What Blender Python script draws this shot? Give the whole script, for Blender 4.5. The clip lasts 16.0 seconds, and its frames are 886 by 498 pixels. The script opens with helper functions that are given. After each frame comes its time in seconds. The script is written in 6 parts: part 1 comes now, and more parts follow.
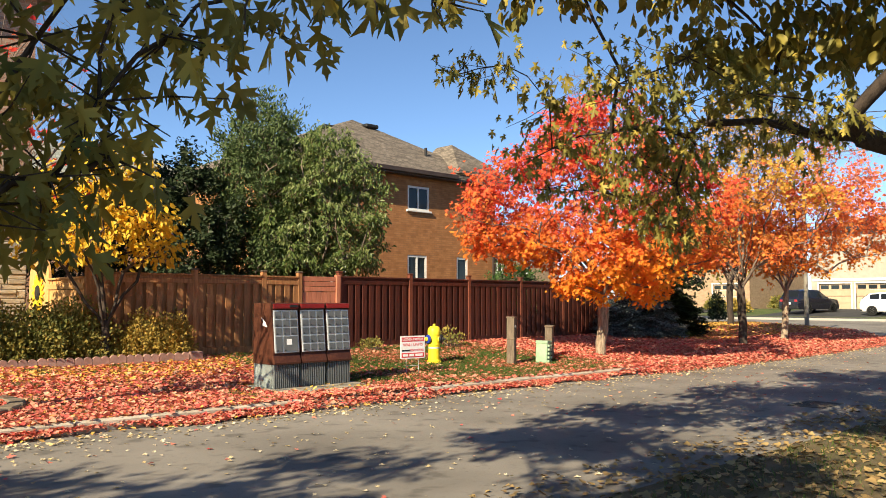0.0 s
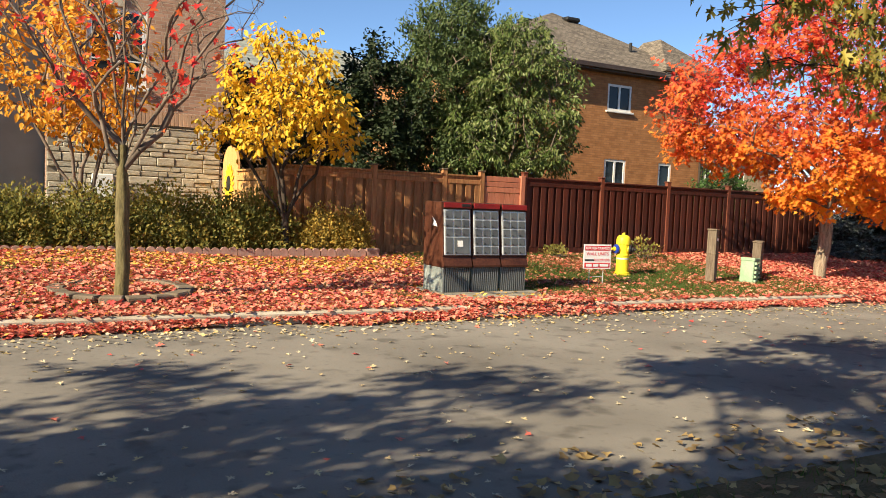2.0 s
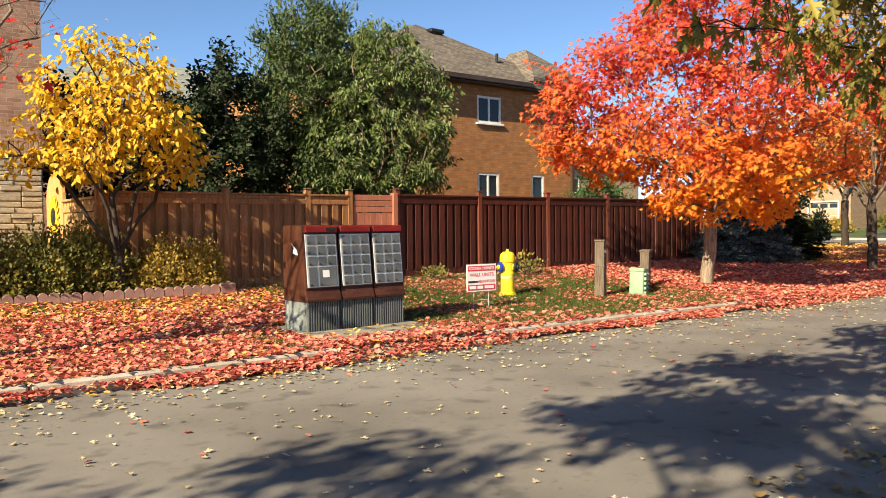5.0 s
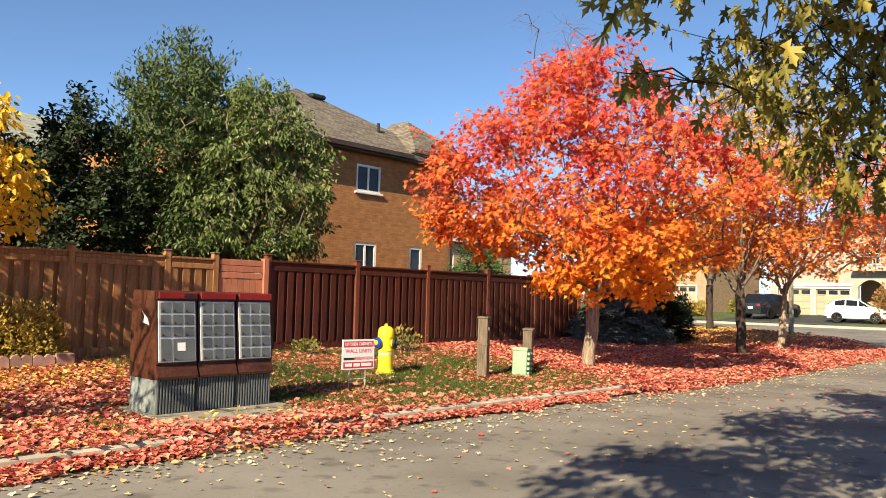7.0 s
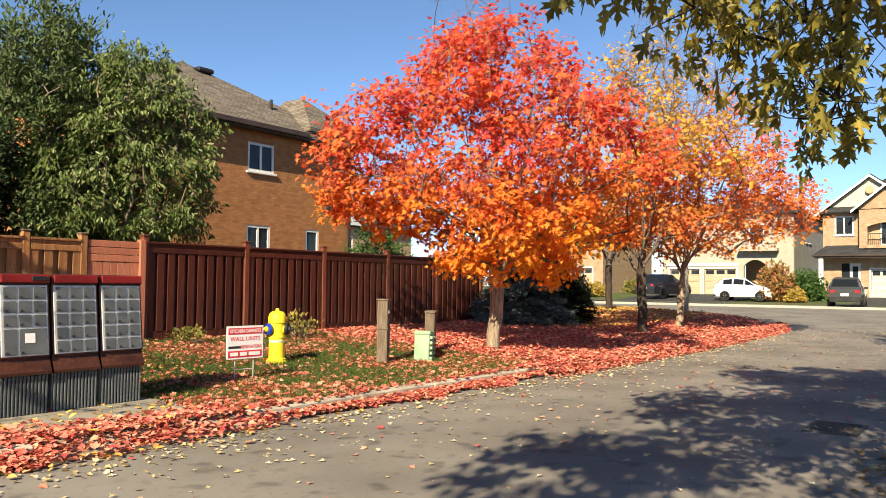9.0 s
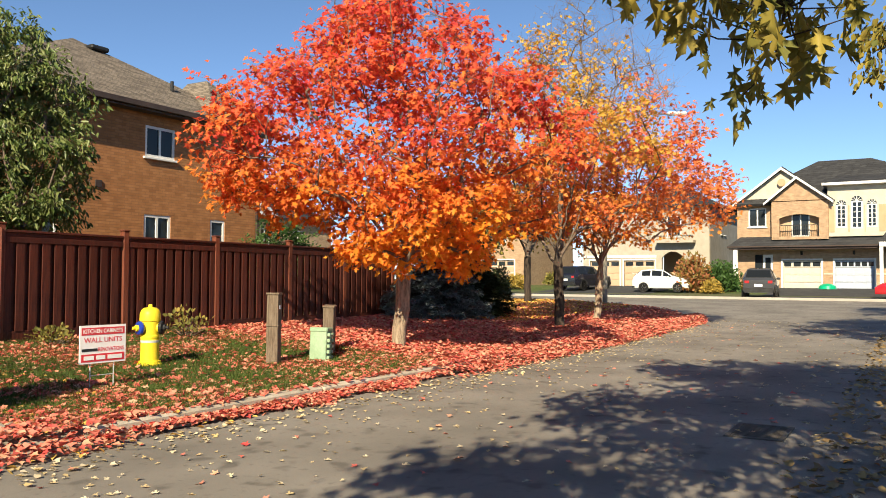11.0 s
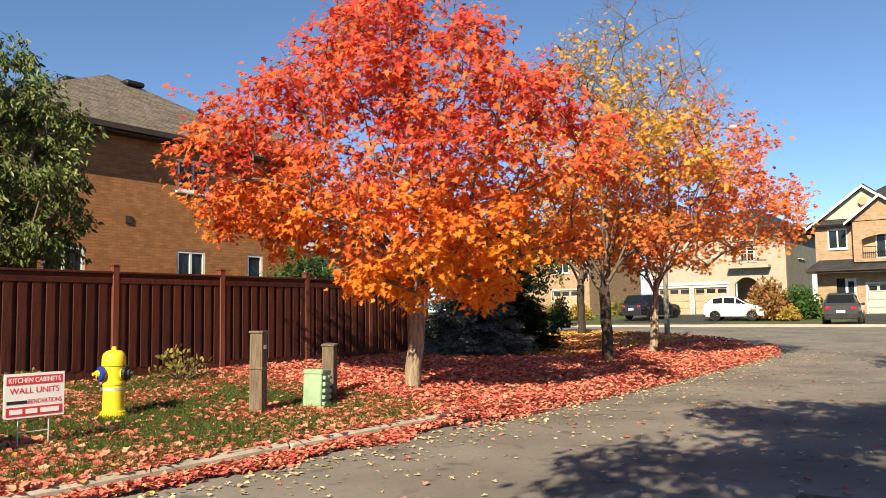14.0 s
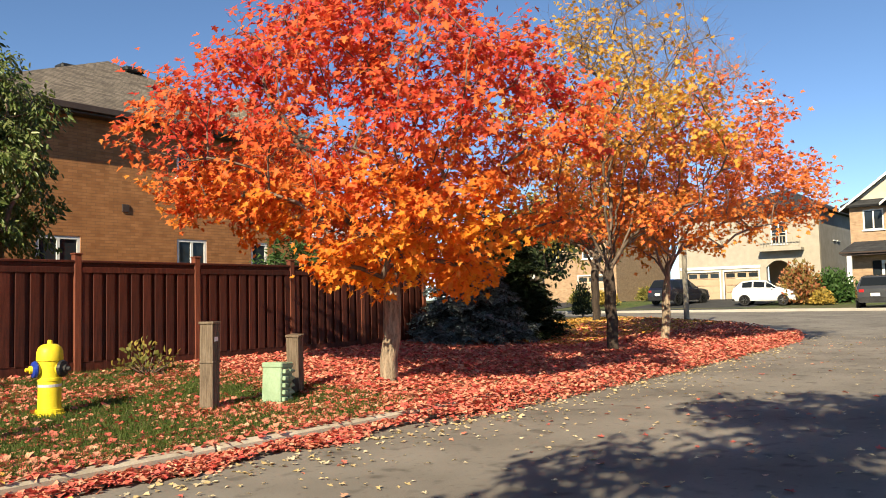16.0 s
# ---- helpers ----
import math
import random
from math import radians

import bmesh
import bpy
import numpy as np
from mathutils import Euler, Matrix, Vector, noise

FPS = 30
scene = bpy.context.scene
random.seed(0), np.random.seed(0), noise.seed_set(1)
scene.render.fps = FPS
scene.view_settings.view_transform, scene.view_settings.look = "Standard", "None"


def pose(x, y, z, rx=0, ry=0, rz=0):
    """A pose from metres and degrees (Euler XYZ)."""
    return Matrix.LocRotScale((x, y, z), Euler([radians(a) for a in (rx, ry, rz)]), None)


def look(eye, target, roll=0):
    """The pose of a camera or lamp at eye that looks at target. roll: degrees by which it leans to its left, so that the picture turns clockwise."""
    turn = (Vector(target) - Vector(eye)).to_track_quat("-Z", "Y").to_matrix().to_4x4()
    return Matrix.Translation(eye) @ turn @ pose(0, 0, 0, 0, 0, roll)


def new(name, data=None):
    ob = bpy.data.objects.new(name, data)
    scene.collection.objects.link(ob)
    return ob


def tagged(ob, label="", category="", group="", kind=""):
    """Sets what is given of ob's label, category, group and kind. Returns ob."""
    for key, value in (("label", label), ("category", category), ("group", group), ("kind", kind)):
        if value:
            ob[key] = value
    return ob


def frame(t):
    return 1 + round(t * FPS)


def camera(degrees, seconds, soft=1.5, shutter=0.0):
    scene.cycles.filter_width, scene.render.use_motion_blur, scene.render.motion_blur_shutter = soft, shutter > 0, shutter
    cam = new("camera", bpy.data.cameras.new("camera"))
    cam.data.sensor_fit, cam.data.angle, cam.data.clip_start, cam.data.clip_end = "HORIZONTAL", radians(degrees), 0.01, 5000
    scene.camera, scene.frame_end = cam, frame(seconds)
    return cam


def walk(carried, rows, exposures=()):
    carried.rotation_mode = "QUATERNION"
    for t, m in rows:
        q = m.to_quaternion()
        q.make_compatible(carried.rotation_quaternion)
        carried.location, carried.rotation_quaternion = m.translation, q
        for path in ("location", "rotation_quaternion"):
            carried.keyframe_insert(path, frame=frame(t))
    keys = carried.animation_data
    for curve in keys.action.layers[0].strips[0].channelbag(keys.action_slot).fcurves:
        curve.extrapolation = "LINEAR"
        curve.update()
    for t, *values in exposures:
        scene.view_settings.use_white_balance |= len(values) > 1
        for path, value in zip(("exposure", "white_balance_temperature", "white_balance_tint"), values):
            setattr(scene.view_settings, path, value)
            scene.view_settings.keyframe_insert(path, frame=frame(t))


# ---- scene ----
cam = camera(57.4, 16.0, 0.95)
PATH = [
    (0, (-0.667, -0.975, 1.498), (0.702, 0.478, 1.627), -0.0),
    (0.5, (-0.342, -0.827, 1.498), (0.923, 0.718, 1.62), 0.6),
    (1, (-0.09, -0.675, 1.49), (1.096, 0.933, 1.578), 1.2),
    (1.5, (0.108, -0.52, 1.473), (1.19, 1.162, 1.47), 2.6),
    (2, (0.31, -0.222, 1.45), (1.289, 1.518, 1.336), 2.4),
    (2.5, (0.45, 0.078, 1.479), (1.392, 1.836, 1.326), 0.8),
    (3, (0.597, 0.28, 1.471), (1.557, 2.031, 1.358), 0.9),
    (3.5, (0.75, 0.476, 1.473), (1.789, 2.181, 1.36), 0.3),
    (6, (1.519, 1.453, 1.461), (2.862, 2.934, 1.509), 1.4),
    (6.5, (1.645, 1.65, 1.483), (3.053, 3.065, 1.596), 2.3),
    (7, (1.732, 1.818, 1.473), (3.194, 3.178, 1.593), 1.5),
    (7.5, (1.909, 1.961, 1.4), (3.357, 3.334, 1.533), 1.7),
    (8, (2.069, 2.107, 1.38), (3.556, 3.436, 1.527), 1.9),
    (8.5, (2.21, 2.249, 1.409), (3.778, 3.484, 1.527), 1.1),
    (11, (3.52, 2.666, 1.387), (5.241, 3.682, 1.46), 0.3),
    (11.5, (3.812, 2.723, 1.386), (5.58, 3.655, 1.459), -0.2),
    (12, (4.137, 2.734, 1.356), (5.908, 3.662, 1.378), 1.2),
    (12.5, (4.461, 2.759, 1.347), (6.226, 3.7, 1.358), 1.9),
    (13, (4.752, 2.807, 1.376), (6.501, 3.777, 1.421), 0.9),
    (13.5, (5.029, 2.8, 1.373), (6.696, 3.901, 1.481), 0.5),
    (14, (5.31, 2.783, 1.382), (6.933, 3.942, 1.536), -0.8),
    (14.5, (5.638, 2.754, 1.385), (7.233, 3.947, 1.559), -1.6),
    (15, (5.929, 2.666, 1.351), (7.466, 3.939, 1.48), 0.0),
    (15.5, (6.203, 2.617, 1.346), (7.734, 3.9, 1.462), -0.6),
    (16, (6.497, 2.644, 1.36), (8.071, 3.87, 1.485), -1.4),
]
walk(cam, [(t, look(eye, target, roll)) for t, eye, target, roll in PATH], exposures=((0.0, 1.19, 6080, 5), (8.5, 1.2, 6080, 5), (11.0, 1.03, 6080, 5), (16.0, 1.0, 6080, 5)))

# ---- light ----
SUN_DIR = Vector((math.cos(radians(32)) * math.cos(radians(15)), math.cos(radians(32)) * math.sin(radians(15)), -math.sin(radians(32))))
world = bpy.data.worlds.new("sky")
scene.world = world
world.use_nodes = True
wn, wl = world.node_tree.nodes, world.node_tree.links
sky = wn.new("ShaderNodeTexSky")
sky.sky_type = 'NISHITA'
sky.sun_disc = False
sky.sun_elevation = radians(32)
sky.sun_rotation = math.atan2(-SUN_DIR.x, -SUN_DIR.y)
sky.altitude = 3000
sky.air_density = 0.9
sky.dust_density = 0.0
sky.ozone_density = 1.8
wl.new(sky.outputs[0], wn["Background"].inputs[0])
wn["Background"].inputs[1].default_value = 0.076
sun_data = bpy.data.lights.new("sun", 'SUN')
sun_data.energy = 5.0
sun_data.angle = radians(0.53)
sun_data.color = (1.0, 0.81, 0.55)
sun = new("sun", sun_data)
sun.matrix_world = look((0, 0, 30), Vector((0, 0, 30)) + SUN_DIR)

# ---- materials ----


def mat(name, cols, scale=4.0, fine=40.0, rough=0.8, bump=0.2, metal=0.0, stretch=(1, 1, 1), vary=0.0, dist=0.01, spec=0.3):
    """Two scales of noise over up to three colours, with fine relief; vary: brightness change from object to object."""
    m = bpy.data.materials.new(name)
    m.use_nodes = True
    n, l = m.node_tree.nodes, m.node_tree.links
    p = n["Principled BSDF"]
    p.inputs["Roughness"].default_value = rough
    p.inputs["Metallic"].default_value = metal
    p.inputs["Specular IOR Level"].default_value = spec
    tc = n.new("ShaderNodeTexCoord")
    mp = n.new("ShaderNodeMapping")
    mp.inputs["Scale"].default_value = stretch
    l.new(tc.outputs["Object"], mp.inputs[0])
    a, b = n.new("ShaderNodeTexNoise"), n.new("ShaderNodeTexNoise")
    for q, s, d in ((a, scale, 5), (b, fine, 3)):
        q.inputs["Scale"].default_value = s
        q.inputs["Detail"].default_value = d
        l.new(mp.outputs[0], q.inputs["Vector"])
    mixf = n.new("ShaderNodeMix")
    mixf.inputs[0].default_value = 0.4
    l.new(a.outputs[0], mixf.inputs[2])
    l.new(b.outputs[0], mixf.inputs[3])
    r = n.new("ShaderNodeValToRGB")
    pos = [0.36, 0.5, 0.64] if len(cols) == 3 else [0.38, 0.62]
    while len(r.color_ramp.elements) < len(cols):
        r.color_ramp.elements.new(0.5)
    for e, c, q in zip(r.color_ramp.elements, cols, pos):
        e.position, e.color = q, (*c, 1)
    l.new(mixf.outputs[0], r.inputs[0])
    out = r.outputs[0]
    if vary:
        oi = n.new("ShaderNodeObjectInfo")
        mr = n.new("ShaderNodeMapRange")
        mr.inputs[3].default_value, mr.inputs[4].default_value = 1 - vary, 1 + vary
        l.new(oi.outputs["Random"], mr.inputs[0])
        mul = n.new("ShaderNodeMix")
        mul.data_type, mul.blend_type = 'RGBA', 'MULTIPLY'
        mul.inputs[0].default_value = 1
        l.new(out, mul.inputs[6])
        l.new(mr.outputs[0], mul.inputs[7])
        out = mul.outputs[2]
    l.new(out, p.inputs["Base Color"])
    if bump:
        bp = n.new("ShaderNodeBump")
        bp.inputs["Strength"].default_value = bump
        bp.inputs["Distance"].default_value = dist
        l.new(mixf.outputs[0], bp.inputs["Height"])
        l.new(bp.outputs[0], p.inputs["Normal"])
    return m


def brick_mat(name, c1, c2, mortar, w=0.24, h=0.075, rough=0.9):
    """Brickwork on upright walls that run along x or y."""
    m = bpy.data.materials.new(name)
    m.use_nodes = True
    n, l = m.node_tree.nodes, m.node_tree.links
    p = n["Principled BSDF"]
    p.inputs["Roughness"].default_value = rough
    p.inputs["Specular IOR Level"].default_value = 0.2
    tc, sep, add, com = n.new("ShaderNodeTexCoord"), n.new("ShaderNodeSeparateXYZ"), n.new("ShaderNodeMath"), n.new("ShaderNodeCombineXYZ")
    l.new(tc.outputs["Object"], sep.inputs[0])
    l.new(sep.outputs[0], add.inputs[0])
    l.new(sep.outputs[1], add.inputs[1])
    l.new(add.outputs[0], com.inputs[0])
    l.new(sep.outputs[2], com.inputs[1])
    bt = n.new("ShaderNodeTexBrick")
    bt.inputs["Scale"].default_value = 1
    bt.inputs["Brick Width"].default_value, bt.inputs["Row Height"].default_value = w, h
    bt.inputs["Mortar Size"].default_value = 0.007
    bt.inputs["Mortar Smooth"].default_value = 0.3
    bt.inputs["Bias"].default_value = -0.1
    bt.inputs["Color1"].default_value, bt.inputs["Color2"].default_value, bt.inputs["Mortar"].default_value = (*c1, 1), (*c2, 1), (*mortar, 1)
    l.new(com.outputs[0], bt.inputs["Vector"])
    ns = n.new("ShaderNodeTexNoise")
    ns.inputs["Scale"].default_value, ns.inputs["Detail"].default_value = 3.0, 8
    l.new(tc.outputs["Object"], ns.inputs["Vector"])
    mr = n.new("ShaderNodeMapRange")
    mr.inputs[1].default_value, mr.inputs[2].default_value, mr.inputs[3].default_value, mr.inputs[4].default_value = 0.3, 0.7, 0.84, 1.12
    l.new(ns.outputs[0], mr.inputs[0])
    mul = n.new("ShaderNodeMix")
    mul.data_type, mul.blend_type = 'RGBA', 'MULTIPLY'
    mul.inputs[0].default_value = 1
    l.new(bt.outputs[0], mul.inputs[6])
    l.new(mr.outputs[0], mul.inputs[7])
    l.new(mul.outputs[2], p.inputs["Base Color"])
    bp = n.new("ShaderNodeBump")
    bp.inputs["Strength"].default_value, bp.inputs["Distance"].default_value = 0.8, 0.012
    bp.invert = True
    l.new(bt.outputs["Fac"], bp.inputs["Height"])
    l.new(bp.outputs[0], p.inputs["Normal"])
    return m


def leaf_mat(name, cols, glow=0.45, low=None, z0=0.0, z1=1.0, rough=0.55, sprays=0.0):
    """Thin leaves: each takes a colour of its own; low: colours towards the height z0, with cols at z1;
    sprays: how far neighbouring leaves share their colour."""
    m = bpy.data.materials.new(name)
    m.use_nodes = True
    n, l = m.node_tree.nodes, m.node_tree.links
    p = n["Principled BSDF"]
    p.inputs["Roughness"].default_value = rough
    p.inputs["Specular IOR Level"].default_value = 0.25
    g = n.new("ShaderNodeNewGeometry")
    pick = g.outputs["Random Per Island"]
    if sprays:
        at, drift, wide, blend = n.new("ShaderNodeTexCoord"), n.new("ShaderNodeTexNoise"), n.new("ShaderNodeMapRange"), n.new("ShaderNodeMix")
        drift.inputs["Scale"].default_value, drift.inputs["Detail"].default_value = 1.9, 3
        l.new(at.outputs["Object"], drift.inputs["Vector"])
        wide.inputs[1].default_value, wide.inputs[2].default_value = 0.32, 0.68
        l.new(drift.outputs[0], wide.inputs[0])
        blend.inputs[0].default_value = sprays
        l.new(pick, blend.inputs[2])
        l.new(wide.outputs[0], blend.inputs[3])
        pick = blend.outputs[0]

    def ramp(cc):
        r = n.new("ShaderNodeValToRGB")
        while len(r.color_ramp.elements) < len(cc):
            r.color_ramp.elements.new(0.5)
        for i, (e, c) in enumerate(zip(r.color_ramp.elements, cc)):
            e.position, e.color = i / (len(cc) - 1), (*c, 1)
        l.new(pick, r.inputs[0])
        return r.outputs[0]
    out = ramp(cols)
    tc = n.new("ShaderNodeTexCoord")
    if low:
        sep, ns, ma, mr = n.new("ShaderNodeSeparateXYZ"), n.new("ShaderNodeTexNoise"), n.new("ShaderNodeMath"), n.new("ShaderNodeMapRange")
        ns.inputs["Scale"].default_value = 1.1
        l.new(tc.outputs["Object"], sep.inputs[0])
        l.new(tc.outputs["Object"], ns.inputs["Vector"])
        ma.operation = 'MULTIPLY_ADD'
        ma.inputs[1].default_value, ma.inputs[2].default_value = 2.8, -1.4
        l.new(ns.outputs[0], ma.inputs[0])
        add = n.new("ShaderNodeMath")
        l.new(ma.outputs[0], add.inputs[0])
        l.new(sep.outputs[2], add.inputs[1])
        mr.inputs[1].default_value, mr.inputs[2].default_value = z0, z1
        l.new(add.outputs[0], mr.inputs[0])
        mx = n.new("ShaderNodeMix")
        mx.data_type = 'RGBA'
        l.new(mr.outputs[0], mx.inputs[0])
        l.new(ramp(low), mx.inputs[6])
        l.new(out, mx.inputs[7])
        out = mx.outputs[2]
    l.new(out, p.inputs["Base Color"])
    tr = n.new("ShaderNodeBsdfTranslucent")
    l.new(out, tr.inputs[0])
    ms = n.new("ShaderNodeMixShader")
    ms.inputs[0].default_value = glow
    l.new(p.outputs[0], ms.inputs[1])
    l.new(tr.outputs[0], ms.inputs[2])
    l.new(ms.outputs[0], n["Material Output"].inputs[0])
    return m


def glass_mat(name, tint=(0.02, 0.025, 0.03)):
    """Window pane before a dark room: dark with a mirror-like gloss."""
    m = bpy.data.materials.new(name)
    m.use_nodes = True
    p = m.node_tree.nodes["Principled BSDF"]
    p.inputs["Base Color"].default_value = (*tint, 1)
    p.inputs["Roughness"].default_value = 0.04
    p.inputs["Specular IOR Level"].default_value = 0.3
    return m


ASPHALT = mat("asphalt", [(0.135, 0.121, 0.103), (0.2, 0.18, 0.154), (0.255, 0.231, 0.2)], 0.6, 120, 0.9, 0.4, dist=0.006)


def spots(m, scale, low, high, dark):
    """Dark blotches of a surface of its own: oil, damp and wear."""
    n, l = m.node_tree.nodes, m.node_tree.links
    p = n["Principled BSDF"]
    src = p.inputs["Base Color"].links[0].from_socket
    tc, ns, mr, mx = n.new("ShaderNodeTexCoord"), n.new("ShaderNodeTexNoise"), n.new("ShaderNodeMapRange"), n.new("ShaderNodeMix")
    ns.inputs["Scale"].default_value, ns.inputs["Detail"].default_value = scale, 2
    l.new(tc.outputs["Object"], ns.inputs["Vector"])
    mr.inputs[1].default_value, mr.inputs[2].default_value, mr.inputs[3].default_value, mr.inputs[4].default_value = low, high, dark, 1.0
    l.new(ns.outputs[0], mr.inputs[0])
    mx.data_type, mx.blend_type = 'RGBA', 'MULTIPLY'
    mx.inputs[0].default_value = 1
    l.new(src, mx.inputs[6])
    l.new(mr.outputs[0], mx.inputs[7])
    l.new(mx.outputs[2], p.inputs["Base Color"])


spots(ASPHALT, 3.2, 0.30, 0.42, 0.62)
spots(ASPHALT, 14.0, 0.28, 0.4, 0.75)
VERGE = mat("dry_verge", [(0.06, 0.06, 0.02), (0.11, 0.085, 0.04), (0.16, 0.115, 0.06)], 2.5, 60, 0.95, 0.8, dist=0.03)
DRIVE = mat("dark_asphalt", [(0.035, 0.035, 0.037), (0.06, 0.06, 0.06)], 1.5, 60, 0.9, 0.2)
GRASS = mat("grass_soil", [(0.035, 0.06, 0.012), (0.075, 0.11, 0.025), (0.13, 0.10, 0.04)], 1.8, 70, 0.95, 0.8, dist=0.03)
LAWN = mat("leafy_lawn", [(0.06, 0.085, 0.02), (0.12, 0.095, 0.035), (0.22, 0.12, 0.065)], 2.2, 60, 0.95, 0.9, dist=0.03)
GROUND = mat("ground_soil", [(0.06, 0.08, 0.03), (0.12, 0.11, 0.05)], 0.3, 8, 0.95, 0.4, dist=0.05)
CONCRETE = mat("concrete", [(0.2, 0.17, 0.135), (0.28, 0.25, 0.2), (0.34, 0.31, 0.255)], 3, 80, 0.9, 0.25)
KERBM = mat("kerb_concrete", [(0.34, 0.29, 0.22), (0.5, 0.44, 0.35)], 4, 70, 0.9, 0.3, vary=0.1)
PAVE = mat("pavement_concrete", [(0.34, 0.31, 0.265), (0.42, 0.385, 0.335)], 1.2, 40, 0.9, 0.1)
RED_WOOD = mat("dark_red_stain", [(0.032, 0.008, 0.006), (0.058, 0.015, 0.009), (0.095, 0.025, 0.014)], 5, 40, 0.55, 0.4, stretch=(6, 6, 0.5), vary=0.22)
RED_POST = mat("red_brown_post", [(0.11, 0.032, 0.018), (0.19, 0.06, 0.032)], 5, 40, 0.55, 0.35, stretch=(6, 6, 0.5), vary=0.12)
PINK_WOOD = mat("fresh_red_stain", [(0.36, 0.13, 0.075), (0.46, 0.18, 0.105)], 5, 40, 0.6, 0.3, stretch=(5, 5, 1), vary=0.08)
BROWN_WOOD = mat("brown_stain", [(0.18, 0.076, 0.028), (0.275, 0.127, 0.049), (0.375, 0.186, 0.078)], 4, 36, 0.65, 0.4, stretch=(6, 6, 0.5), vary=0.2)
HONEY_WOOD = mat("honey_cedar", [(0.5, 0.26, 0.09), (0.62, 0.36, 0.14)], 5, 40, 0.6, 0.3, stretch=(6, 6, 0.6), vary=0.1)
GREY_WOOD = mat("weathered_wood", [(0.085, 0.06, 0.04), (0.145, 0.108, 0.074), (0.21, 0.165, 0.118)], 6, 50, 0.85, 0.6, stretch=(8, 8, 0.6))
BROWN_BRICK = brick_mat("brown_brick", (0.41, 0.19, 0.075), (0.31, 0.137, 0.052), (0.27, 0.135, 0.066), 0.26, 0.085)
PALE_BRICK = brick_mat("pale_brick", (0.44, 0.27, 0.185), (0.30, 0.165, 0.11), (0.44, 0.34, 0.26))
TAN_BRICK = brick_mat("tan_brick", (0.44, 0.30, 0.185), (0.34, 0.22, 0.135), (0.38, 0.29, 0.2))
STONE = mat("grey_stone", [(0.3, 0.26, 0.195), (0.42, 0.37, 0.285), (0.54, 0.485, 0.385)], 6, 45, 0.9, 0.6, vary=0.16, dist=0.02)
MORTAR = mat("mortar", [(0.16, 0.14, 0.11), (0.22, 0.19, 0.15)], 8, 60, 0.95, 0.3)
SHINGLE = brick_mat("brown_shingle", (0.225, 0.187, 0.148), (0.12, 0.099, 0.079), (0.06, 0.05, 0.042), 0.3, 0.066)
DARK_SHINGLE = brick_mat("dark_shingle", (0.05, 0.05, 0.052), (0.03, 0.03, 0.033), (0.015, 0.015, 0.015), 0.4, 0.16)
GREY_SHINGLE = brick_mat("grey_shingle", (0.3, 0.31, 0.27), (0.22, 0.23, 0.2), (0.13, 0.13, 0.12), 0.4, 0.16)
FASCIA = mat("brown_metal_trim", [(0.045, 0.03, 0.024), (0.07, 0.048, 0.038)], 3, 30, 0.5, 0.05)
WHITE = mat("white_paint", [(0.66, 0.65, 0.62), (0.76, 0.75, 0.72)], 3, 40, 0.5, 0.05)
CREAM = mat("cream_stucco", [(0.46, 0.42, 0.33), (0.54, 0.49, 0.39)], 2, 90, 0.9, 0.15)
CAST_STONE = mat("cast_stone", [(0.34, 0.305, 0.245), (0.42, 0.375, 0.3)], 2, 60, 0.9, 0.2)
ORANGE_STUCCO = mat("tan_stucco", [(0.44, 0.29, 0.17), (0.5, 0.34, 0.21)], 2, 90, 0.9, 0.15)
GREY_SIDING = mat("grey_stucco", [(0.24, 0.225, 0.2), (0.3, 0.285, 0.255)], 2, 60, 0.9, 0.1)
GARAGE_TAN = mat("tan_garage_paint", [(0.44, 0.31, 0.2), (0.5, 0.36, 0.235)], 2, 30, 0.5, 0.05)
GARAGE_CREAM = mat("cream_garage_paint", [(0.5, 0.46, 0.38), (0.55, 0.51, 0.43)], 2, 30, 0.5, 0.05)
GARAGE_BLUE = mat("pale_blue_garage_paint", [(0.38, 0.42, 0.5), (0.43, 0.47, 0.55)], 2, 30, 0.5, 0.05)
GLASS = glass_mat("window_glass")
CAR_GLASS = glass_mat("car_glass", (0.012, 0.014, 0.016))
BLACK = mat("black_plastic", [(0.012, 0.012, 0.012), (0.03, 0.03, 0.03)], 6, 60, 0.5, 0.1)
RUBBER = mat("rubber", [(0.015, 0.015, 0.015), (0.03, 0.029, 0.028)], 6, 60, 0.85, 0.1)
ALLOY = mat("alloy", [(0.45, 0.45, 0.46), (0.6, 0.6, 0.6)], 6, 60, 0.3, 0.05, metal=0.9)
BARK = mat("grey_bark", [(0.12, 0.092, 0.065), (0.28, 0.215, 0.15), (0.42, 0.335, 0.24)], 6, 30, 0.95, 1.0, stretch=(4, 4, 0.7), dist=0.03)
DARK_BARK = mat("dark_bark", [(0.035, 0.026, 0.02), (0.075, 0.055, 0.042)], 6, 30, 0.95, 0.9, stretch=(4, 4, 0.7), dist=0.02)
MOSSY_BARK = mat("mossy_bark", [(0.06, 0.05, 0.025), (0.13, 0.105, 0.045), (0.2, 0.165, 0.08)], 6, 30, 0.95, 0.8, stretch=(4, 4, 0.7), dist=0.02)
TWIG = mat("twig_bark", [(0.10, 0.075, 0.058), (0.2, 0.155, 0.12)], 6, 30, 0.9, 0.2)
PALE_TWIG = mat("pale_twig_bark", [(0.2, 0.15, 0.12), (0.3, 0.24, 0.2)], 6, 30, 0.9, 0.2)
MB_BROWN = mat("rusty_brown_paint", [(0.04, 0.014, 0.008), (0.072, 0.025, 0.014), (0.11, 0.042, 0.022)], 2.5, 30, 0.45, 0.08)
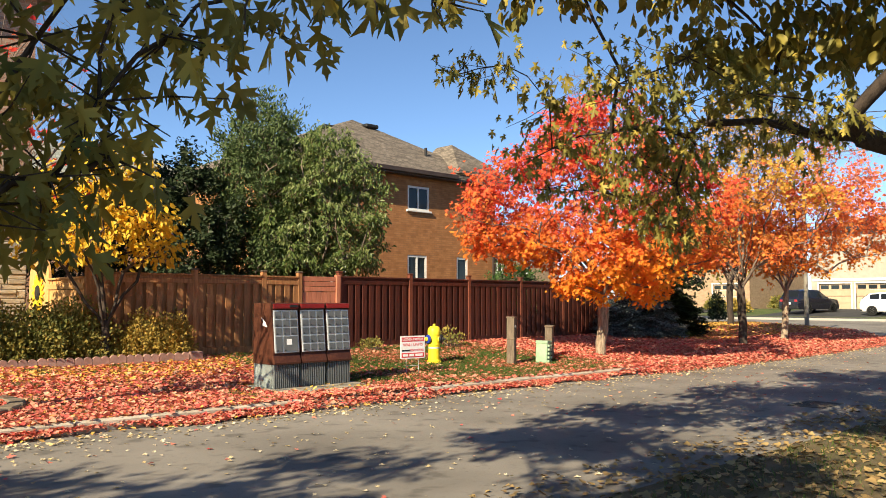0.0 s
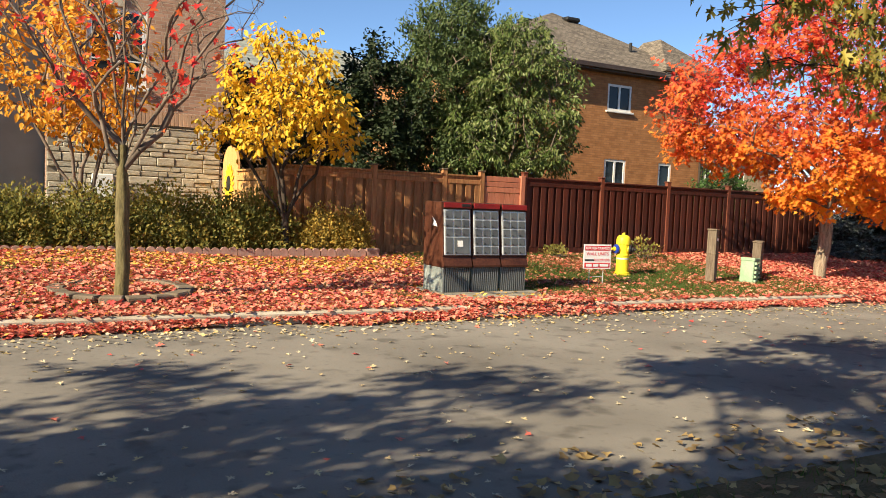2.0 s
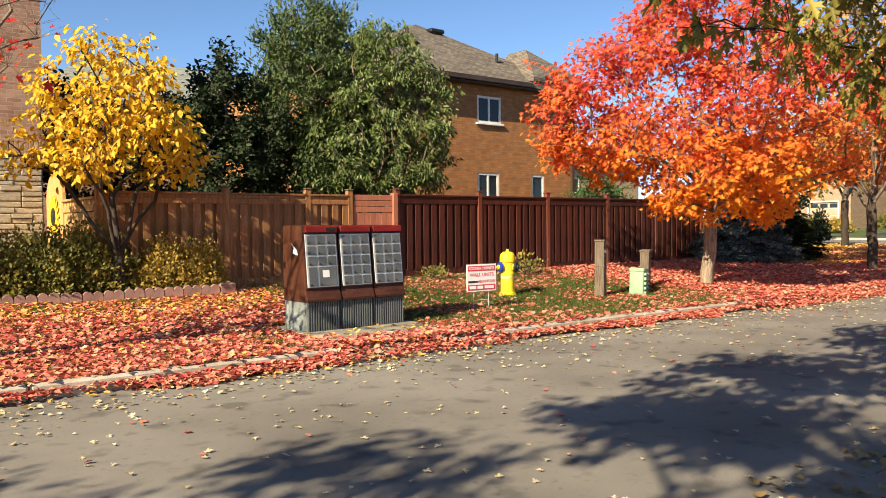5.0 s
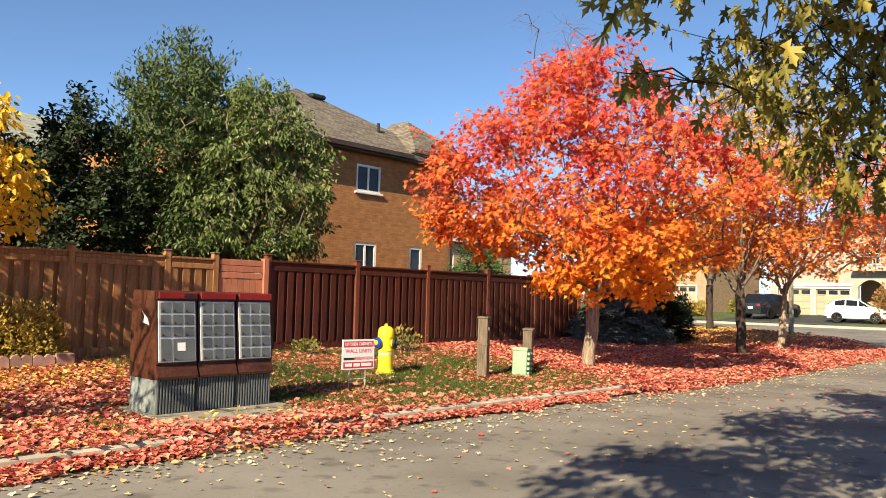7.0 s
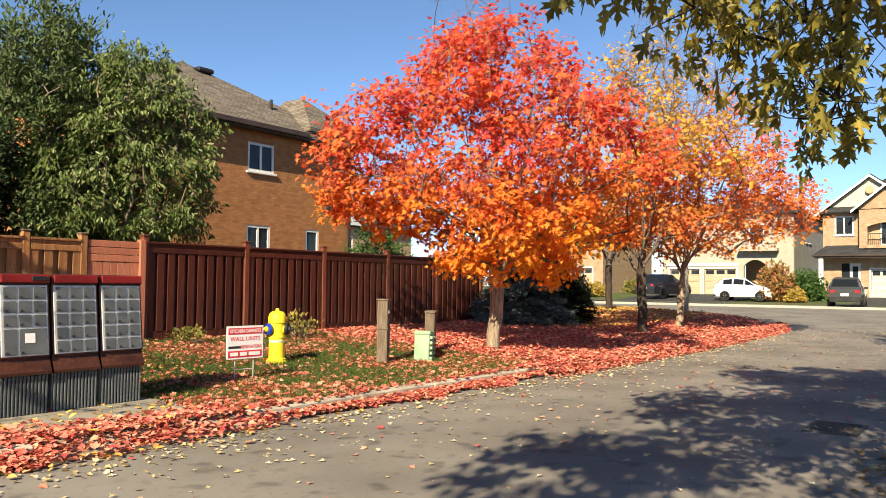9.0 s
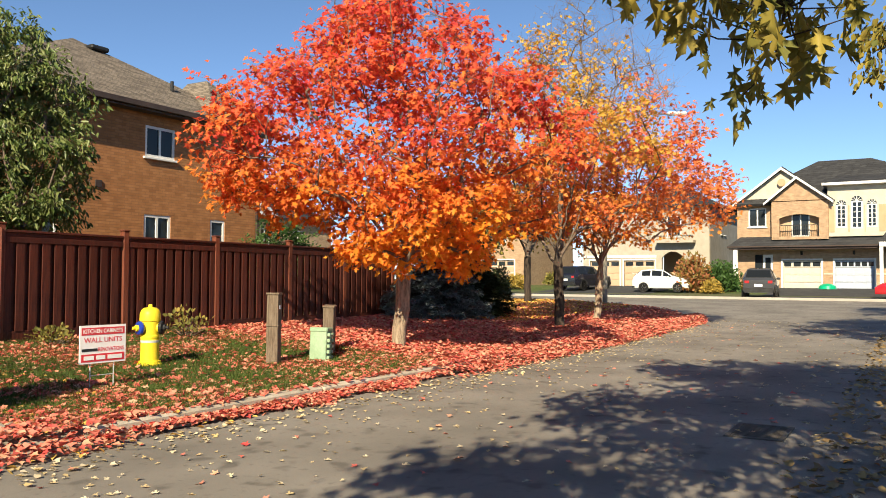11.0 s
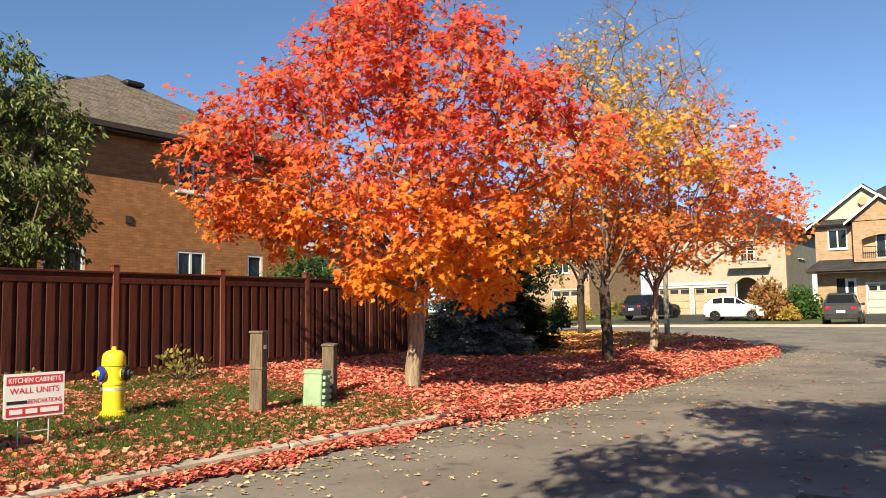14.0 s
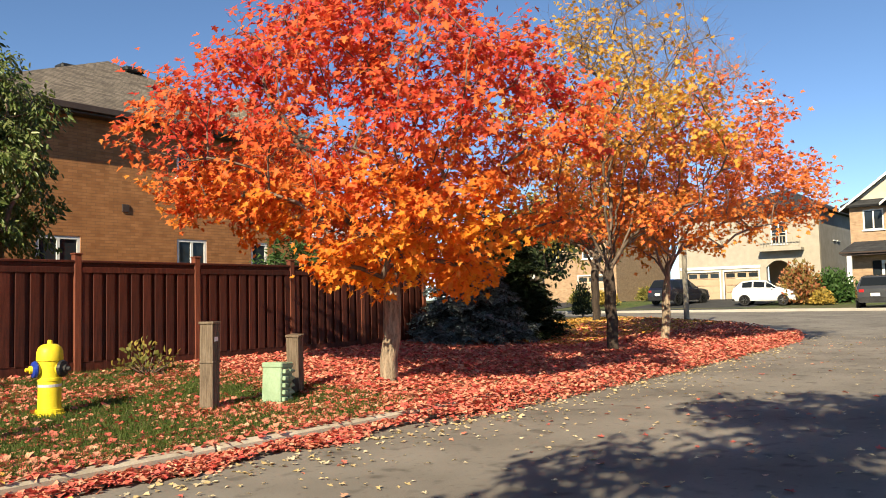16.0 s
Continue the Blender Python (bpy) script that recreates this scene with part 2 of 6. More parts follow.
MB_GREY = mat("grey_painted_metal", [(0.085, 0.09, 0.092), (0.13, 0.137, 0.14)], 4, 50, 0.45, 0.05, vary=0.08)
MB_FRAME = mat("bright_aluminium", [(0.5, 0.51, 0.51), (0.62, 0.63, 0.63)], 5, 50, 0.45, 0.05, metal=0.2)
MB_PLINTH = mat("green_grey_plinth", [(0.13, 0.145, 0.135), (0.2, 0.22, 0.205), (0.27, 0.3, 0.28)], 3, 40, 0.8, 0.2)
RED_PAINT = mat("red_paint", [(0.2, 0.01, 0.01), (0.28, 0.018, 0.016)], 4, 40, 0.5, 0.03)
HYD_YELLOW = mat("hydrant_yellow", [(0.72, 0.55, 0.02), (0.82, 0.66, 0.03)], 5, 60, 0.45, 0.08)
HYD_BLUE = mat("hydrant_blue", [(0.01, 0.03, 0.25), (0.02, 0.05, 0.36)], 5, 60, 0.4, 0.05)
BOX_GREEN = mat("pale_green_metal", [(0.23, 0.33, 0.2), (0.31, 0.42, 0.275)], 5, 50, 0.6, 0.08)
SIGN_WHITE = mat("sign_plastic", [(0.8, 0.79, 0.77), (0.87, 0.86, 0.84)], 3, 30, 0.6, 0.02)
SIGN_RED = mat("sign_red", [(0.55, 0.03, 0.045), (0.62, 0.05, 0.06)], 5, 50, 0.6, 0.0)
PINK_BLOCK = mat("pink_concrete_block", [(0.27, 0.155, 0.125), (0.38, 0.23, 0.19)], 6, 60, 0.95, 0.4, vary=0.12)
RING_STONE = mat("ring_block", [(0.13, 0.10, 0.07), (0.21, 0.165, 0.12)], 6, 60, 0.95, 0.4, vary=0.15)
IRON = mat("cast_iron", [(0.06, 0.052, 0.045), (0.11, 0.095, 0.08)], 5, 50, 0.8, 0.3)

RED_LEAF = leaf_mat("red_maple_leaf", [(0.46, 0.035, 0.036), (0.58, 0.052, 0.046), (0.66, 0.09, 0.05), (0.74, 0.15, 0.055), (0.78, 0.22, 0.06), (0.80, 0.32, 0.06)], glow=0.48, sprays=0.55,
                    low=[(0.76, 0.18, 0.025), (0.80, 0.26, 0.025), (0.82, 0.36, 0.03), (0.84, 0.50, 0.05)], z0=1.5, z1=3.6)
TURNING_LEAF = leaf_mat("turning_shrub_leaf", [(0.34, 0.1, 0.05), (0.32, 0.18, 0.05), (0.16, 0.15, 0.04), (0.42, 0.14, 0.07)], glow=0.3)
RUST_LEAF = leaf_mat("rust_maple_leaf", [(0.6, 0.09, 0.05), (0.75, 0.16, 0.07), (0.78, 0.24, 0.08), (0.76, 0.3, 0.1)], glow=0.45, sprays=0.5,
                     low=[(0.74, 0.22, 0.05), (0.8, 0.36, 0.05), (0.7, 0.2, 0.06)], z0=1.8, z1=4.2)
SPARSE_RED_LEAF = leaf_mat("scarlet_leaf", [(0.6, 0.03, 0.035), (0.75, 0.07, 0.05), (0.8, 0.2, 0.06)], glow=0.4)
YELLOW_LEAF = leaf_mat("yellow_leaf", [(0.72, 0.42, 0.02), (0.82, 0.55, 0.03), (0.78, 0.5, 0.04), (0.66, 0.4, 0.03), (0.8, 0.6, 0.1)], glow=0.42)
AMBER_LEAF = leaf_mat("amber_leaf", [(0.72, 0.3, 0.03), (0.8, 0.42, 0.04), (0.68, 0.36, 0.06)], glow=0.42)
YELLOW_RUST_LEAF = leaf_mat("yellow_over_rust_leaf", [(0.62, 0.36, 0.05), (0.75, 0.47, 0.07), (0.6, 0.4, 0.08), (0.72, 0.3, 0.06)], glow=0.42,
                            low=[(0.72, 0.16, 0.06), (0.8, 0.3, 0.05), (0.7, 0.14, 0.06)], z0=2.6, z1=4.4)
PEAR_LEAF = leaf_mat("green_pear_leaf", [(0.06, 0.09, 0.02), (0.135, 0.175, 0.05), (0.23, 0.255, 0.095), (0.10, 0.135, 0.034), (0.07, 0.115, 0.026)], glow=0.3, rough=0.32)
BLUISH_LEAF = leaf_mat("grey_green_leaf", [(0.04, 0.065, 0.02), (0.075, 0.11, 0.034), (0.12, 0.155, 0.055)], glow=0.25, rough=0.6)
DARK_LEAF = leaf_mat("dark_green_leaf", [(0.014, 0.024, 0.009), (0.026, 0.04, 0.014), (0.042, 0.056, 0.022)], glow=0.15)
SILVER_LEAF = leaf_mat("olive_silver_maple_leaf", [(0.12, 0.13, 0.03), (0.21, 0.18, 0.035), (0.29, 0.22, 0.04), (0.16, 0.15, 0.035), (0.44, 0.34, 0.06), (0.18, 0.165, 0.035)], glow=0.3)
HEDGE_LEAF = leaf_mat("hedge_leaf", [(0.11, 0.12, 0.03), (0.15, 0.155, 0.038), (0.22, 0.205, 0.05), (0.36, 0.29, 0.07), (0.46, 0.34, 0.075)], glow=0.42, sprays=0.4)
GOLD_HEDGE_LEAF = leaf_mat("golden_hedge_leaf", [(0.22, 0.18, 0.04), (0.44, 0.3, 0.06), (0.52, 0.36, 0.07), (0.28, 0.22, 0.05)], glow=0.35)
SPRUCE_NEEDLE = leaf_mat("blue_spruce_needle", [(0.07, 0.09, 0.087), (0.14, 0.165, 0.162), (0.28, 0.3, 0.29)], glow=0.1)
CEDAR_LEAF = leaf_mat("cedar_leaf", [(0.03, 0.07, 0.015), (0.05, 0.10, 0.022), (0.07, 0.13, 0.03)], glow=0.2)
FALLEN_RED = leaf_mat("fallen_red_leaf", [(0.52, 0.065, 0.062), (0.66, 0.17, 0.12), (0.74, 0.36, 0.22), (0.58, 0.085, 0.08), (0.70, 0.45, 0.28), (0.42, 0.075, 0.06), (0.64, 0.20, 0.14), (0.72, 0.29, 0.2)], glow=0.15)
FALLEN_YELLOW = leaf_mat("fallen_yellow_leaf", [(0.66, 0.4, 0.06), (0.76, 0.5, 0.12), (0.7, 0.32, 0.06), (0.6, 0.36, 0.12)], glow=0.15)
FALLEN_TAN = leaf_mat("fallen_tan_leaf", [(0.52, 0.43, 0.28), (0.68, 0.58, 0.40), (0.6, 0.45, 0.2), (0.46, 0.35, 0.2)], glow=0.15)
# brown verge litter, its colour darkened further to stand for tree shade
FALLEN_SHADED_BROWN = leaf_mat("fallen_shaded_brown_leaf", [(0.26, 0.17, 0.07), (0.36, 0.25, 0.1), (0.2, 0.13, 0.06), (0.44, 0.32, 0.14)], glow=0.15)
BLADE = leaf_mat("grass_blade", [(0.06, 0.105, 0.015), (0.10, 0.155, 0.03), (0.16, 0.195, 0.05)], glow=0.3)

# ---- building helpers ----


def thing(name, loc, label, category, group="", rz=0.0, kind=""):
    """An Empty at the base of a thing, which parents its parts."""
    ob = new(name)
    ob.empty_display_size = 0.1
    ob.matrix_basis = pose(*loc, 0, 0, rz)
    return tagged(ob, label, category, group, kind)


def mesh_of(name, bm, material, smooth=False):
    me = bpy.data.meshes.new(name)
    bmesh.ops.recalc_face_normals(bm, faces=bm.faces[:])
    bm.to_mesh(me)
    bm.free()
    me.materials.append(material)
    if smooth:
        me.polygons.foreach_set("use_smooth", [True] * len(me.polygons))
        me.set_sharp_from_angle(angle=radians(40))
    return me


def part(name, bm, material, parent=None, label="", smooth=False, m=None):
    me = bm if isinstance(bm, bpy.types.Mesh) else mesh_of(name, bm, material, smooth)
    ob = new(name, me)
    ob.parent = parent
    if m is not None:
        ob.matrix_basis = m
    if label:
        ob["label"] = label
    return ob


def setting(name, bm, material, label, category, smooth=False):
    return tagged(part(name, bm, material, None, "", smooth), label, category, "", "structure")


def box(bm, x0, y0, z0, x1, y1, z1, bevel=0.0, m=None):
    vs = [bm.verts.new((x, y, z)) for x in (x0, x1) for y in (y0, y1) for z in (z0, z1)]
    fs = [bm.faces.new([vs[i] for i in f]) for f in ((0, 1, 3, 2), (4, 6, 7, 5), (0, 4, 5, 1), (2, 3, 7, 6), (0, 2, 6, 4), (1, 5, 7, 3))]
    if bevel:
        es = list({e for f in fs for e in f.edges})
        r = bmesh.ops.bevel(bm, geom=es, offset=bevel, segments=1, affect='EDGES')
        vs = list({v for f in r["faces"] for v in f.verts} | {v for v in vs if v.is_valid})
    if m is not None:
        bmesh.ops.transform(bm, matrix=m, verts=vs)
    return bm


def boxes(*args, bevel=0.0):
    bm = bmesh.new()
    for a in args:
        box(bm, *a, bevel=bevel)
    return bm


def lathe(bm, prof, n=20, m=None):
    """Turns (radius, height) pairs about z."""
    rings = []
    for r, z in prof:
        rings.append([bm.verts.new((r * math.cos(2 * math.pi * i / n), r * math.sin(2 * math.pi * i / n), z)) for i in range(n)])
    for a, b in zip(rings, rings[1:]):
        for i in range(n):
            bm.faces.new((a[i], a[(i + 1) % n], b[(i + 1) % n], b[i]))
    bm.faces.new(rings[0][::-1])
    bm.faces.new(rings[-1])
    if m is not None:
        bmesh.ops.transform(bm, matrix=m, verts=[v for r in rings for v in r])
    return bm


def tube(bm, p0, p1, r0, r1, n=8):
    p0, p1 = Vector(p0), Vector(p1)
    q = (p1 - p0).to_track_quat('Z', 'Y')
    a = [bm.verts.new(p0 + q @ Vector((r0 * math.cos(2 * math.pi * i / n), r0 * math.sin(2 * math.pi * i / n), 0))) for i in range(n)]
    b = [bm.verts.new(p1 + q @ Vector((r1 * math.cos(2 * math.pi * i / n), r1 * math.sin(2 * math.pi * i / n), 0))) for i in range(n)]
    for i in range(n):
        bm.faces.new((a[i], a[(i + 1) % n], b[(i + 1) % n], b[i]))
    bm.faces.new(a[::-1])
    bm.faces.new(b)
    return bm


def slab(bm, pts, thick):
    """A flat piece from its outline, given a thickness along its normal's far side."""
    f = bm.faces.new([bm.verts.new(p) for p in pts])
    bm.normal_update()
    n = f.normal.copy()
    r = bmesh.ops.extrude_face_region(bm, geom=[f])
    bmesh.ops.translate(bm, verts=[v for v in r["geom"] if isinstance(v, bmesh.types.BMVert)], vec=-n * thick)
    return bm


def raw_mesh(name, verts, loops, starts, totals, material, smooth=False):
    me = bpy.data.meshes.new(name)
    me.vertices.add(len(verts))
    me.vertices.foreach_set("co", np.asarray(verts, dtype=np.float32).ravel())
    me.loops.add(len(loops))
    me.loops.foreach_set("vertex_index", np.asarray(loops, dtype=np.int32))
    me.polygons.add(len(starts))
    me.polygons.foreach_set("loop_start", np.asarray(starts, dtype=np.int32))
    me.polygons.foreach_set("loop_total", np.asarray(totals, dtype=np.int32))
    if smooth:
        me.polygons.foreach_set("use_smooth", [True] * len(starts))
    me.update(calc_edges=True)
    me.validate()
    me.materials.append(material)
    return me


def half_leaf(right):
    """A leaf from its right outline, base at the origin, tip along y, folded a little on the midrib."""
    v = [(0, 0, 0), *[(x, y, abs(x) * 0.28) for x, y in right], (0, 1, -0.08)]
    k = len(v)
    v += [(-x, y, z) for x, y, z in v[1:-1]]
    left = [0, k - 1, *range(2 * k - 3, k - 1, -1)]
    return np.array(v), [list(range(k)), left]


MAPLE = half_leaf([(0.36, -0.06), (0.24, 0.18), (0.64, 0.44), (0.20, 0.48), (0.25, 0.70), (0.11, 0.76)])
SILVER = half_leaf([(0.22, -0.04), (0.08, 0.2), (0.44, 0.40), (0.30, 0.44), (0.40, 0.66), (0.19, 0.52), (0.07, 0.44), (0.17, 0.70), (0.08, 0.76)])
OVAL = half_leaf([(0.22, 0.18), (0.3, 0.45), (0.2, 0.75)])
LANCE = half_leaf([(0.14, 0.2), (0.18, 0.5), (0.1, 0.8)])
FALLEN = half_leaf([(0.32, 0.04), (0.52, 0.42), (0.2, 0.62)])
SPRIG = (np.array([(0, 0, 0), (0.17, 0.45, 0.04), (0, 1, -0.04), (-0.17, 0.45, 0.04)]), [[0, 1, 2], [0, 2, 3]])
NEEDLE = (np.array([(-0.06, 0, 0), (0.06, 0, 0), (0, 1, 0), (0, 0.1, 0.05)]), [[0, 1, 2], [0, 2, 3]])


def spread(rng, n):
    v = rng.normal(size=(n, 3))
    return v / np.linalg.norm(v, axis=1, keepdims=True)


def leaf_mesh(name, at, along, up, size, shape, material):
    """One mesh of many leaves: where each starts, the way it points, the way its face looks, its length."""
    tv, tf = shape
    y = along / np.linalg.norm(along, axis=1, keepdims=True)
    x = np.cross(y, up)
    x /= np.linalg.norm(x, axis=1, keepdims=True) + 1e-9
    z = np.cross(x, y)
    s = size[:, None]
    verts = at[:, None, :] + tv[None, :, 0, None] * (x * s)[:, None, :] + tv[None, :, 1, None] * (y * s)[:, None, :] + tv[None, :, 2, None] * (z * s)[:, None, :]
    n, k = len(at), len(tv)
    flat = np.concatenate([np.array(f) for f in tf])
    loops = (np.arange(n)[:, None] * k + flat[None, :]).ravel()
    totals = np.tile([len(f) for f in tf], n)
    starts = np.concatenate([[0], np.cumsum(totals)[:-1]])
    return raw_mesh(name, verts.reshape(-1, 3), loops, starts, totals, material)


def limb_mesh(name, edges, material, n=6):
    """Tapered pieces (p0, p1, r0, r1) as one mesh."""
    p0, p1 = np.array([e[0] for e in edges], float), np.array([e[1] for e in edges], float)
    r0, r1 = np.array([e[2] for e in edges]), np.array([e[3] for e in edges])
    d = p1 - p0
    d /= np.linalg.norm(d, axis=1, keepdims=True) + 1e-9
    h = np.where(np.abs(d[:, 2:3]) > 0.9, np.array([[1.0, 0, 0]]), np.array([[0, 0, 1.0]]))
    u = np.cross(d, h)
    u /= np.linalg.norm(u, axis=1, keepdims=True)
    w = np.cross(d, u)
    a = np.arange(n) * 2 * math.pi / n
    ring = u[:, None, :] * np.cos(a)[None, :, None] + w[:, None, :] * np.sin(a)[None, :, None]
    va, vb = p0[:, None, :] + ring * r0[:, None, None], p1[:, None, :] + ring * r1[:, None, None]
    verts = np.concatenate([va, vb], axis=1).reshape(-1, 3)
    f = np.array([[i, n + i, n + (i + 1) % n, (i + 1) % n] for i in range(n)])
    loops = (np.arange(len(edges))[:, None, None] * 2 * n + f[None]).ravel()
    m = len(edges) * n
    return raw_mesh(name, verts, loops, np.arange(m) * 4, np.full(m, 4), material, True)


def trunk_mesh(rings, material, rng, n=14):
    """One bent, tapering trunk through rings of (place, radius), a little fluted."""
    a = np.arange(n) * 2 * math.pi / n
    flute = 1 + 0.09 * np.sin(a * 3 + rng.random() * 6) + 0.05 * np.sin(a * 5 + rng.random() * 6)
    verts = []
    for i, (p, r) in enumerate(rings):
        k = flute if i > 0 else 1 + (flute - 1) * 2
        verts.append(np.stack([p[0] + r * k * np.cos(a), p[1] + r * k * np.sin(a), np.full(n, p[2])], 1))
    loops = [v for i in range(len(rings) - 1) for j in range(n) for v in (i * n + j, i * n + (j + 1) % n, (i + 1) * n + (j + 1) % n, (i + 1) * n + j)]
    m = (len(rings) - 1) * n
    return raw_mesh("trunk", np.concatenate(verts), loops, np.arange(m) * 4, np.full(m, 4), material, True)


def grow(base, height, radius, goals, rng, lean=(0, 0), kink=0.12, tip=0.004, power=0.5, leaders=(), load=None):
    """A skeleton from the trunk over rising leaders to every goal: pieces with their radii, and the node at each goal.
    leaders: ends of the main limbs; load: how much wood each goal asks for."""
    nodes, parent = [], []
    steps = 6
    for i in range(steps + 1):
        f = i / steps
        nodes.append(np.array([base[0] + lean[0] * f + rng.normal(0, 0.1 * radius), base[1] + lean[1] * f + rng.normal(0, 0.1 * radius), base[2] + height * f]))
        parent.append(i - 1)
    fork = nodes[-1]

    def run(j, g, mid, k, wobble):
        a, prev = nodes[j], j
        for q in range(1, k + 1):
            f = q / k
            p = (1 - f) ** 2 * a + 2 * f * (1 - f) * mid + f * f * g
            if q < k:
                p = p + rng.normal(0, wobble, 3)
            nodes.append(p)
            parent.append(prev)
            prev = len(nodes) - 1
        return prev
    for n, g in enumerate(leaders):
        j = steps - n % 2
        a = nodes[j]
        out = g - a
        run(j, g, a + out * np.array([0.62, 0.62, 0.42]), max(4, int(np.linalg.norm(out) / 0.3)), 0.03)
    order = sorted(range(len(goals)), key=lambda i: np.linalg.norm(goals[i] - fork))
    ends = {}
    for gi in order:
        g = goals[gi]
        arr = np.array(nodes[3:])
        d = g - arr
        flat = np.hypot(d[:, 0], d[:, 1])
        cost = np.linalg.norm(d, axis=1) + 0.8 * np.maximum(0.0, 0.15 + 0.35 * flat - d[:, 2]) + 0.2 * np.linalg.norm(arr - fork, axis=1)
        cost[:2] += 0.6
        j = int(np.argmin(cost)) + 3
        a, length = nodes[j], np.linalg.norm(g - nodes[j])
        mid = (a + g) / 2 + np.array([0, 0, 0.10 * length]) + rng.normal(0, kink * length, 3) * 0.5
        ends[gi] = run(j, g, mid, max(2, int(length / 0.35)), 0.015 + 0.008 * length)
    weight = np.full(len(nodes), 1e-3)
    for gi, e in ends.items():
        w = 1.0 if load is None else load[gi]
        while e >= 0:
            weight[e] += w
            e = parent[e]
    rad = tip + (radius - tip) * (weight / weight[0]) ** power
    edges = []
    for i, p in enumerate(parent):
        if p >= 0:
            r0 = rad[p] if weight[p] < weight[i] * 2.2 else rad[i] * 1.15
            edges.append((nodes[p], nodes[i], r0, rad[i]))
    return edges, weight, ends, nodes


def flare(edges, base, radius):
    """Roots: a short widening at the foot of the trunk."""
    return [((base[0], base[1], base[2] - 0.12), (base[0], base[1], base[2] + 0.14), radius * 1.45, radius * 1.02)] + edges


def ellipsoid_goals(rng, n, centre, size, shell=0.55, bottom=-1.0, spacing=0.0):
    out = []
    tries = 0
    while len(out) < n and tries < n * 60:
        tries += 1
        d = spread(rng, 1)[0]
        if d[2] < bottom:
            continue
        r = (shell + (1 - shell) * rng.random() ** 0.6) if rng.random() < 0.8 else rng.random() * shell
        p = np.array(centre) + d * r * np.array(size) * (1 + 0.12 * math.sin(3 * d[0] + 5 * d[1] + 2 * d[2]))
        if spacing and any(np.linalg.norm(p - q) < spacing for q in out):
            continue
        out.append(p)
    return out


def profile_goals(rng, n, axis, profile, shell=0.5, spacing=0.3, squash=(1.0, 1.0)):
    """Places within a crown that turns about an axis; profile: (height, radius) from the bottom up."""
    zs, rs = [p[0] for p in profile], [p[1] for p in profile]
    out, tries = [], 0
    while len(out) < n and tries < n * 80:
        tries += 1
        z = zs[0] + (zs[-1] - zs[0]) * rng.random()
        a = 2 * math.pi * rng.random()
        full = np.interp(z, zs, rs) * (1 + 0.10 * math.sin(3 * a + z * 1.7) + 0.07 * math.sin(5 * a - z * 2.9))
        if rng.random() > full / max(rs) + 0.1:
            continue
        r = full * ((shell + (1 - shell) * rng.random() ** 0.6) if rng.random() < 0.75 else rng.random())
        p = np.array([axis[0] + r * math.cos(a) * squash[0], axis[1] + r * math.sin(a) * squash[1], z])
        if any(np.linalg.norm(p - q) < spacing for q in out):
            continue
        out.append(p)
    return out


def tree(name, base, height, radius, goals, leaves, size, shape, leaf_material, bark, label, category, seed, clump=0.4, flat=0.7, droop=0.3, lean=(0, 0), twigs=5,
         twig_material=None, power=0.5, twig_len=1.0, tip=0.004, kink=0.12, facing=0.75, leaders=(), twig_lift=0.0, loose=0.2):
    """A tree as trunk, limbs, twigs and crown. leaves: how many at each goal; they sit along the twigs, loosely."""
    rng = np.random.default_rng(seed)
    ob = thing(name, base, label, category)
    b = np.array(base)
    local = [g - b for g in goals]
    count = [leaves] * len(goals) if isinstance(leaves, int) else list(leaves)
    load = [0.35 + c / max(1, max(count)) for c in count]
    edges, weight, ends, nodes = grow((0, 0, 0), height, radius, local, rng, lean, kink, tip, power, [g - b for g in leaders], load)
    trunk, limbs = flare(edges[:6], (0, 0, 0), radius), edges[6:]
    part("trunk", trunk_mesh([(t[0], t[2]) for t in trunk] + [(trunk[-1][1], trunk[-1][3])], bark, rng), bark, ob)
    at, along, up, tw, scale_of = [], [], [], [], []
    for gi, g in enumerate(local):
        start = nodes[ends[gi]]
        reach = clump if isinstance(clump, float) else clump[gi]
        sprig = []
        for _ in range(twigs):
            v = spread(rng, 1)[0] * np.array([1, 1, flat])
            v = v * reach * twig_len * (0.6 + 0.8 * rng.random())
            v[2] += twig_lift * reach * (0.5 + rng.random())
            bend = v * 0.5 + rng.normal(0, 0.06 * reach, 3)
            tw += [(start, start + bend, tip, tip * 0.75), (start + bend, start + v, tip * 0.75, tip * 0.4)]
            sprig.append(v)
        n = count[gi]
        if n:
            pick = np.array(sprig)[rng.integers(0, twigs, n)]
            v = pick * (0.25 + 0.85 * rng.random((n, 1)) ** 0.7) + rng.normal(0, loose * reach, (n, 3))
            at.append(start + v)
            scale_of.append(np.full(n, 1.0 if isinstance(clump, float) or reach < 0.52 else 1.5))
            w = spread(rng, n) * np.array([1, 1, 0.6]) + pick / reach * 0.6
            w[:, 2] -= droop
            along.append(w)
            up.append(spread(rng, n) * (1.45 - facing) + np.array([-0.5, -0.15, 0.75]) * facing / 0.75)
    part("branching", limb_mesh("branching", limbs + tw, twig_material or bark, 4), bark, ob)
    if at:
        at, along, up = np.concatenate(at), np.concatenate(along), np.concatenate(up)
        big = np.concatenate(scale_of)
        sz = size * (0.6 + 0.65 * rng.random(len(at))) * big
        for k, form in ((big <= 1, shape), (big > 1, OVAL)):
            if k.any():
                part("crown", leaf_mesh("crown", at[k], along[k], up[k], sz[k], form, leaf_material), leaf_material, ob)
    return ob


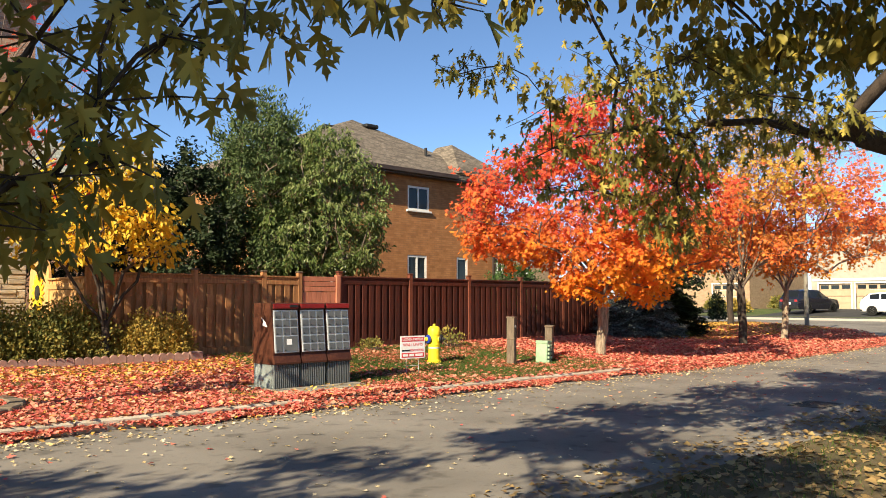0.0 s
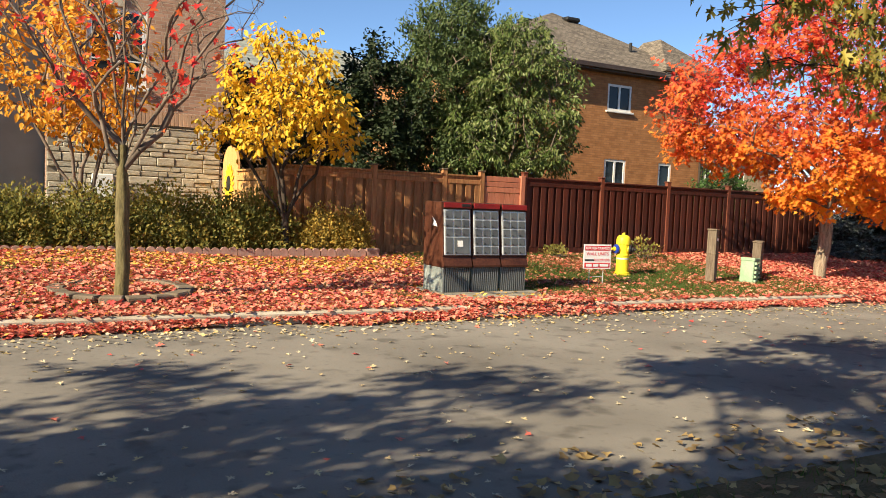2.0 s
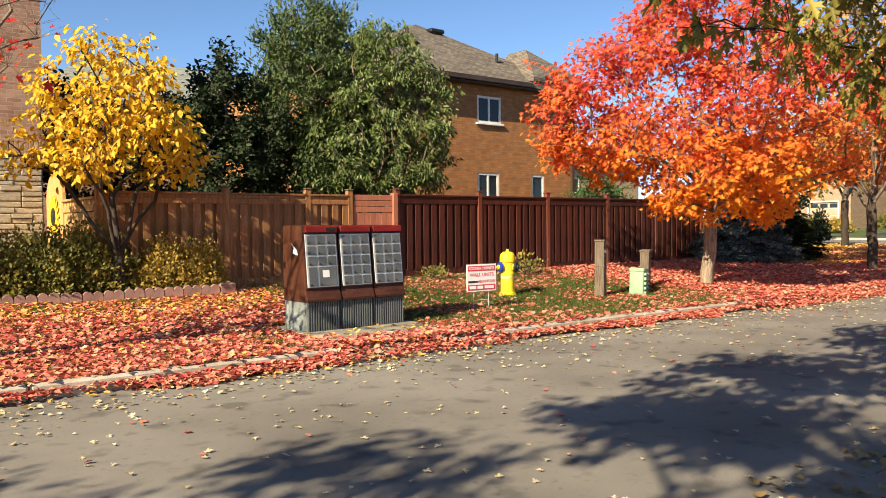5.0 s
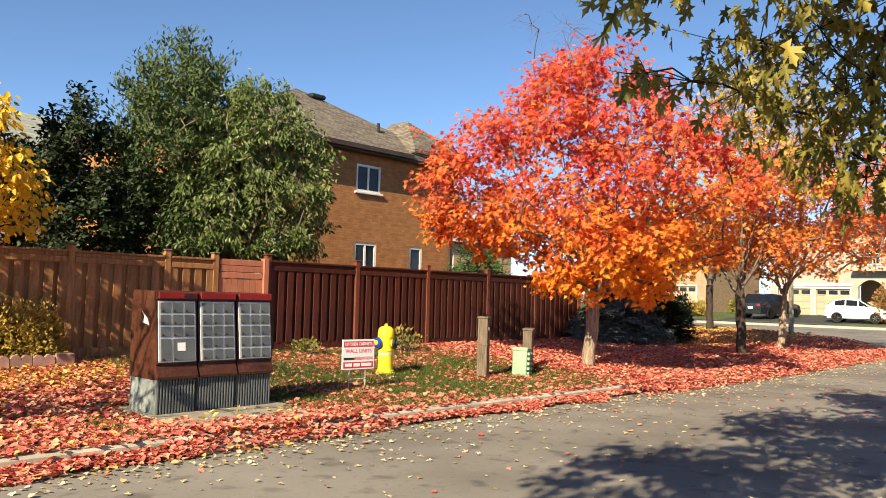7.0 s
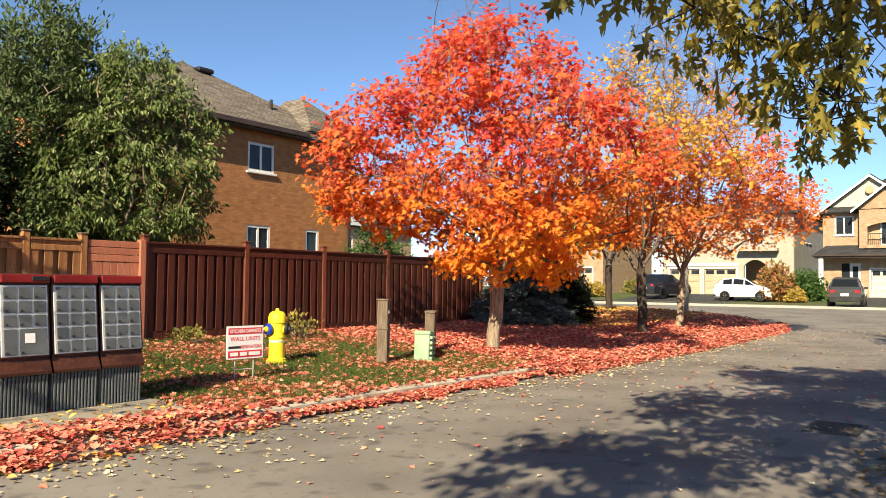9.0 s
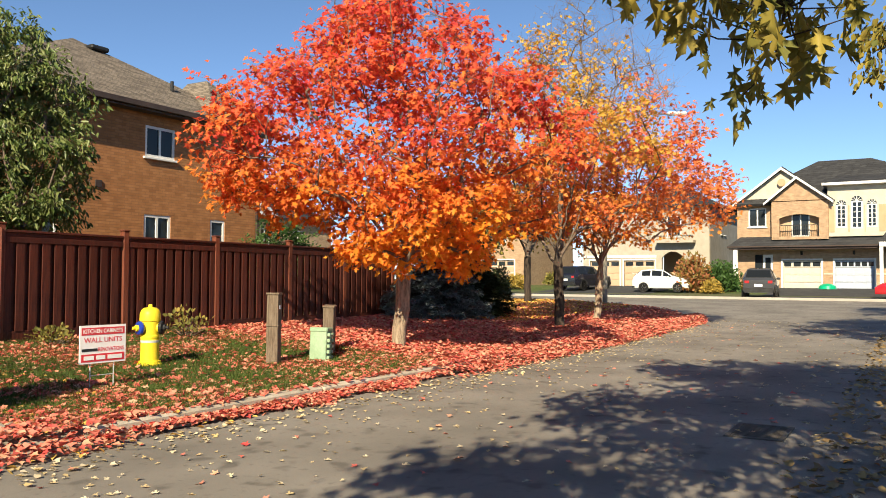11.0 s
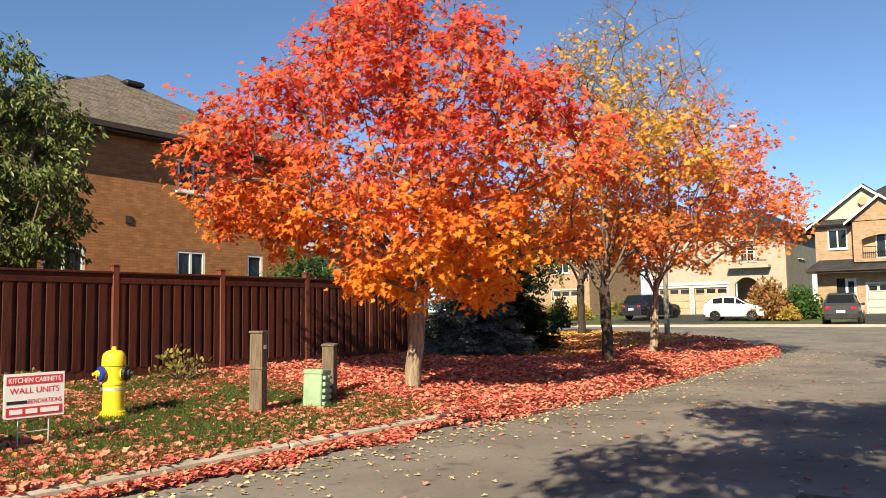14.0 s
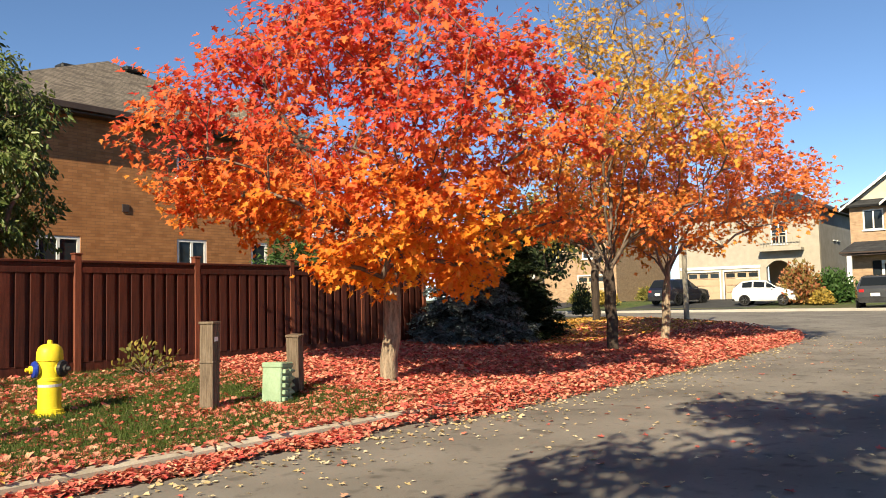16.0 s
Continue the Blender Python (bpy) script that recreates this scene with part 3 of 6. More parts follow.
def crown_leaders(rng, n, axis, reach, top):
    """Ends of n main limbs: one upright leader and the rest fanned round it."""
    out = [A3(axis[0] + 0.1, axis[1], top)]
    for k in range(n - 1):
        a = 2 * math.pi * (k + 0.5 * rng.random()) / (n - 1)
        f = 0.45 + 0.55 * rng.random()
        out.append(A3(axis[0] + reach * f * math.cos(a), axis[1] + reach * f * math.sin(a), top - (top * 0.38) * f ** 1.5 * (0.8 + 0.4 * rng.random())))
    return out


A3 = lambda *p: np.array(p, float)

# ---- ground ----


def rise(x):
    """The street's height along its run."""
    if x <= 18:
        return 0.0
    if x <= 48:
        f = (x - 18) / 30
        return 0.34 * f * f * (3 - 2 * f) * 0.5 + 0.34 * f * 0.5
    return 0.34 + 0.44 * min(1.0, max(0.0, (x - 54) / 8))


def smooth(f):
    f = min(1.0, max(0.0, f))
    return f * f * (3 - 2 * f)


def lawn_z(x, y):
    """The lawn is level by the kerb and climbs to the fence; it swells under the maples and by the hedge."""
    swell = 0.13 * smooth((x - 12.8) / 2.6) + 0.10 * smooth((4.6 - x) / 3.0)
    return rise(x) + 0.115 + 0.072 * min(max(y - 10.3, 0.0), 4.2) * (1 - 0.3 * smooth((x - 12.8) / 2.6)) + swell * smooth((y - 8.9) / 1.5)


def sheet(name, xs, ys, zf, material, label, category, inside=None, skirt=0.0):
    """A sheet over a grid of places, with a skirt down at its rim."""
    bm = bmesh.new()
    grid = {}
    for i, x in enumerate(xs):
        for j, y in enumerate(ys):
            grid[i, j] = (x, y)
    vs = {}

    def vert(k):
        if k not in vs:
            x, y = grid[k]
            vs[k] = bm.verts.new((x, y, zf(x, y)))
        return vs[k]
    for i in range(len(xs) - 1):
        for j in range(len(ys) - 1):
            cx, cy = (xs[i] + xs[i + 1]) / 2, (ys[j] + ys[j + 1]) / 2
            if inside is None or inside(cx, cy):
                bm.faces.new([vert(k) for k in ((i, j), (i + 1, j), (i + 1, j + 1), (i, j + 1))])
    if skirt:
        rim = [e for e in bm.edges if e.is_boundary]
        r = bmesh.ops.extrude_edge_only(bm, edges=rim)
        bmesh.ops.translate(bm, verts=[v for v in r["geom"] if isinstance(v, bmesh.types.BMVert)], vec=(0, 0, -skirt))
    return setting(name, bm, material, label, category)


def span(a, b, step):
    return [a + (b - a) * i / max(1, round((b - a) / step)) for i in range(max(1, round((b - a) / step)) + 1)]


sheet("ground", [-900, -300, -90, -20, 18, 25, 32, 40, 48, 62, 90, 300, 900], [-900, -300, -90, -20, 20, 90, 300, 900], lambda x, y: rise(x) - 0.06, GROUND,
      "dull grassy ground that reaches the horizon", "ground")
sheet("road", span(-85, 18, 6) + span(19.5, 49.6, 1.5), span(-70, 90, 4), lambda x, y: rise(x), ASPHALT, "worn grey asphalt road with cracks and stray leaves", "road")

# the lawn's rim: along the street, round the corner, up the side street
CORNER_X, CORNER_Y, CORNER_R = 27.5, 13.4, 4.8


def rim(u):
    """A point of the kerb line by its run in metres from x = 0."""
    if u <= CORNER_X:
        return u, CORNER_Y - CORNER_R
    a = (u - CORNER_X) / CORNER_R
    if a <= math.pi / 2:
        return CORNER_X + CORNER_R * math.sin(a), CORNER_Y - CORNER_R * math.cos(a)
    return CORNER_X + CORNER_R, CORNER_Y + (u - CORNER_X - CORNER_R * math.pi / 2)


bm = bmesh.new()
us = span(-85, -4, 3) + span(-3.5, 27.5, 0.5) + span(27.9, 35.0, 0.45)[0:] + span(36, 90, 3)
rows = []
for u in us:
    x, y = rim(u)
    row = []
    for f in (0.0, 0.006, 0.014, 0.024, 0.036, 0.05, 0.066, 0.084, 0.1, 0.2, 0.4, 0.7, 1.0):
        if u <= CORNER_X:
            px, py = x, y + 0.14 + f * 60
        else:
            tx, ty = CORNER_X - 3 * min(1.0, (u - CORNER_X) / 4), max(CORNER_Y + 50, y)
            px, py = x + (tx - x) * f - 0.1, y + (ty - y) * f + 0.1
        row.append(bm.verts.new((px, py, lawn_z(px, py) + 0.004)))
    rows.append(row)
for a, b in zip(rows, rows[1:]):
    for i in range(12):
        bm.faces.new((a[i], b[i], b[i + 1], a[i + 1]))
lawn = setting("lawn", bm, LAWN, "green lawn strewn with red and orange maple leaves", "lawn")

sheet("verge", span(-85, 27, 3), span(-14, 2.75, 0.6), lambda x, y: rise(x) + 0.004 + 0.05 * min(1.0, max(0.0, (2.75 - y) / 1.2)), VERGE, "leaf-strewn dry grass verge on the near side of the road", "lawn", skirt=0.1)

# kerb stones
kerb = tagged(new("kerb"), "weathered concrete kerb half buried in leaves", "kerb", "", "structure")
u = -24.70
while u < 60:
    if 5.65 < u < 7.85:
        u = 7.85
    step = 3.04 if u < 25 else 0.75
    (x0, y0), (x1, y1) = rim(u + 0.008), rim(u + step - 0.008)
    ang = math.degrees(math.atan2(y1 - y0, x1 - x0))
    ln = math.hypot(x1 - x0, y1 - y0)
    bm = boxes((0, 0, -0.1, ln, 0.16, 0.135 + random.uniform(-0.006, 0.006)), bevel=0.022)
    part("kerb_stone", bm, KERBM, kerb, m=pose(x0, y0, rise(x0), 0, 0, ang))
    u += step
bm = bmesh.new()
slab(bm, [(5.6, 8.42, 0.03), (7.95, 8.42, 0.03), (7.95, 8.78, 0.126), (5.6, 8.78, 0.126)], 0.12)
slab(bm, [(5.75, 8.785, 0.128), (7.85, 8.785, 0.128), (7.75, 9.9, 0.135), (5.9, 9.9, 0.135)], 0.12)
setting("mailbox_pad", bm, CONCRETE, "stained concrete pad sloping down to the road", "concrete pad")
part("pad_slab", boxes((5.94, 9.86, 0.05, 7.70, 10.85, 0.15), bevel=0.01), CONCRETE, bpy.data.objects["mailbox_pad"])

# manhole grate in the road
mh = thing("drain_grate", (11.4, 3.95, 0.0), "rusty cast iron drain grate set in the asphalt", "drain grate")
bar = mesh_of("bar", boxes((-0.02, -0.26, 0.0, 0.02, 0.26, 0.008)), IRON)
for i in range(11):
    part("bar", bar, None, mh, m=pose(-0.4 + i * 0.08, 0, 0))
mh.scale = (0.75, 0.75, 1)
part("rim", boxes((-0.5, -0.33, 0, 0.5, -0.27, 0.012), (-0.5, 0.27, 0, 0.5, 0.33, 0.012), (-0.5, -0.27, 0, -0.43, 0.27, 0.012), (0.43, -0.27, 0, 0.5, 0.27, 0.012)), IRON, mh)

# far side of the cross street
sheet("far_lawn", span(50.4, 62.5, 2) + span(64, 140, 8), span(-60, 90, 5), lambda x, y: rise(x) + 0.07, GRASS, "short green front lawns before the houses", "lawn", skirt=0.2)
setting("far_kerb", boxes((49.55, -60, 0.2, 49.8, 90, 0.47), bevel=0.03), PAVE, "pale concrete kerb across the street", "kerb")
sheet("pavement", [49.85, 50.4, 52.0], span(-60, 90, 5), lambda x, y: rise(x) + 0.1, PAVE, "pale concrete pavement before the houses", "pavement", skirt=0.2)
for i, (y0, y1) in enumerate(((3.6, 10.8), (17.6, 25.5), (31, 36))):
    sheet("driveway_%d" % (i + 1), span(49.82, 66.5, 2), [y0, y1], lambda x, y: rise(x) + 0.115 if x > 50 else rise(x) + 0.05, DRIVE, "black asphalt driveway", "driveway", skirt=0.05)

# ---- fences ----


def fence_run(name, x0, posts, y, z0, z1, wood, post_wood, rail_wood, label, board=0.135, cap=True, kick=True):
    """Posts stand before the boards; the boards overlap in two layers between a kick board and a double top rail."""
    ob = thing(name, (posts[0], y, z0), label, "fence")
    post = mesh_of("post", boxes((-0.055, -0.055, 0, 0.055, 0.055, z1 - z0 + 0.07), bevel=0.008), post_wood)
    capm = mesh_of("post_cap", boxes((-0.068, -0.068, z1 - z0 + 0.071, 0.068, 0.068, z1 - z0 + 0.1), bevel=0.01), post_wood if wood is RED_WOOD else GREY_WOOD)
    low = mesh_of("board", boxes((-board / 2, -0.009, 0.16, board / 2, 0.009, z1 - z0 - 0.19), bevel=0.003), wood)
    for i, px in enumerate(posts):
        p = part("post", post, None, ob, m=pose(px - posts[0], 0, 0, random.uniform(-0.4, 0.4), random.uniform(-0.4, 0.4), 0))
        if cap:
            part("post_cap", capm, None, p)
    for a, b in zip(posts, posts[1:]):
        xa, xb = a - posts[0] + 0.056, b - posts[0] - 0.056
        part("top_rail", boxes((xa, -0.05, z1 - z0 - 0.2, xb, 0.04, z1 - z0 - 0.11), bevel=0.006), rail_wood, ob)
        part("fascia_board", boxes((xa, -0.03, z1 - z0 - 0.108, xb, 0.03, z1 - z0 - 0.05), bevel=0.004), rail_wood, ob)
        part("rail_cap", boxes((xa, -0.06, z1 - z0 - 0.048, xb, 0.06, z1 - z0 - 0.01), bevel=0.006), rail_wood, ob)
        if kick:
            part("kick_board", boxes((xa, -0.03, 0.0, xb, 0.02, 0.17), bevel=0.005), rail_wood, ob)
        n = max(1, round((xb - xa) / (board * 0.78)))
        for i in range(n):
            cx = xa + (i + 0.5) * (xb - xa) / n
            part("board", low, None, ob, m=pose(cx, 0.016 if i % 2 else -0.03, 0, 0, 0, random.uniform(-2, 2)))
    return ob


fence_run("dark_red_fence", 0, [10.46, 12.64, 14.72, 16.82, 18.74, 20.75], 14.36, 0.40, 2.09, RED_WOOD, RED_POST, RED_WOOD, "dark red stained wooden board fence with square posts")
fence_run("brown_fence", 0, [4.80, 6.88, 8.47, 9.37], 14.34, 0.40, 2.06, BROWN_WOOD, BROWN_WOOD, BROWN_WOOD, "brown stained wooden board fence with weathered post caps")

back_fence = fence_run("dark_red_fence", 0, [0.0, 2.2, 4.4, 6.6, 8.8], 0, 0.40, 2.09, RED_WOOD, RED_POST, RED_WOOD, "dark red stained wooden board fence running back from the corner")
back_fence.matrix_basis = pose(20.75, 14.48, 0.40, 0, 0, 90)

# the fresh panel between the two
pink = thing("fresh_fence_panel", (9.44, 14.33, 0.40), "lighter red fence panel with slatted top", "fence")
part("post", boxes((0.90, -0.06, 0, 1.01, 0.055, 1.70), bevel=0.008), PINK_WOOD, pink)
for i in range(3):
    part("slat", boxes((0.0, -0.02, 1.32 + i * 0.115, 0.90, 0.02, 1.425 + i * 0.115), bevel=0.005), PINK_WOOD, pink)
for i in range(7):
    part("board", boxes((0.003 + i * 0.128, -0.011, 0.1, 0.125 + i * 0.128, 0.011, 1.31), bevel=0.003), PINK_WOOD, pink)

# return fence that faces the sun, with a sunflower board
ret = thing("cedar_return_fence", (4.78, 14.45, 0.42), "honey coloured cedar fence running back to the house", "fence")
for i in range(15):
    part("board", boxes((-0.012, 0.003 + i * 0.13, 0.05, 0.012, 0.128 + i * 0.13, 1.30), bevel=0.003), HONEY_WOOD, ret)
part("top_rail", boxes((-0.04, 0, 1.31, 0.04, 1.98, 1.42), bevel=0.006), HONEY_WOOD, ret)
part("rail_cap", boxes((-0.06, 0, 1.50, 0.06, 1.98, 1.54), bevel=0.006), HONEY_WOOD, ret)
for i in range(9):
    part("slat", boxes((-0.012, 0.02 + i * 0.22, 1.42, 0.012, 0.2 + i * 0.22, 1.50)), HONEY_WOOD, ret)
gate = thing("sunflower_gate", (4.80, 17.0, 0.42), "honey cedar gate with a round top and painted sunflower", "gate")
bm = bmesh.new()
pts = [(0, -0.62, 0.03), (0, 0.62, 0.03), (0, 0.62, 1.55)] + [(0, 0.62 * math.cos(a), 1.55 + 0.5 * math.sin(a)) for a in [math.pi * k / 12 for k in range(1, 12)]] + [(0, -0.62, 1.55)]
slab(bm, pts, 0.05)
part("leaf", bm, HONEY_WOOD, gate)
flower = part("sunflower", lathe(bmesh.new(), [(0.10, 0), (0.10, 0.02), (0.06, 0.035)], 16, pose(-0.065, 0, 1.25, 0, -90, 0) @ Matrix.Diagonal((1.6, 1.6, 1, 1))), BLACK, gate, "dark sunflower centre")
PETAL = mat("yellow_petal_paint", [(0.75, 0.48, 0.02), (0.85, 0.6, 0.03)], 5, 40, 0.6, 0.0)
pm = mesh_of("petal", slab(bmesh.new(), [(0, -0.05, 0.2), (0, 0, 0.16), (0, 0.05, 0.2), (0, 0.035, 0.38), (0, 0, 0.44), (0, -0.035, 0.38)], 0.012), PETAL)
for i in range(16):
    part("petal", pm, None, flower, m=pose(-0.06, 0, 1.25) @ Matrix.Diagonal((1, 0.9, 0.95, 1)) @ pose(0, 0, 0, i * 22.5, 0, 0))

# ---- houses ----


def wall_with_holes(bm, u0, u1, z0, z1, holes, thick, m):
    """Wall along u with openings (ua, ub, za, zb) through it; its face lies at 0 and its body behind it."""
    us = sorted({u0, u1, *[h[0] for h in holes], *[h[1] for h in holes]})
    zs = sorted({z0, z1, *[h[2] for h in holes], *[h[3] for h in holes]})
    solid = lambda i, j: 0 <= i < len(us) - 1 and 0 <= j < len(zs) - 1 and not any(h[0] < (us[i] + us[i + 1]) / 2 < h[1] and h[2] < (zs[j] + zs[j + 1]) / 2 < h[3] for h in holes)
    vs = {}

    def v(i, j, k):
        if (i, j, k) not in vs:
            vs[i, j, k] = bm.verts.new(m @ Vector((us[i], thick * k, zs[j])))
        return vs[i, j, k]
    for i in range(len(us) - 1):
        for j in range(len(zs) - 1):
            if not solid(i, j):
                continue
            bm.faces.new((v(i, j, 0), v(i + 1, j, 0), v(i + 1, j + 1, 0), v(i, j + 1, 0)))
            bm.faces.new((v(i, j, 1), v(i, j + 1, 1), v(i + 1, j + 1, 1), v(i + 1, j, 1)))
            for di, dj, a, b in ((-1, 0, (i, j), (i, j + 1)), (1, 0, (i + 1, j), (i + 1, j + 1)), (0, -1, (i, j), (i + 1, j)), (0, 1, (i, j + 1), (i + 1, j + 1))):
                if not solid(i + di, j + dj):
                    bm.faces.new((v(*a, 0), v(*b, 0), v(*b, 1), v(*a, 1)))
    return bm


def window(parent, u0, u1, z0, z1, m, cols=2, rows=1, sill=True, arch=0.0, frame_mat=None):
    """A framed window with panes and a sill, set in an opening of a wall drawn by m."""
    fm = frame_mat or WHITE
    w = 0.085
    panes = []
    for i in range(cols):
        for j in range(rows):
            a = u0 + w if i == 0 else u0 + (u1 - u0) * i / cols + 0.04
            b = u1 - w if i == cols - 1 else u0 + (u1 - u0) * (i + 1) / cols - 0.04
            c = z0 + w if j == 0 else z0 + (z1 - z0) * j / rows + 0.014
            d = z1 - w if j == rows - 1 else z0 + (z1 - z0) * (j + 1) / rows - 0.014
            panes.append((a, b, c, d))
    bm = wall_with_holes(bmesh.new(), u0, u1, z0, z1, panes, 0.08, m @ pose(0, 0.02, 0))
    ob = part("window", bm, fm, parent, "white framed window")
    bm = boxes((u0 + w, 0.06, z0 + w, u1 - w, 0.07, z1 - w))
    bmesh.ops.transform(bm, matrix=m, verts=bm.verts[:])
    part("pane", bm, GLASS, ob)
    if sill:
        bm = boxes((u0 - 0.08, -0.09, z0 - 0.075, u1 + 0.08, 0.05, z0 - 0.002), bevel=0.012)
        bmesh.ops.transform(bm, matrix=m, verts=bm.verts[:])
        part("sill", bm, fm, ob)
    return ob


def hip_roof(bm, x0, x1, y0, y1, z, ridge, thick=0.16):
    """Hip roof over a rectangle, up to a ridge from ridge[0] to ridge[1]."""
    a, b, c, d = (Vector(p) for p in ((x0, y0, z), (x1, y0, z), (x1, y1, z), (x0, y1, z)))
    r, s = Vector(ridge[0]), Vector(ridge[1])
    top = [bm.verts.new(p) for p in (a, b, c, d, r, s)]
    A, B, C, D, R, S = top
    for f in ((A, B, R) if r.x == s.x else (A, B, S, R), (B, C, S, R) if r.x == s.x else (B, C, S), (C, D, S) if r.x == s.x else (C, D, R, S), (D, A, R, S) if r.x == s.x else (D, A, R)):
        bm.faces.new(f)
    low = [bm.verts.new(p - Vector((0, 0, thick))) for p in (a, b, c, d)]
    for i in range(4):
        bm.faces.new((top[i], low[i], low[(i + 1) % 4], top[(i + 1) % 4]))
    bm.faces.new(low)
    return bm


FRONT = lambda x, y: pose(x, y, 0)              # walls that face -y, u runs along +x
SIDE = lambda x, y: pose(x, y, 0, 0, 0, -90)    # walls that face -x, u runs along -y

# brown house behind the dark red fence
bh = thing("brown_brick_house", (20.4, 28, 0.42), "two-storey brown brick house with a hipped shingle roof", "house")
OFF = pose(-20.4, -28, -0.42)
m0 = OFF @ FRONT(0, 23.7)
holes = [(20.62, 21.80, 5.20, 6.20), (20.62, 21.68, 2.15, 3.37), (23.38, 24.06, 2.15, 3.37), (16.45, 17.65, 2.15, 3.30)]
bm = wall_with_holes(bmesh.new(), 14.5, 25.8, 0.3, 6.72, holes, 0.3, m0)
part("wall", bm, BROWN_BRICK, bh)
for args in ((14.5, 24.0, 0.3, 14.8, 33, 6.72), (25.5, 24.0, 0.3, 25.8, 33, 6.72), (14.8, 32.7, 0.3, 25.5, 33, 6.72)):
    part("side_wall", box(bmesh.new(), *args, m=OFF), BROWN_BRICK, bh)
for i, h in enumerate(holes):
    window(bh, *h, m0, 2 if i in (0, 1, 3) else 1)
bm = hip_roof(bmesh.new(), 14.15, 26.15, 23.26, 33.3, 6.78, ((20.35, 27.1, 9.4), (20.35, 29.6, 9.4)))
bmesh.ops.transform(bm, matrix=OFF, verts=bm.verts[:])
roof = part("roof", bm, SHINGLE, bh)
bm = hip_roof(bmesh.new(), 23.05, 26.25, 23.22, 26.4, 7.05, ((23.97, 24.6, 8.42), (23.97, 25.6, 8.42)), 0.14)
bmesh.ops.transform(bm, matrix=OFF, verts=bm.verts[:])
part("bay_roof", bm, SHINGLE, bh)
part("bay_box", box(bmesh.new(), 23.2, 23.4, 6.6, 26.1, 26, 6.95, m=OFF), CREAM, bh)
part("gutter", box(bmesh.new(), 14.1, 23.16, 6.62, 23.0, 23.27, 6.80, 0.015, m=OFF), FASCIA, bh, "dark brown gutter")
part("soffit", box(bmesh.new(), 14.2, 23.28, 6.56, 26.1, 23.69, 6.615, m=OFF), FASCIA, bh)
part("downpipe", box(bmesh.new(), 25.55, 23.6, 0.4, 25.65, 23.69, 6.5, 0.01, m=OFF), FASCIA, bh)
part("wall_vent", box(bmesh.new(), 18.84, 23.66, 4.05, 19.06, 23.7, 4.27, 0.01, m=OFF), FASCIA, bh, "small brown wall vent")
part("wall_vent", box(bmesh.new(), 24.4, 23.66, 4.15, 24.6, 23.7, 4.37, 0.01, m=OFF), FASCIA, bh, "small brown wall vent")
tube(bm := bmesh.new(), (22.5, 24.7, 7.2), (22.5, 24.7, 8.1), 0.06, 0.06, 10)
tube(bm, (22.5, 24.7, 7.45), (22.5, 24.7, 7.56), 0.16, 0.08, 10)
bmesh.ops.transform(bm, matrix=OFF, verts=bm.verts[:])
part("vent_pipe", bm, BLACK, roof)
for vx, vy, vz in ((20.9, 26.6, 9.05), (18.9, 26.8, 8.75)):
    part("roof_vent", box(bmesh.new(), vx - 0.35, vy - 0.25, vz - 0.05, vx + 0.35, vy + 0.25, vz + 0.12, 0.05, m=OFF), BLACK, roof)

# stone and brick house by the hedge
sh = thing("stone_brick_house", (-1, 19, 0.42), "house with a grey stone base and pale brick above", "house")
OFF2 = pose(1, -19, -0.42)
m1 = OFF2 @ FRONT(0, 17.7)
holes = [(2.0, 3.14, 3.56, 5.14)]
bm = wall_with_holes(bmesh.new(), 1.30, 4.74, 2.84, 8.2, holes, 0.3, m1)
# left front stays out of view and serves to shade the recess
bm = wall_with_holes(bm, -9, -0.9, 0.3, 8.2, [], 0.3, m1)
part("brick_wall", bm, PALE_BRICK, sh)
for args in ((4.44, 18.0, 0.3, 4.74, 26, 8.2), (-9, 18.0, 0.3, -8.7, 26, 8.2), (-8.7, 25.7, 0.3, 4.44, 26, 8.2)):
    part("side_wall", box(bmesh.new(), *args, m=OFF2), PALE_BRICK, sh)
window(sh, *holes[0], m1, 2, 3)
part("keystone", box(bmesh.new(), 2.42, 17.65, 5.16, 2.72, 17.7, 5.6, 0.01, m=OFF2), STONE, sh)
stone_base = part("stone_base", box(bmesh.new(), 1.31, 17.73, 0.3, 4.72, 17.995, 2.8, m=OFF2), MORTAR, sh)
# recessed bay between the two fronts, kept in shade by the unseen left one
part("recess_wall", box(bmesh.new(), -0.9, 18.7, 0.3, 1.3, 18.95, 8.2, m=OFF2), GREY_SIDING, sh)
for xa, xb in ((-1.2, -0.903), (1.303, 1.6)):
    part("recess_side", box(bmesh.new(), xa, 18.003, 0.3, xb, 18.69, 8.2, m=OFF2), PALE_BRICK, sh)
bm = hip_roof(bmesh.new(), -9.4, 5.1, 17.3, 26.4, 8.25, ((-5, 21.8, 11), (0.6, 21.8, 11)))
bmesh.ops.transform(bm, matrix=OFF2, verts=bm.verts[:])
part("roof", bm, SHINGLE, sh)
part("meter_box", box(bmesh.new(), 2.12, 17.5, 1.25, 2.52, 17.7, 1.75, 0.02, m=OFF2), WHITE, sh, "white meter box")

# grey-roofed house seen over the trees
gh = thing("grey_roof_house", (14.2, 36, 0.42), "distant house with a mossy grey roof behind the trees", "house")
bm = boxes((-6.5, -3.7, 0, 3.0, 4, 5.7))
part("wall", bm, PALE_BRICK, gh)
part("roof", hip_roof(bmesh.new(), -6.9, 3.4, -4.1, 4.4, 5.75, ((-4.0, 0, 8.0), (0.6, 0, 8.0))), GREY_SHINGLE, gh)
window(gh, -3.5, -2.4, 3.6, 4.8, FRONT(0, -3.74))

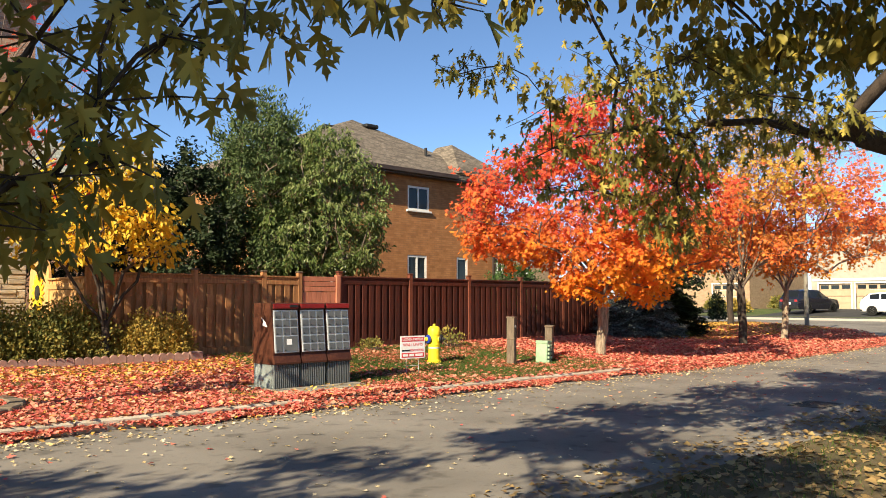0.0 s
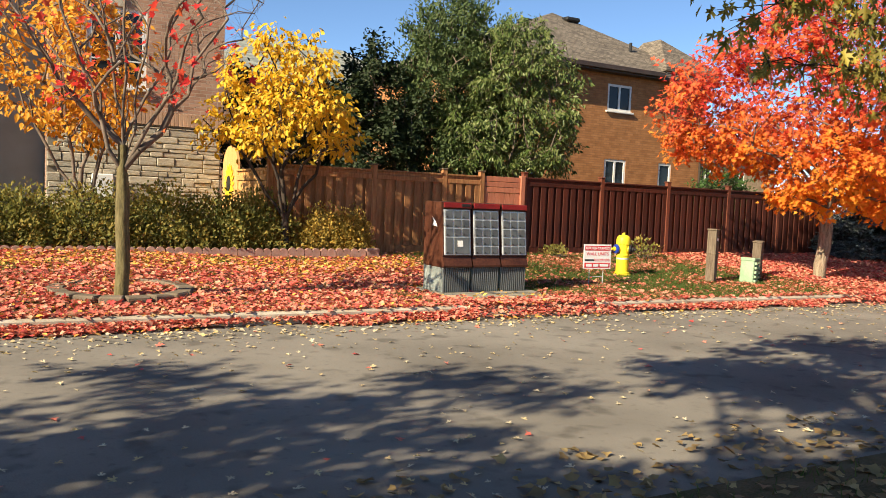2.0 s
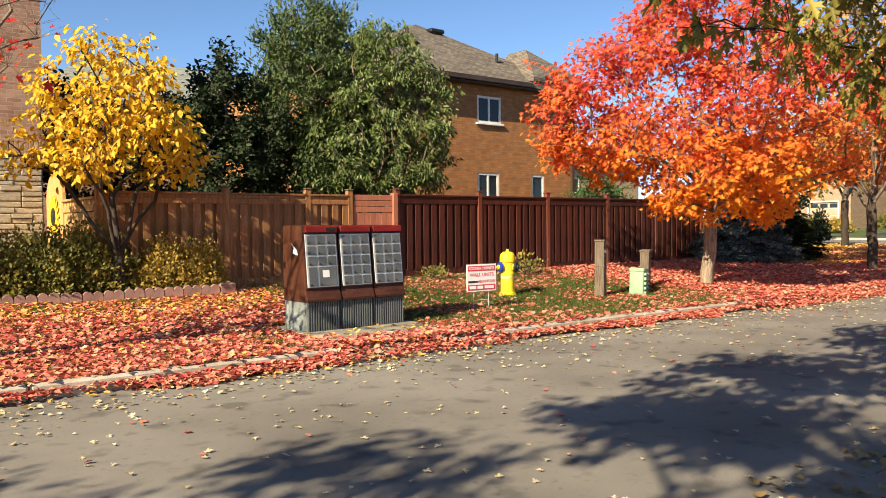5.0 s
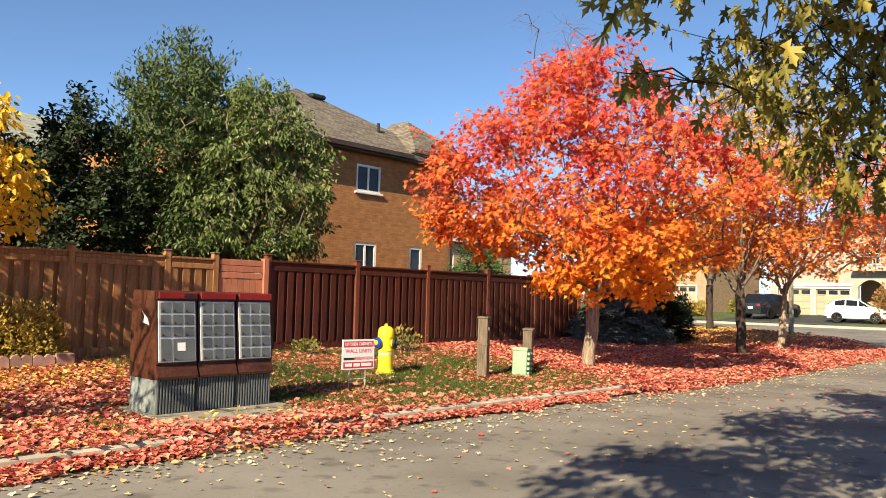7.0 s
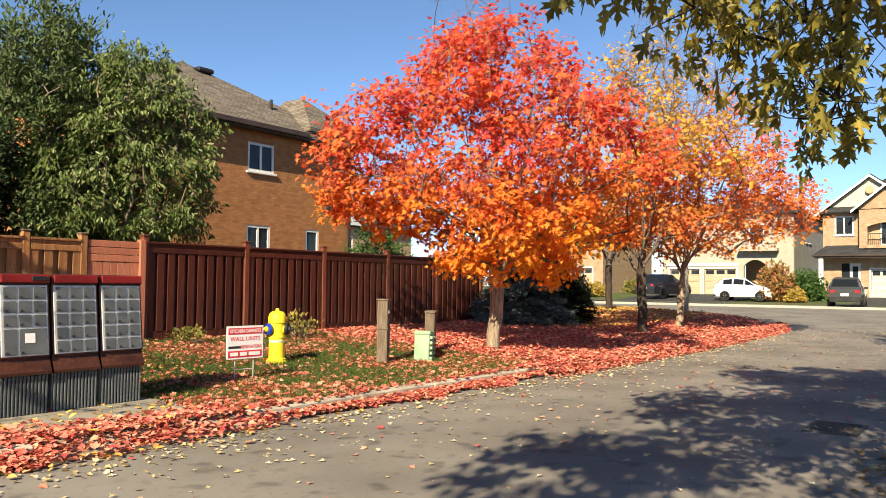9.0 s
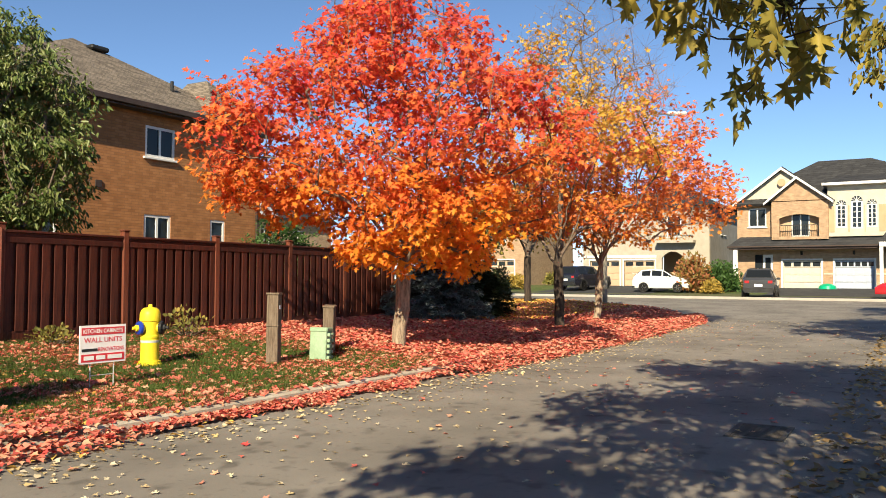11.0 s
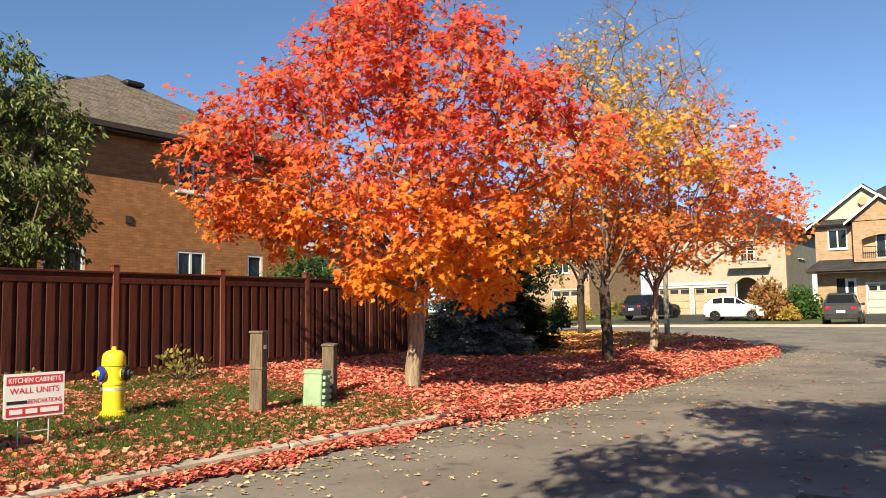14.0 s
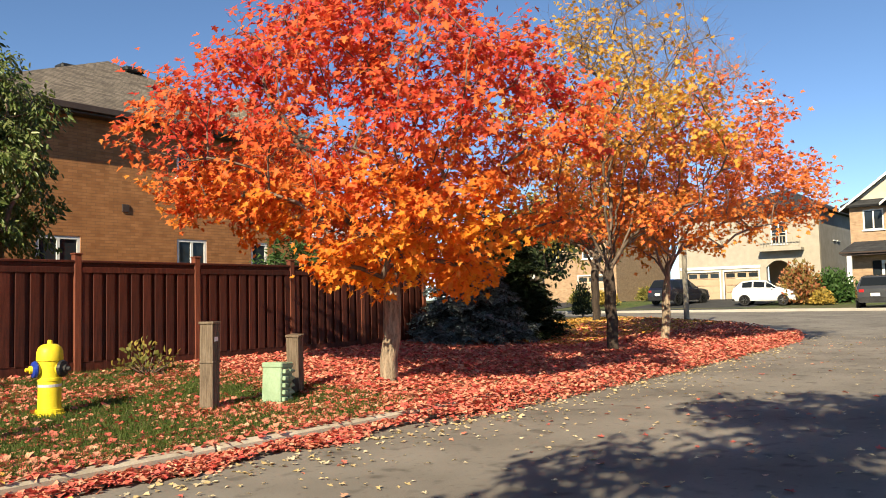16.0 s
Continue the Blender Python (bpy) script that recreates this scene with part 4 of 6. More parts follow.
# brick house beyond the maple
nh = thing("gabled_brick_house", (54, 51.5, 0.6), "distant brick house with a grey roof beyond the maples", "house")
bm = wall_with_holes(bmesh.new(), -7, 6, 0, 5.6, [(-5.5, -4.3, 3.4, 4.7), (-3, -1.8, 3.4, 4.7), (-5.5, -4.3, 0.8, 2.2), (-3, -1.8, 0.8, 2.2), (1, 2.2, 3.4, 4.7)], 0.3, FRONT(0, -4))
box(bm, -7, -3.7, 0, -6.7, 4, 5.6)
box(bm, 5.7, -3.7, 0, 6, 4, 5.6)
part("wall", bm, TAN_BRICK, nh)
for h in [(-5.5, -4.3, 3.4, 4.7), (-3, -1.8, 3.4, 4.7), (-5.5, -4.3, 0.8, 2.2), (-3, -1.8, 0.8, 2.2), (1, 2.2, 3.4, 4.7)]:
    window(nh, *h, FRONT(0, -4))
part("roof", hip_roof(bmesh.new(), -7.4, 6.4, -4.4, 4.4, 5.65, ((-3.4, 0, 8.2), (2.4, 0, 8.2))), DARK_SHINGLE, nh)
bm = bmesh.new()
slab(bm, [(-6.4, -4.45, 5.6), (-1.2, -4.45, 5.6), (-3.8, -4.45, 7.4)], 0.2)
part("gable", bm, WHITE, nh)

# ---- the pair house at the end of the street ----
FX, KF = 62.0, (62.0 - 4.46) / (58.0 - 4.46)
fy = lambda y: 2.76 + (y - 2.76) * KF
fz = lambda z: 1.347 + (z - 1.347) * KF
ph = thing("semi_detached_house", (FX, fy(8), 0.8), "tan brick semi-detached house with dark roof and two garages", "house")
OFF3 = pose(-FX, -fy(8), -0.8)
S3 = OFF3 @ SIDE(FX, 0)


def u_of(y):
    return -fy(y)


def hole(y0, y1, z0, z1):
    return (u_of(max(y0, y1)), u_of(min(y0, y1)), fz(z0), fz(z1))


G1, G2 = hole(10.1, 7.91, 0.8, 2.64), hole(7.16, 5.03, 0.8, 2.64)
DOOR, WL, WR = hole(11.75, 10.67, 0.8, 3.0), hole(12.11, 11.04, 4.76, 5.95), hole(3.9, 2.96, 4.76, 5.79)
bm = wall_with_holes(bmesh.new(), u_of(12.8), u_of(-1.5), 0.6, fz(6.2), [G1, G2, DOOR, WL, WR], 0.35, S3)
b2 = [(FX + 0.35, fy(12.45), 0.6, FX + 10, fy(12.8), fz(6.2)), (FX + 0.35, fy(-1.5), 0.6, FX + 10, fy(-1.15), fz(6.2)), (FX + 9.7, fy(-1.1), 0.6, FX + 10, fy(12.4), fz(6.2))]
part("wall", bm, TAN_BRICK, ph)
for a in b2:
    part("side_wall", box(bmesh.new(), *a, m=OFF3), TAN_BRICK, ph)
window(ph, *WL, S3, 2)
window(ph, *WR, S3, 4, 3)


def garage_door(parent, h, m, paint, lights):
    bm = bmesh.new()
    for r in range(4):
        za, zb = h[2] + (h[3] - h[2]) * r / 4, h[2] + (h[3] - h[2]) * (r + 1) / 4
        box(bm, h[0], 0.12, za + 0.008, h[1], 0.17, zb - 0.008, 0.006)
        for c in range(4):
            ua, ub = h[0] + (h[1] - h[0]) * c / 4, h[0] + (h[1] - h[0]) * (c + 1) / 4
            if not (r == 3 and lights):
                box(bm, ua + 0.07, 0.105, za + 0.07, ub - 0.07, 0.13, zb - 0.07, 0.01)
    bmesh.ops.transform(bm, matrix=m, verts=bm.verts[:])
    d = part("garage_door", bm, paint, parent, "sectional garage door with top lights")
    if lights:
        za = h[2] + (h[3] - h[2]) * 0.79
        for c in range(lights):
            ua, ub = h[0] + (h[1] - h[0]) * (c + 0.12) / lights, h[0] + (h[1] - h[0]) * (c + 0.88) / lights
            bm = bmesh.new()
            box(bm, ua, 0.108, za, ub, 0.118, h[3] - 0.12)
            bmesh.ops.transform(bm, matrix=m, verts=bm.verts[:])
            part("pane", bm, GLASS, d)
    bm = boxes((h[0] - 0.1, -0.03, h[2], h[0], 0.12, h[3] + 0.1), (h[1], -0.03, h[2], h[1] + 0.1, 0.12, h[3] + 0.1), (h[0], -0.03, h[3], h[1], 0.12, h[3] + 0.1))
    bmesh.ops.transform(bm, matrix=m, verts=bm.verts[:])
    part("door_frame", bm, WHITE, d)
    return d


garage_door(ph, G1, S3, GARAGE_CREAM, 4)
garage_door(ph, G2, S3, GARAGE_BLUE, 6)
bm = boxes((DOOR[0] + 0.5, 0.1, DOOR[2], DOOR[1], 0.16, DOOR[3]))
bmesh.ops.transform(bm, matrix=S3, verts=bm.verts[:])
d = part("front_door", bm, WHITE, ph)
bm = boxes((DOOR[0] + 0.66, 0.085, DOOR[2] + 1.0, DOOR[1] - 0.16, 0.1, DOOR[3] - 0.2))
bmesh.ops.transform(bm, matrix=S3, verts=bm.verts[:])
part("pane", bm, GLASS, d)
bm = boxes((DOOR[0], 0.1, DOOR[2], DOOR[0] + 0.45, 0.16, DOOR[3]))
bmesh.ops.transform(bm, matrix=S3, verts=bm.verts[:])
part("side_light", bm, GLASS, ph)


def p3(x, y, z):
    return OFF3 @ Vector((FX + x, fy(y), fz(z)))


def roof_piece(name, pts, material, parent, thick=0.14):
    bm = bmesh.new()
    slab(bm, [p3(*q) for q in pts], thick)
    return part(name, bm, material, parent)


# lower roof over the garages and porch
lower = roof_piece("lower_roof", [(-1.3, 13.2, 3.5), (-1.3, 3.0, 3.5), (0.05, 3.0, 4.15), (0.05, 12.6, 4.15)], DARK_SHINGLE, ph)
part("gutter", box(bmesh.new(), FX - 1.40, fy(3.0), fz(3.42), FX - 1.30, fy(13.2), fz(3.5), m=OFF3), FASCIA, ph)
part("soffit", box(bmesh.new(), FX - 1.25, fy(3.05), fz(3.3), FX - 0.01, fy(13.1), fz(3.37), m=OFF3), FASCIA, ph)
part("porch_post", box(bmesh.new(), FX - 1.2, fy(12.85), 0.85, FX - 1.0, fy(12.6), fz(3.3), m=OFF3), WHITE, ph)
roof_piece("porch_roof", [(-2.0, 4.7, 3.65), (-2.0, -0.5, 3.65), (0.02, -0.5, 4.6), (0.02, 4.2, 4.6)], DARK_SHINGLE, ph)
part("porch_beam", box(bmesh.new(), FX - 2.05, fy(-0.5), fz(3.35), FX - 1.75, fy(4.7), fz(3.62), m=OFF3), WHITE, ph)
for yy in (4.5, 1.9, -0.3):
    part("porch_post", box(bmesh.new(), FX - 2.0, fy(yy), 0.85, FX - 1.8, fy(yy) + 0.2, fz(3.35), m=OFF3), WHITE, ph)
# balcony box with its arched opening
OB = OFF3 @ SIDE(FX - 0.7, 0)
bm = wall_with_holes(bmesh.new(), u_of(10.64), u_of(7.42), fz(3.9), fz(6.25), [hole(10.19, 7.94, 4.08, 5.45)], 0.25, OB)
part("balcony_wall", bm, TAN_BRICK, ph)
bm = bmesh.new()
ua, ub, zz = u_of(10.19), u_of(7.94), fz(5.45)
arc = [OB @ Vector((ua + (ub - ua) * k / 10, -0.004, zz - 0.26 * (abs(k - 5) / 5) ** 2)) for k in range(11)]
slab(bm, [OB @ Vector((ua, -0.004, zz + 0.02)), *arc, OB @ Vector((ub, -0.004, zz + 0.02))], 0.24)
part("arch", bm, TAN_BRICK, ph)
part("balcony_back", box(bmesh.new(), FX - 0.06, fy(7.5), fz(3.95), FX - 0.01, fy(10.6), fz(6.2), m=OFF3), ORANGE_STUCCO, ph)
window(ph, u_of(9.55), u_of(8.5), fz(4.1), fz(5.6), OFF3 @ SIDE(FX - 0.17, 0), 2, 1, False)
bm = bmesh.new()
for k in range(22):
    uu = u_of(10.15) + k * (u_of(7.98) - u_of(10.15)) / 21
    box(bm, uu - 0.012, 0.08, fz(4.1), uu + 0.012, 0.1, fz(4.75))
box(bm, u_of(10.15), 0.07, fz(4.75), u_of(7.98), 0.11, fz(4.8))
bmesh.ops.transform(bm, matrix=OB, verts=bm.verts[:])
part("balcony_rail", bm, BLACK, ph, "thin black balcony rail")


def gable(y0, y1, ye, ze, yp, zp, x, depth, face):
    """A gable front with white barge boards and its roof running back."""
    roof_piece("gable_face", [(x, y0, ze), (x, y1, ze), (x, yp, zp)], face, ph, 0.2)
    for s in (y0, y1):
        e = yp + (s - yp) * 1.1
        zz = zp + (ze - zp) * 1.1
        roof_piece("gable_roof", [(x - 0.35, e, zz), (x - 0.35, yp, zp + 0.14), (x + depth, yp, zp + 0.14), (x + depth, e, zz)], DARK_SHINGLE, ph, 0.1)
        roof_piece("barge_board", [(x - 0.37, e, zz + 0.02), (x - 0.37, yp, zp + 0.16), (x - 0.37, yp, zp + 0.0), (x - 0.37, e, zz - 0.13)], WHITE, ph, 0.04)


gable(12.99, 7.2, 0, 6.21, 10.1, 8.3, 0.0, 5, CREAM)
gable(10.88, 7.3, 0, 6.3, 9.15, 7.6, -0.72, 3, TAN_BRICK)
roof_piece("gable_skirt", [(-0.5, 12.9, 6.2), (-0.5, 10.9, 6.2), (0.02, 10.9, 6.55), (0.02, 12.6, 6.55)], DARK_SHINGLE, ph)
part("round_vent", lathe(bmesh.new(), [(0.26, 0), (0.26, 0.03)], 16, OFF3 @ pose(FX - 0.22, fy(10.1), fz(7.5), 0, -90, 0)), ORANGE_STUCCO, ph)
# tower with three arched windows
OT = OFF3 @ SIDE(FX - 0.45, 0)
th = [hole(7.01, 6.46, 4.57, 5.95), hole(6.2, 5.59, 4.51, 6.15), hole(5.36, 4.83, 4.57, 5.95)]
bm = wall_with_holes(bmesh.new(), u_of(7.48), u_of(4.15), fz(4.05), fz(7.15), th, 0.4, OT)
part("tower_wall", bm, CREAM, ph)
band = wall_with_holes(bmesh.new(), u_of(7.47), u_of(4.16), fz(4.45), fz(5.75), [(h[0] - 0.1, h[1] + 0.1, fz(4.3), fz(5.9)) for h in th], 0.03, OFF3 @ SIDE(FX - 0.475, 0))
part("tower_band", band, ORANGE_STUCCO, ph)
for h in th:
    w = window(ph, *h, OT, 2, 5, False)
    bm = bmesh.new()
    cx, r = (h[0] + h[1]) / 2, (h[1] - h[0]) / 2
    slab(bm, [OT @ Vector((cx + r * math.cos(a), -0.01, h[3] + r * math.sin(a))) for a in [math.pi * k / 10 for k in range(11)]], 0.03)
    part("fan_light", bm, GLASS, w)
    bm = bmesh.new()
    for k in range(5):
        a = math.pi * (k + 0.5) / 5
        tube(bm, OT @ Vector((cx, -0.02, h[3])), OT @ Vector((cx + r * math.cos(a), -0.02, h[3] + r * math.sin(a))), 0.02, 0.02, 5)
    part("fan_bars", bm, WHITE, w)
part("tower_eave", box(bmesh.new(), FX - 1.0, fy(3.95), fz(7.12), FX + 3, fy(7.75), fz(7.27), m=OFF3), WHITE, ph)
roof_piece("tower_roof", [(-1.0, 7.75, 7.29), (-1.0, 3.95, 7.29), (2.2, 4.6, 8.0), (2.2, 7.1, 8.0)], DARK_SHINGLE, ph)
# main roof
bm = hip_roof(bmesh.new(), FX - 0.4, FX + 10.4, fy(-1.9), fy(13.2), fz(6.25), ((FX + 4.2, fy(5.3), fz(9.25)), (FX + 4.2, fy(8.4), fz(9.25))))
bmesh.ops.transform(bm, matrix=OFF3, verts=bm.verts[:])
part("main_roof", bm, DARK_SHINGLE, ph)
part("eave_trim", box(bmesh.new(), FX - 0.5, fy(-1.9), fz(6.1), FX - 0.38, fy(4.1), fz(6.24), m=OFF3), WHITE, ph)
for yy in (4.0, 7.5):
    part("string_course", box(bmesh.new(), FX - 0.04, fy(yy) - (1.2 if yy < 5 else 0.35), fz(1.75), FX, fy(yy) + (1.0 if yy < 5 else 0.3), fz(1.83), m=OFF3), CREAM, ph)
for yy in (9.0, 6.1):
    part("wall_lamp", box(bmesh.new(), FX - 0.16, fy(yy) - 0.07, fz(2.95), FX, fy(yy) + 0.07, fz(3.2), 0.03, m=OFF3), BLACK, ph)

# ---- cream house beside it ----
ch = thing("cream_house", (66, 22, 0.8), "cream stone house with tan garage doors, grey side", "house")
S4 = SIDE(0, 22)
bm = wall_with_holes(bmesh.new(), -4.3, 5.7, 0, 6.3, [(-3.7, -1.25, 0.05, 2.1), (-0.9, 1.55, 0.05, 2.1), (2.1, 3.8, 0.1, 2.75), (2.5, 3.6, 3.9, 5.5)], 0.35, SIDE(0, 0))
part("wall", bm, CAST_STONE, ch)
for h in ((-3.7, -1.25, 0.05, 2.1), (-0.9, 1.55, 0.05, 2.1)):
    garage_door(ch, h, SIDE(0, 0), GARAGE_TAN, 3)
window(ch, 2.5, 3.6, 3.9, 5.5, SIDE(0, 0), 2, 2)
part("porch_back", boxes((2.4, -4.4, 0, 2.5, -1.6, 3.0)), ORANGE_STUCCO, ch)
bm = bmesh.new()
slab(bm, [Vector((-0.003, -2.1 - 1.7 * k / 10, 2.77 - 0.5 * (abs(k - 5) / 5) ** 2)) for k in range(11)] + [Vector((-0.003, -3.8, 2.8)), Vector((-0.003, -2.1, 2.8))], 0.3)
part("porch_arch", bm, CAST_STONE, ch)
part("side_wall", boxes((0.36, -5.7, 0, 12, -5.4, 6.3)), GREY_SIDING, ch)
part("far_wall", boxes((0.36, 4.0, 0, 12, 4.3, 6.3)), GREY_SIDING, ch)
for xx in (4.0, 5.2):
    window(ch, xx, xx + 0.7, 4.2, 5.6, pose(0, -5.7, 0), 1, 1)
bm = bmesh.new()
for k in range(13):
    box(bm, -0.75, -4.6 + k * 0.22, 3.6, -0.72, -4.55 + k * 0.22, 4.4)
box(bm, -0.76, -4.65, 4.4, -0.7, -1.85, 4.46)
part("balcony_rail", bm, CAST_STONE, ch)
part("balcony_floor", boxes((-0.8, -4.7, 3.4, 0.0, -1.8, 3.6)), CAST_STONE, ch)
part("roof", hip_roof(bmesh.new(), -0.5, 12.4, -6.1, 4.8, 6.36, ((5, -2.4, 8.3), (7, -2.4, 8.3))), DARK_SHINGLE, ch)
part("trim", boxes((-0.06, -1.7, 2.3, 0.0, 4.2, 2.5)), WHITE, ch)

# further houses up the side street
fh = thing("brick_corner_house", (66, 36.5, 0.8), "tan brick house with white porch columns behind the trees", "house")
hs = [(-4, -2.8, 3.6, 5), (-1, 0.2, 3.6, 5), (2, 3.2, 3.6, 5), (-4, -2.6, 0.6, 2.4), (1.6, 4, 0.05, 2.2)]
part("wall", wall_with_holes(bmesh.new(), -6, 5, 0, 6, hs, 0.35, SIDE(0, 0)), TAN_BRICK, fh)
part("side_wall", boxes((0.36, -5, 0, 11, -4.7, 6)), TAN_BRICK, fh)
for h in hs[:4]:
    window(fh, *h, SIDE(0, 0))
garage_door(fh, hs[4], SIDE(0, 0), GARAGE_TAN, 3)
part("roof", hip_roof(bmesh.new(), -0.5, 11.5, -5.5, 6.5, 6.06, ((5.5, -1, 8.4), (5.5, 2, 8.4))), DARK_SHINGLE, fh)
for yy in (2.0, 4.2):
    part("column", lathe(bmesh.new(), [(0.18, 0), (0.15, 0.1), (0.14, 2.6), (0.2, 2.75)], 12, pose(-1.2, yy, 0)), WHITE, fh)
part("porch_roof", boxes((-1.5, 1.6, 2.75, 0, 4.6, 3.0), bevel=0.03), WHITE, fh)

# ---- cars ----


def section_car(name, at, rz, length, width, height, paint, label, hatch, rear_glass=True):
    """A car lofted from cross sections: front along +x, with glass, lamps and wheels as parts."""
    ob = thing(name, at, label, "car", "", rz)
    L, W, H = length, width, height
    if hatch == "mini":
        side = [(-0.5, 0.5, 0.54), (-0.48, 0.62, 0.68), (-0.34, 0.66, 0.95), (-0.16, 0.66, 1.0), (0.04, 0.65, 0.97), (0.22, 0.64, 0.69), (0.40, 0.57, 0.6), (0.5, 0.4, 0.43)]
    elif hatch == "suv":
        side = [(-0.5, 0.52, 0.58), (-0.48, 0.6, 0.64), (-0.40, 0.62, 0.96), (-0.2, 0.63, 1.0), (0.05, 0.62, 0.98), (0.2, 0.6, 0.66), (0.42, 0.56, 0.58), (0.5, 0.4, 0.44)]
    else:
        side = [(-0.5, 0.56, 0.6), (-0.46, 0.64, 0.68), (-0.30, 0.66, 0.93), (-0.12, 0.66, 1.0), (0.05, 0.64, 0.96), (0.22, 0.62, 0.66), (0.42, 0.54, 0.56), (0.5, 0.38, 0.42)]
    bm = bmesh.new()
    rings = []
    for f, belt, top in side:
        x = f * L
        end = 0.86 if abs(f) > 0.47 else 1.0
        w = W / 2 * end
        roof_w = w * (0.97 - 0.32 * max(0.0, top - belt) / 0.36)
        r = [(-w * 0.9, 0.16 * H), (-w, 0.28 * H), (-w, belt * H * 0.86), (-w * 0.97, belt * H), (-roof_w, top * H - 0.03), (-roof_w * 0.8, top * H), (roof_w * 0.8, top * H), (roof_w, top * H - 0.03),
             (w * 0.97, belt * H), (w, belt * H * 0.86), (w, 0.28 * H), (w * 0.9, 0.16 * H)]
        rings.append([bm.verts.new((x, y, z)) for y, z in r])
    for a, b in zip(rings, rings[1:]):
        for i in range(12):
            bm.faces.new((a[i], b[i], b[(i + 1) % 12], a[(i + 1) % 12]))
    bm.faces.new(rings[0][::-1])
    bm.faces.new(rings[-1])
    body = part("body", bm, paint, ob, smooth=True)
    # glass: side panes, windscreen and rear screen lie just proud of the body
    for s in (-1, 1):
        for k in ((2, 3), (3, 4), (4, 5)):
            (fa, ba, ta), (fb, bb, tb) = side[k[0]], side[k[1]]
            pts = []
            for f, belt, top in ((fa + 0.012, ba, ta), (fb - 0.012, bb, tb)):
                w = W / 2
                rw = w * (0.97 - 0.32 * max(0.0, top - belt) / 0.36)
                q = 0.1
                lowp = (f * L, s * (w * 0.97 + (rw - w * 0.97) * q + 0.012), belt * H + (top * H - 0.03 - belt * H) * q)
                hi = (f * L, s * (w * 0.97 + (rw - w * 0.97) * 0.86 + 0.012), belt * H + (top * H - 0.03 - belt * H) * 0.86)
                pts.append((lowp, hi))
            bm = bmesh.new()
            vs = [bm.verts.new(p) for p in (pts[0][0], pts[1][0], pts[1][1], pts[0][1])]
            bm.faces.new(vs)
            r = bmesh.ops.extrude_face_region(bm, geom=bm.faces[:])
            bmesh.ops.translate(bm, verts=[v for v in r["geom"] if isinstance(v, bmesh.types.BMVert)], vec=(0, -s * 0.02, 0))
            part("side_window", bm, CAR_GLASS, ob)
    for name_, (a, b), q0, q1 in (("windscreen", (5, 4), 0.08, 0.92), ("rear_window", (1, 2), 0.1, 0.85)):
        (fa, ba, ta), (fb, bb, tb) = side[a], side[b]
        bm = bmesh.new()
        vs = []
        for q, sgn in ((q0, -1), (q0, 1), (q1, 1), (q1, -1)):
            f, top = fa + (fb - fa) * q, ta + (tb - ta) * q
            wq = W / 2 * (0.74 - 0.14 * q)
            vs.append(bm.verts.new((f * L + (0.012 if a > b else -0.012), sgn * wq, top * H + 0.012)))
        bm.faces.new(vs)
        r = bmesh.ops.extrude_face_region(bm, geom=bm.faces[:])
        bmesh.ops.translate(bm, verts=[v for v in r["geom"] if isinstance(v, bmesh.types.BMVert)], vec=(-0.02 if a > b else 0.02, 0, -0.015))
        part(name_, bm, CAR_GLASS, ob)
    for s in (-1, 1):
        part("tail_lamp", boxes((-L / 2 - 0.012, s * W * 0.33 - 0.12, H * 0.47, -L / 2 + 0.1, s * W * 0.33 + 0.12, H * 0.57), bevel=0.02), TAIL_RED, ob, "red tail lamp")
        part("headlamp", boxes((L / 2 * 0.90, s * W * 0.34 - 0.14, H * 0.38, L / 2 * 0.985, s * W * 0.34 + 0.12, H * 0.46), bevel=0.02), ALLOY, ob)
        part("mirror", boxes((L * 0.13, s * (W / 2 + 0.02) - 0.08, H * 0.6, L * 0.16, s * (W / 2 + 0.02) + 0.08, H * 0.68), bevel=0.02), paint, ob)
    part("bumper", boxes((-L / 2 - 0.02, -W * 0.42, H * 0.17, -L / 2 + 0.16, W * 0.42, H * 0.33), bevel=0.03), BLACK, ob)
    part("licence_plate", boxes((-L / 2 - 0.03, -0.2, H * 0.36, -L / 2 - 0.015, 0.2, H * 0.45)), WHITE, ob)
    R = 0.195 * H if hatch == "mini" else 0.205 * H
    tyre = mesh_of("tyre", lathe(bmesh.new(), [(R * 0.62, -0.1), (R * 0.94, -0.1), (R, -0.07), (R, 0.07), (R * 0.94, 0.1), (R * 0.62, 0.1)], 24, pose(0, 0, 0, 90, 0, 0)), RUBBER)
    rb = lathe(bmesh.new(), [(R * 0.62, -0.085), (R * 0.62, 0.085)], 20, pose(0, 0, 0, 90, 0, 0))
    for k in range(6):
        box(rb, R * 0.08, -0.1, -R * 0.07, R * 0.6, 0.1, R * 0.07, m=pose(0, 0, 0, 0, k * 60, 0))
    rimm = mesh_of("rim", rb, ALLOY)
    for fx in (-0.295, 0.31):
        for s in (-1, 1):
            w = part("wheel", tyre, None, ob, m=pose(fx * L, s * (W / 2 - 0.085), R))
            part("rim", rimm, None, w)
            part("wheel_arch", lathe(bmesh.new(), [(R * 1.09, -0.06), (R * 1.09, 0.06)], 22, pose(fx * L, s * (W / 2 - 0.045), R * 1.02, 90, 0, 0)), BLACK, ob)
    return ob


def car_paint(name, c, rough=0.25):
    m = mat(name, [tuple(v * 0.92 for v in c), c], 2, 20, rough, 0.0, spec=0.5)
    m.node_tree.nodes["Principled BSDF"].inputs["Coat Weight"].default_value = 0.7
    return m


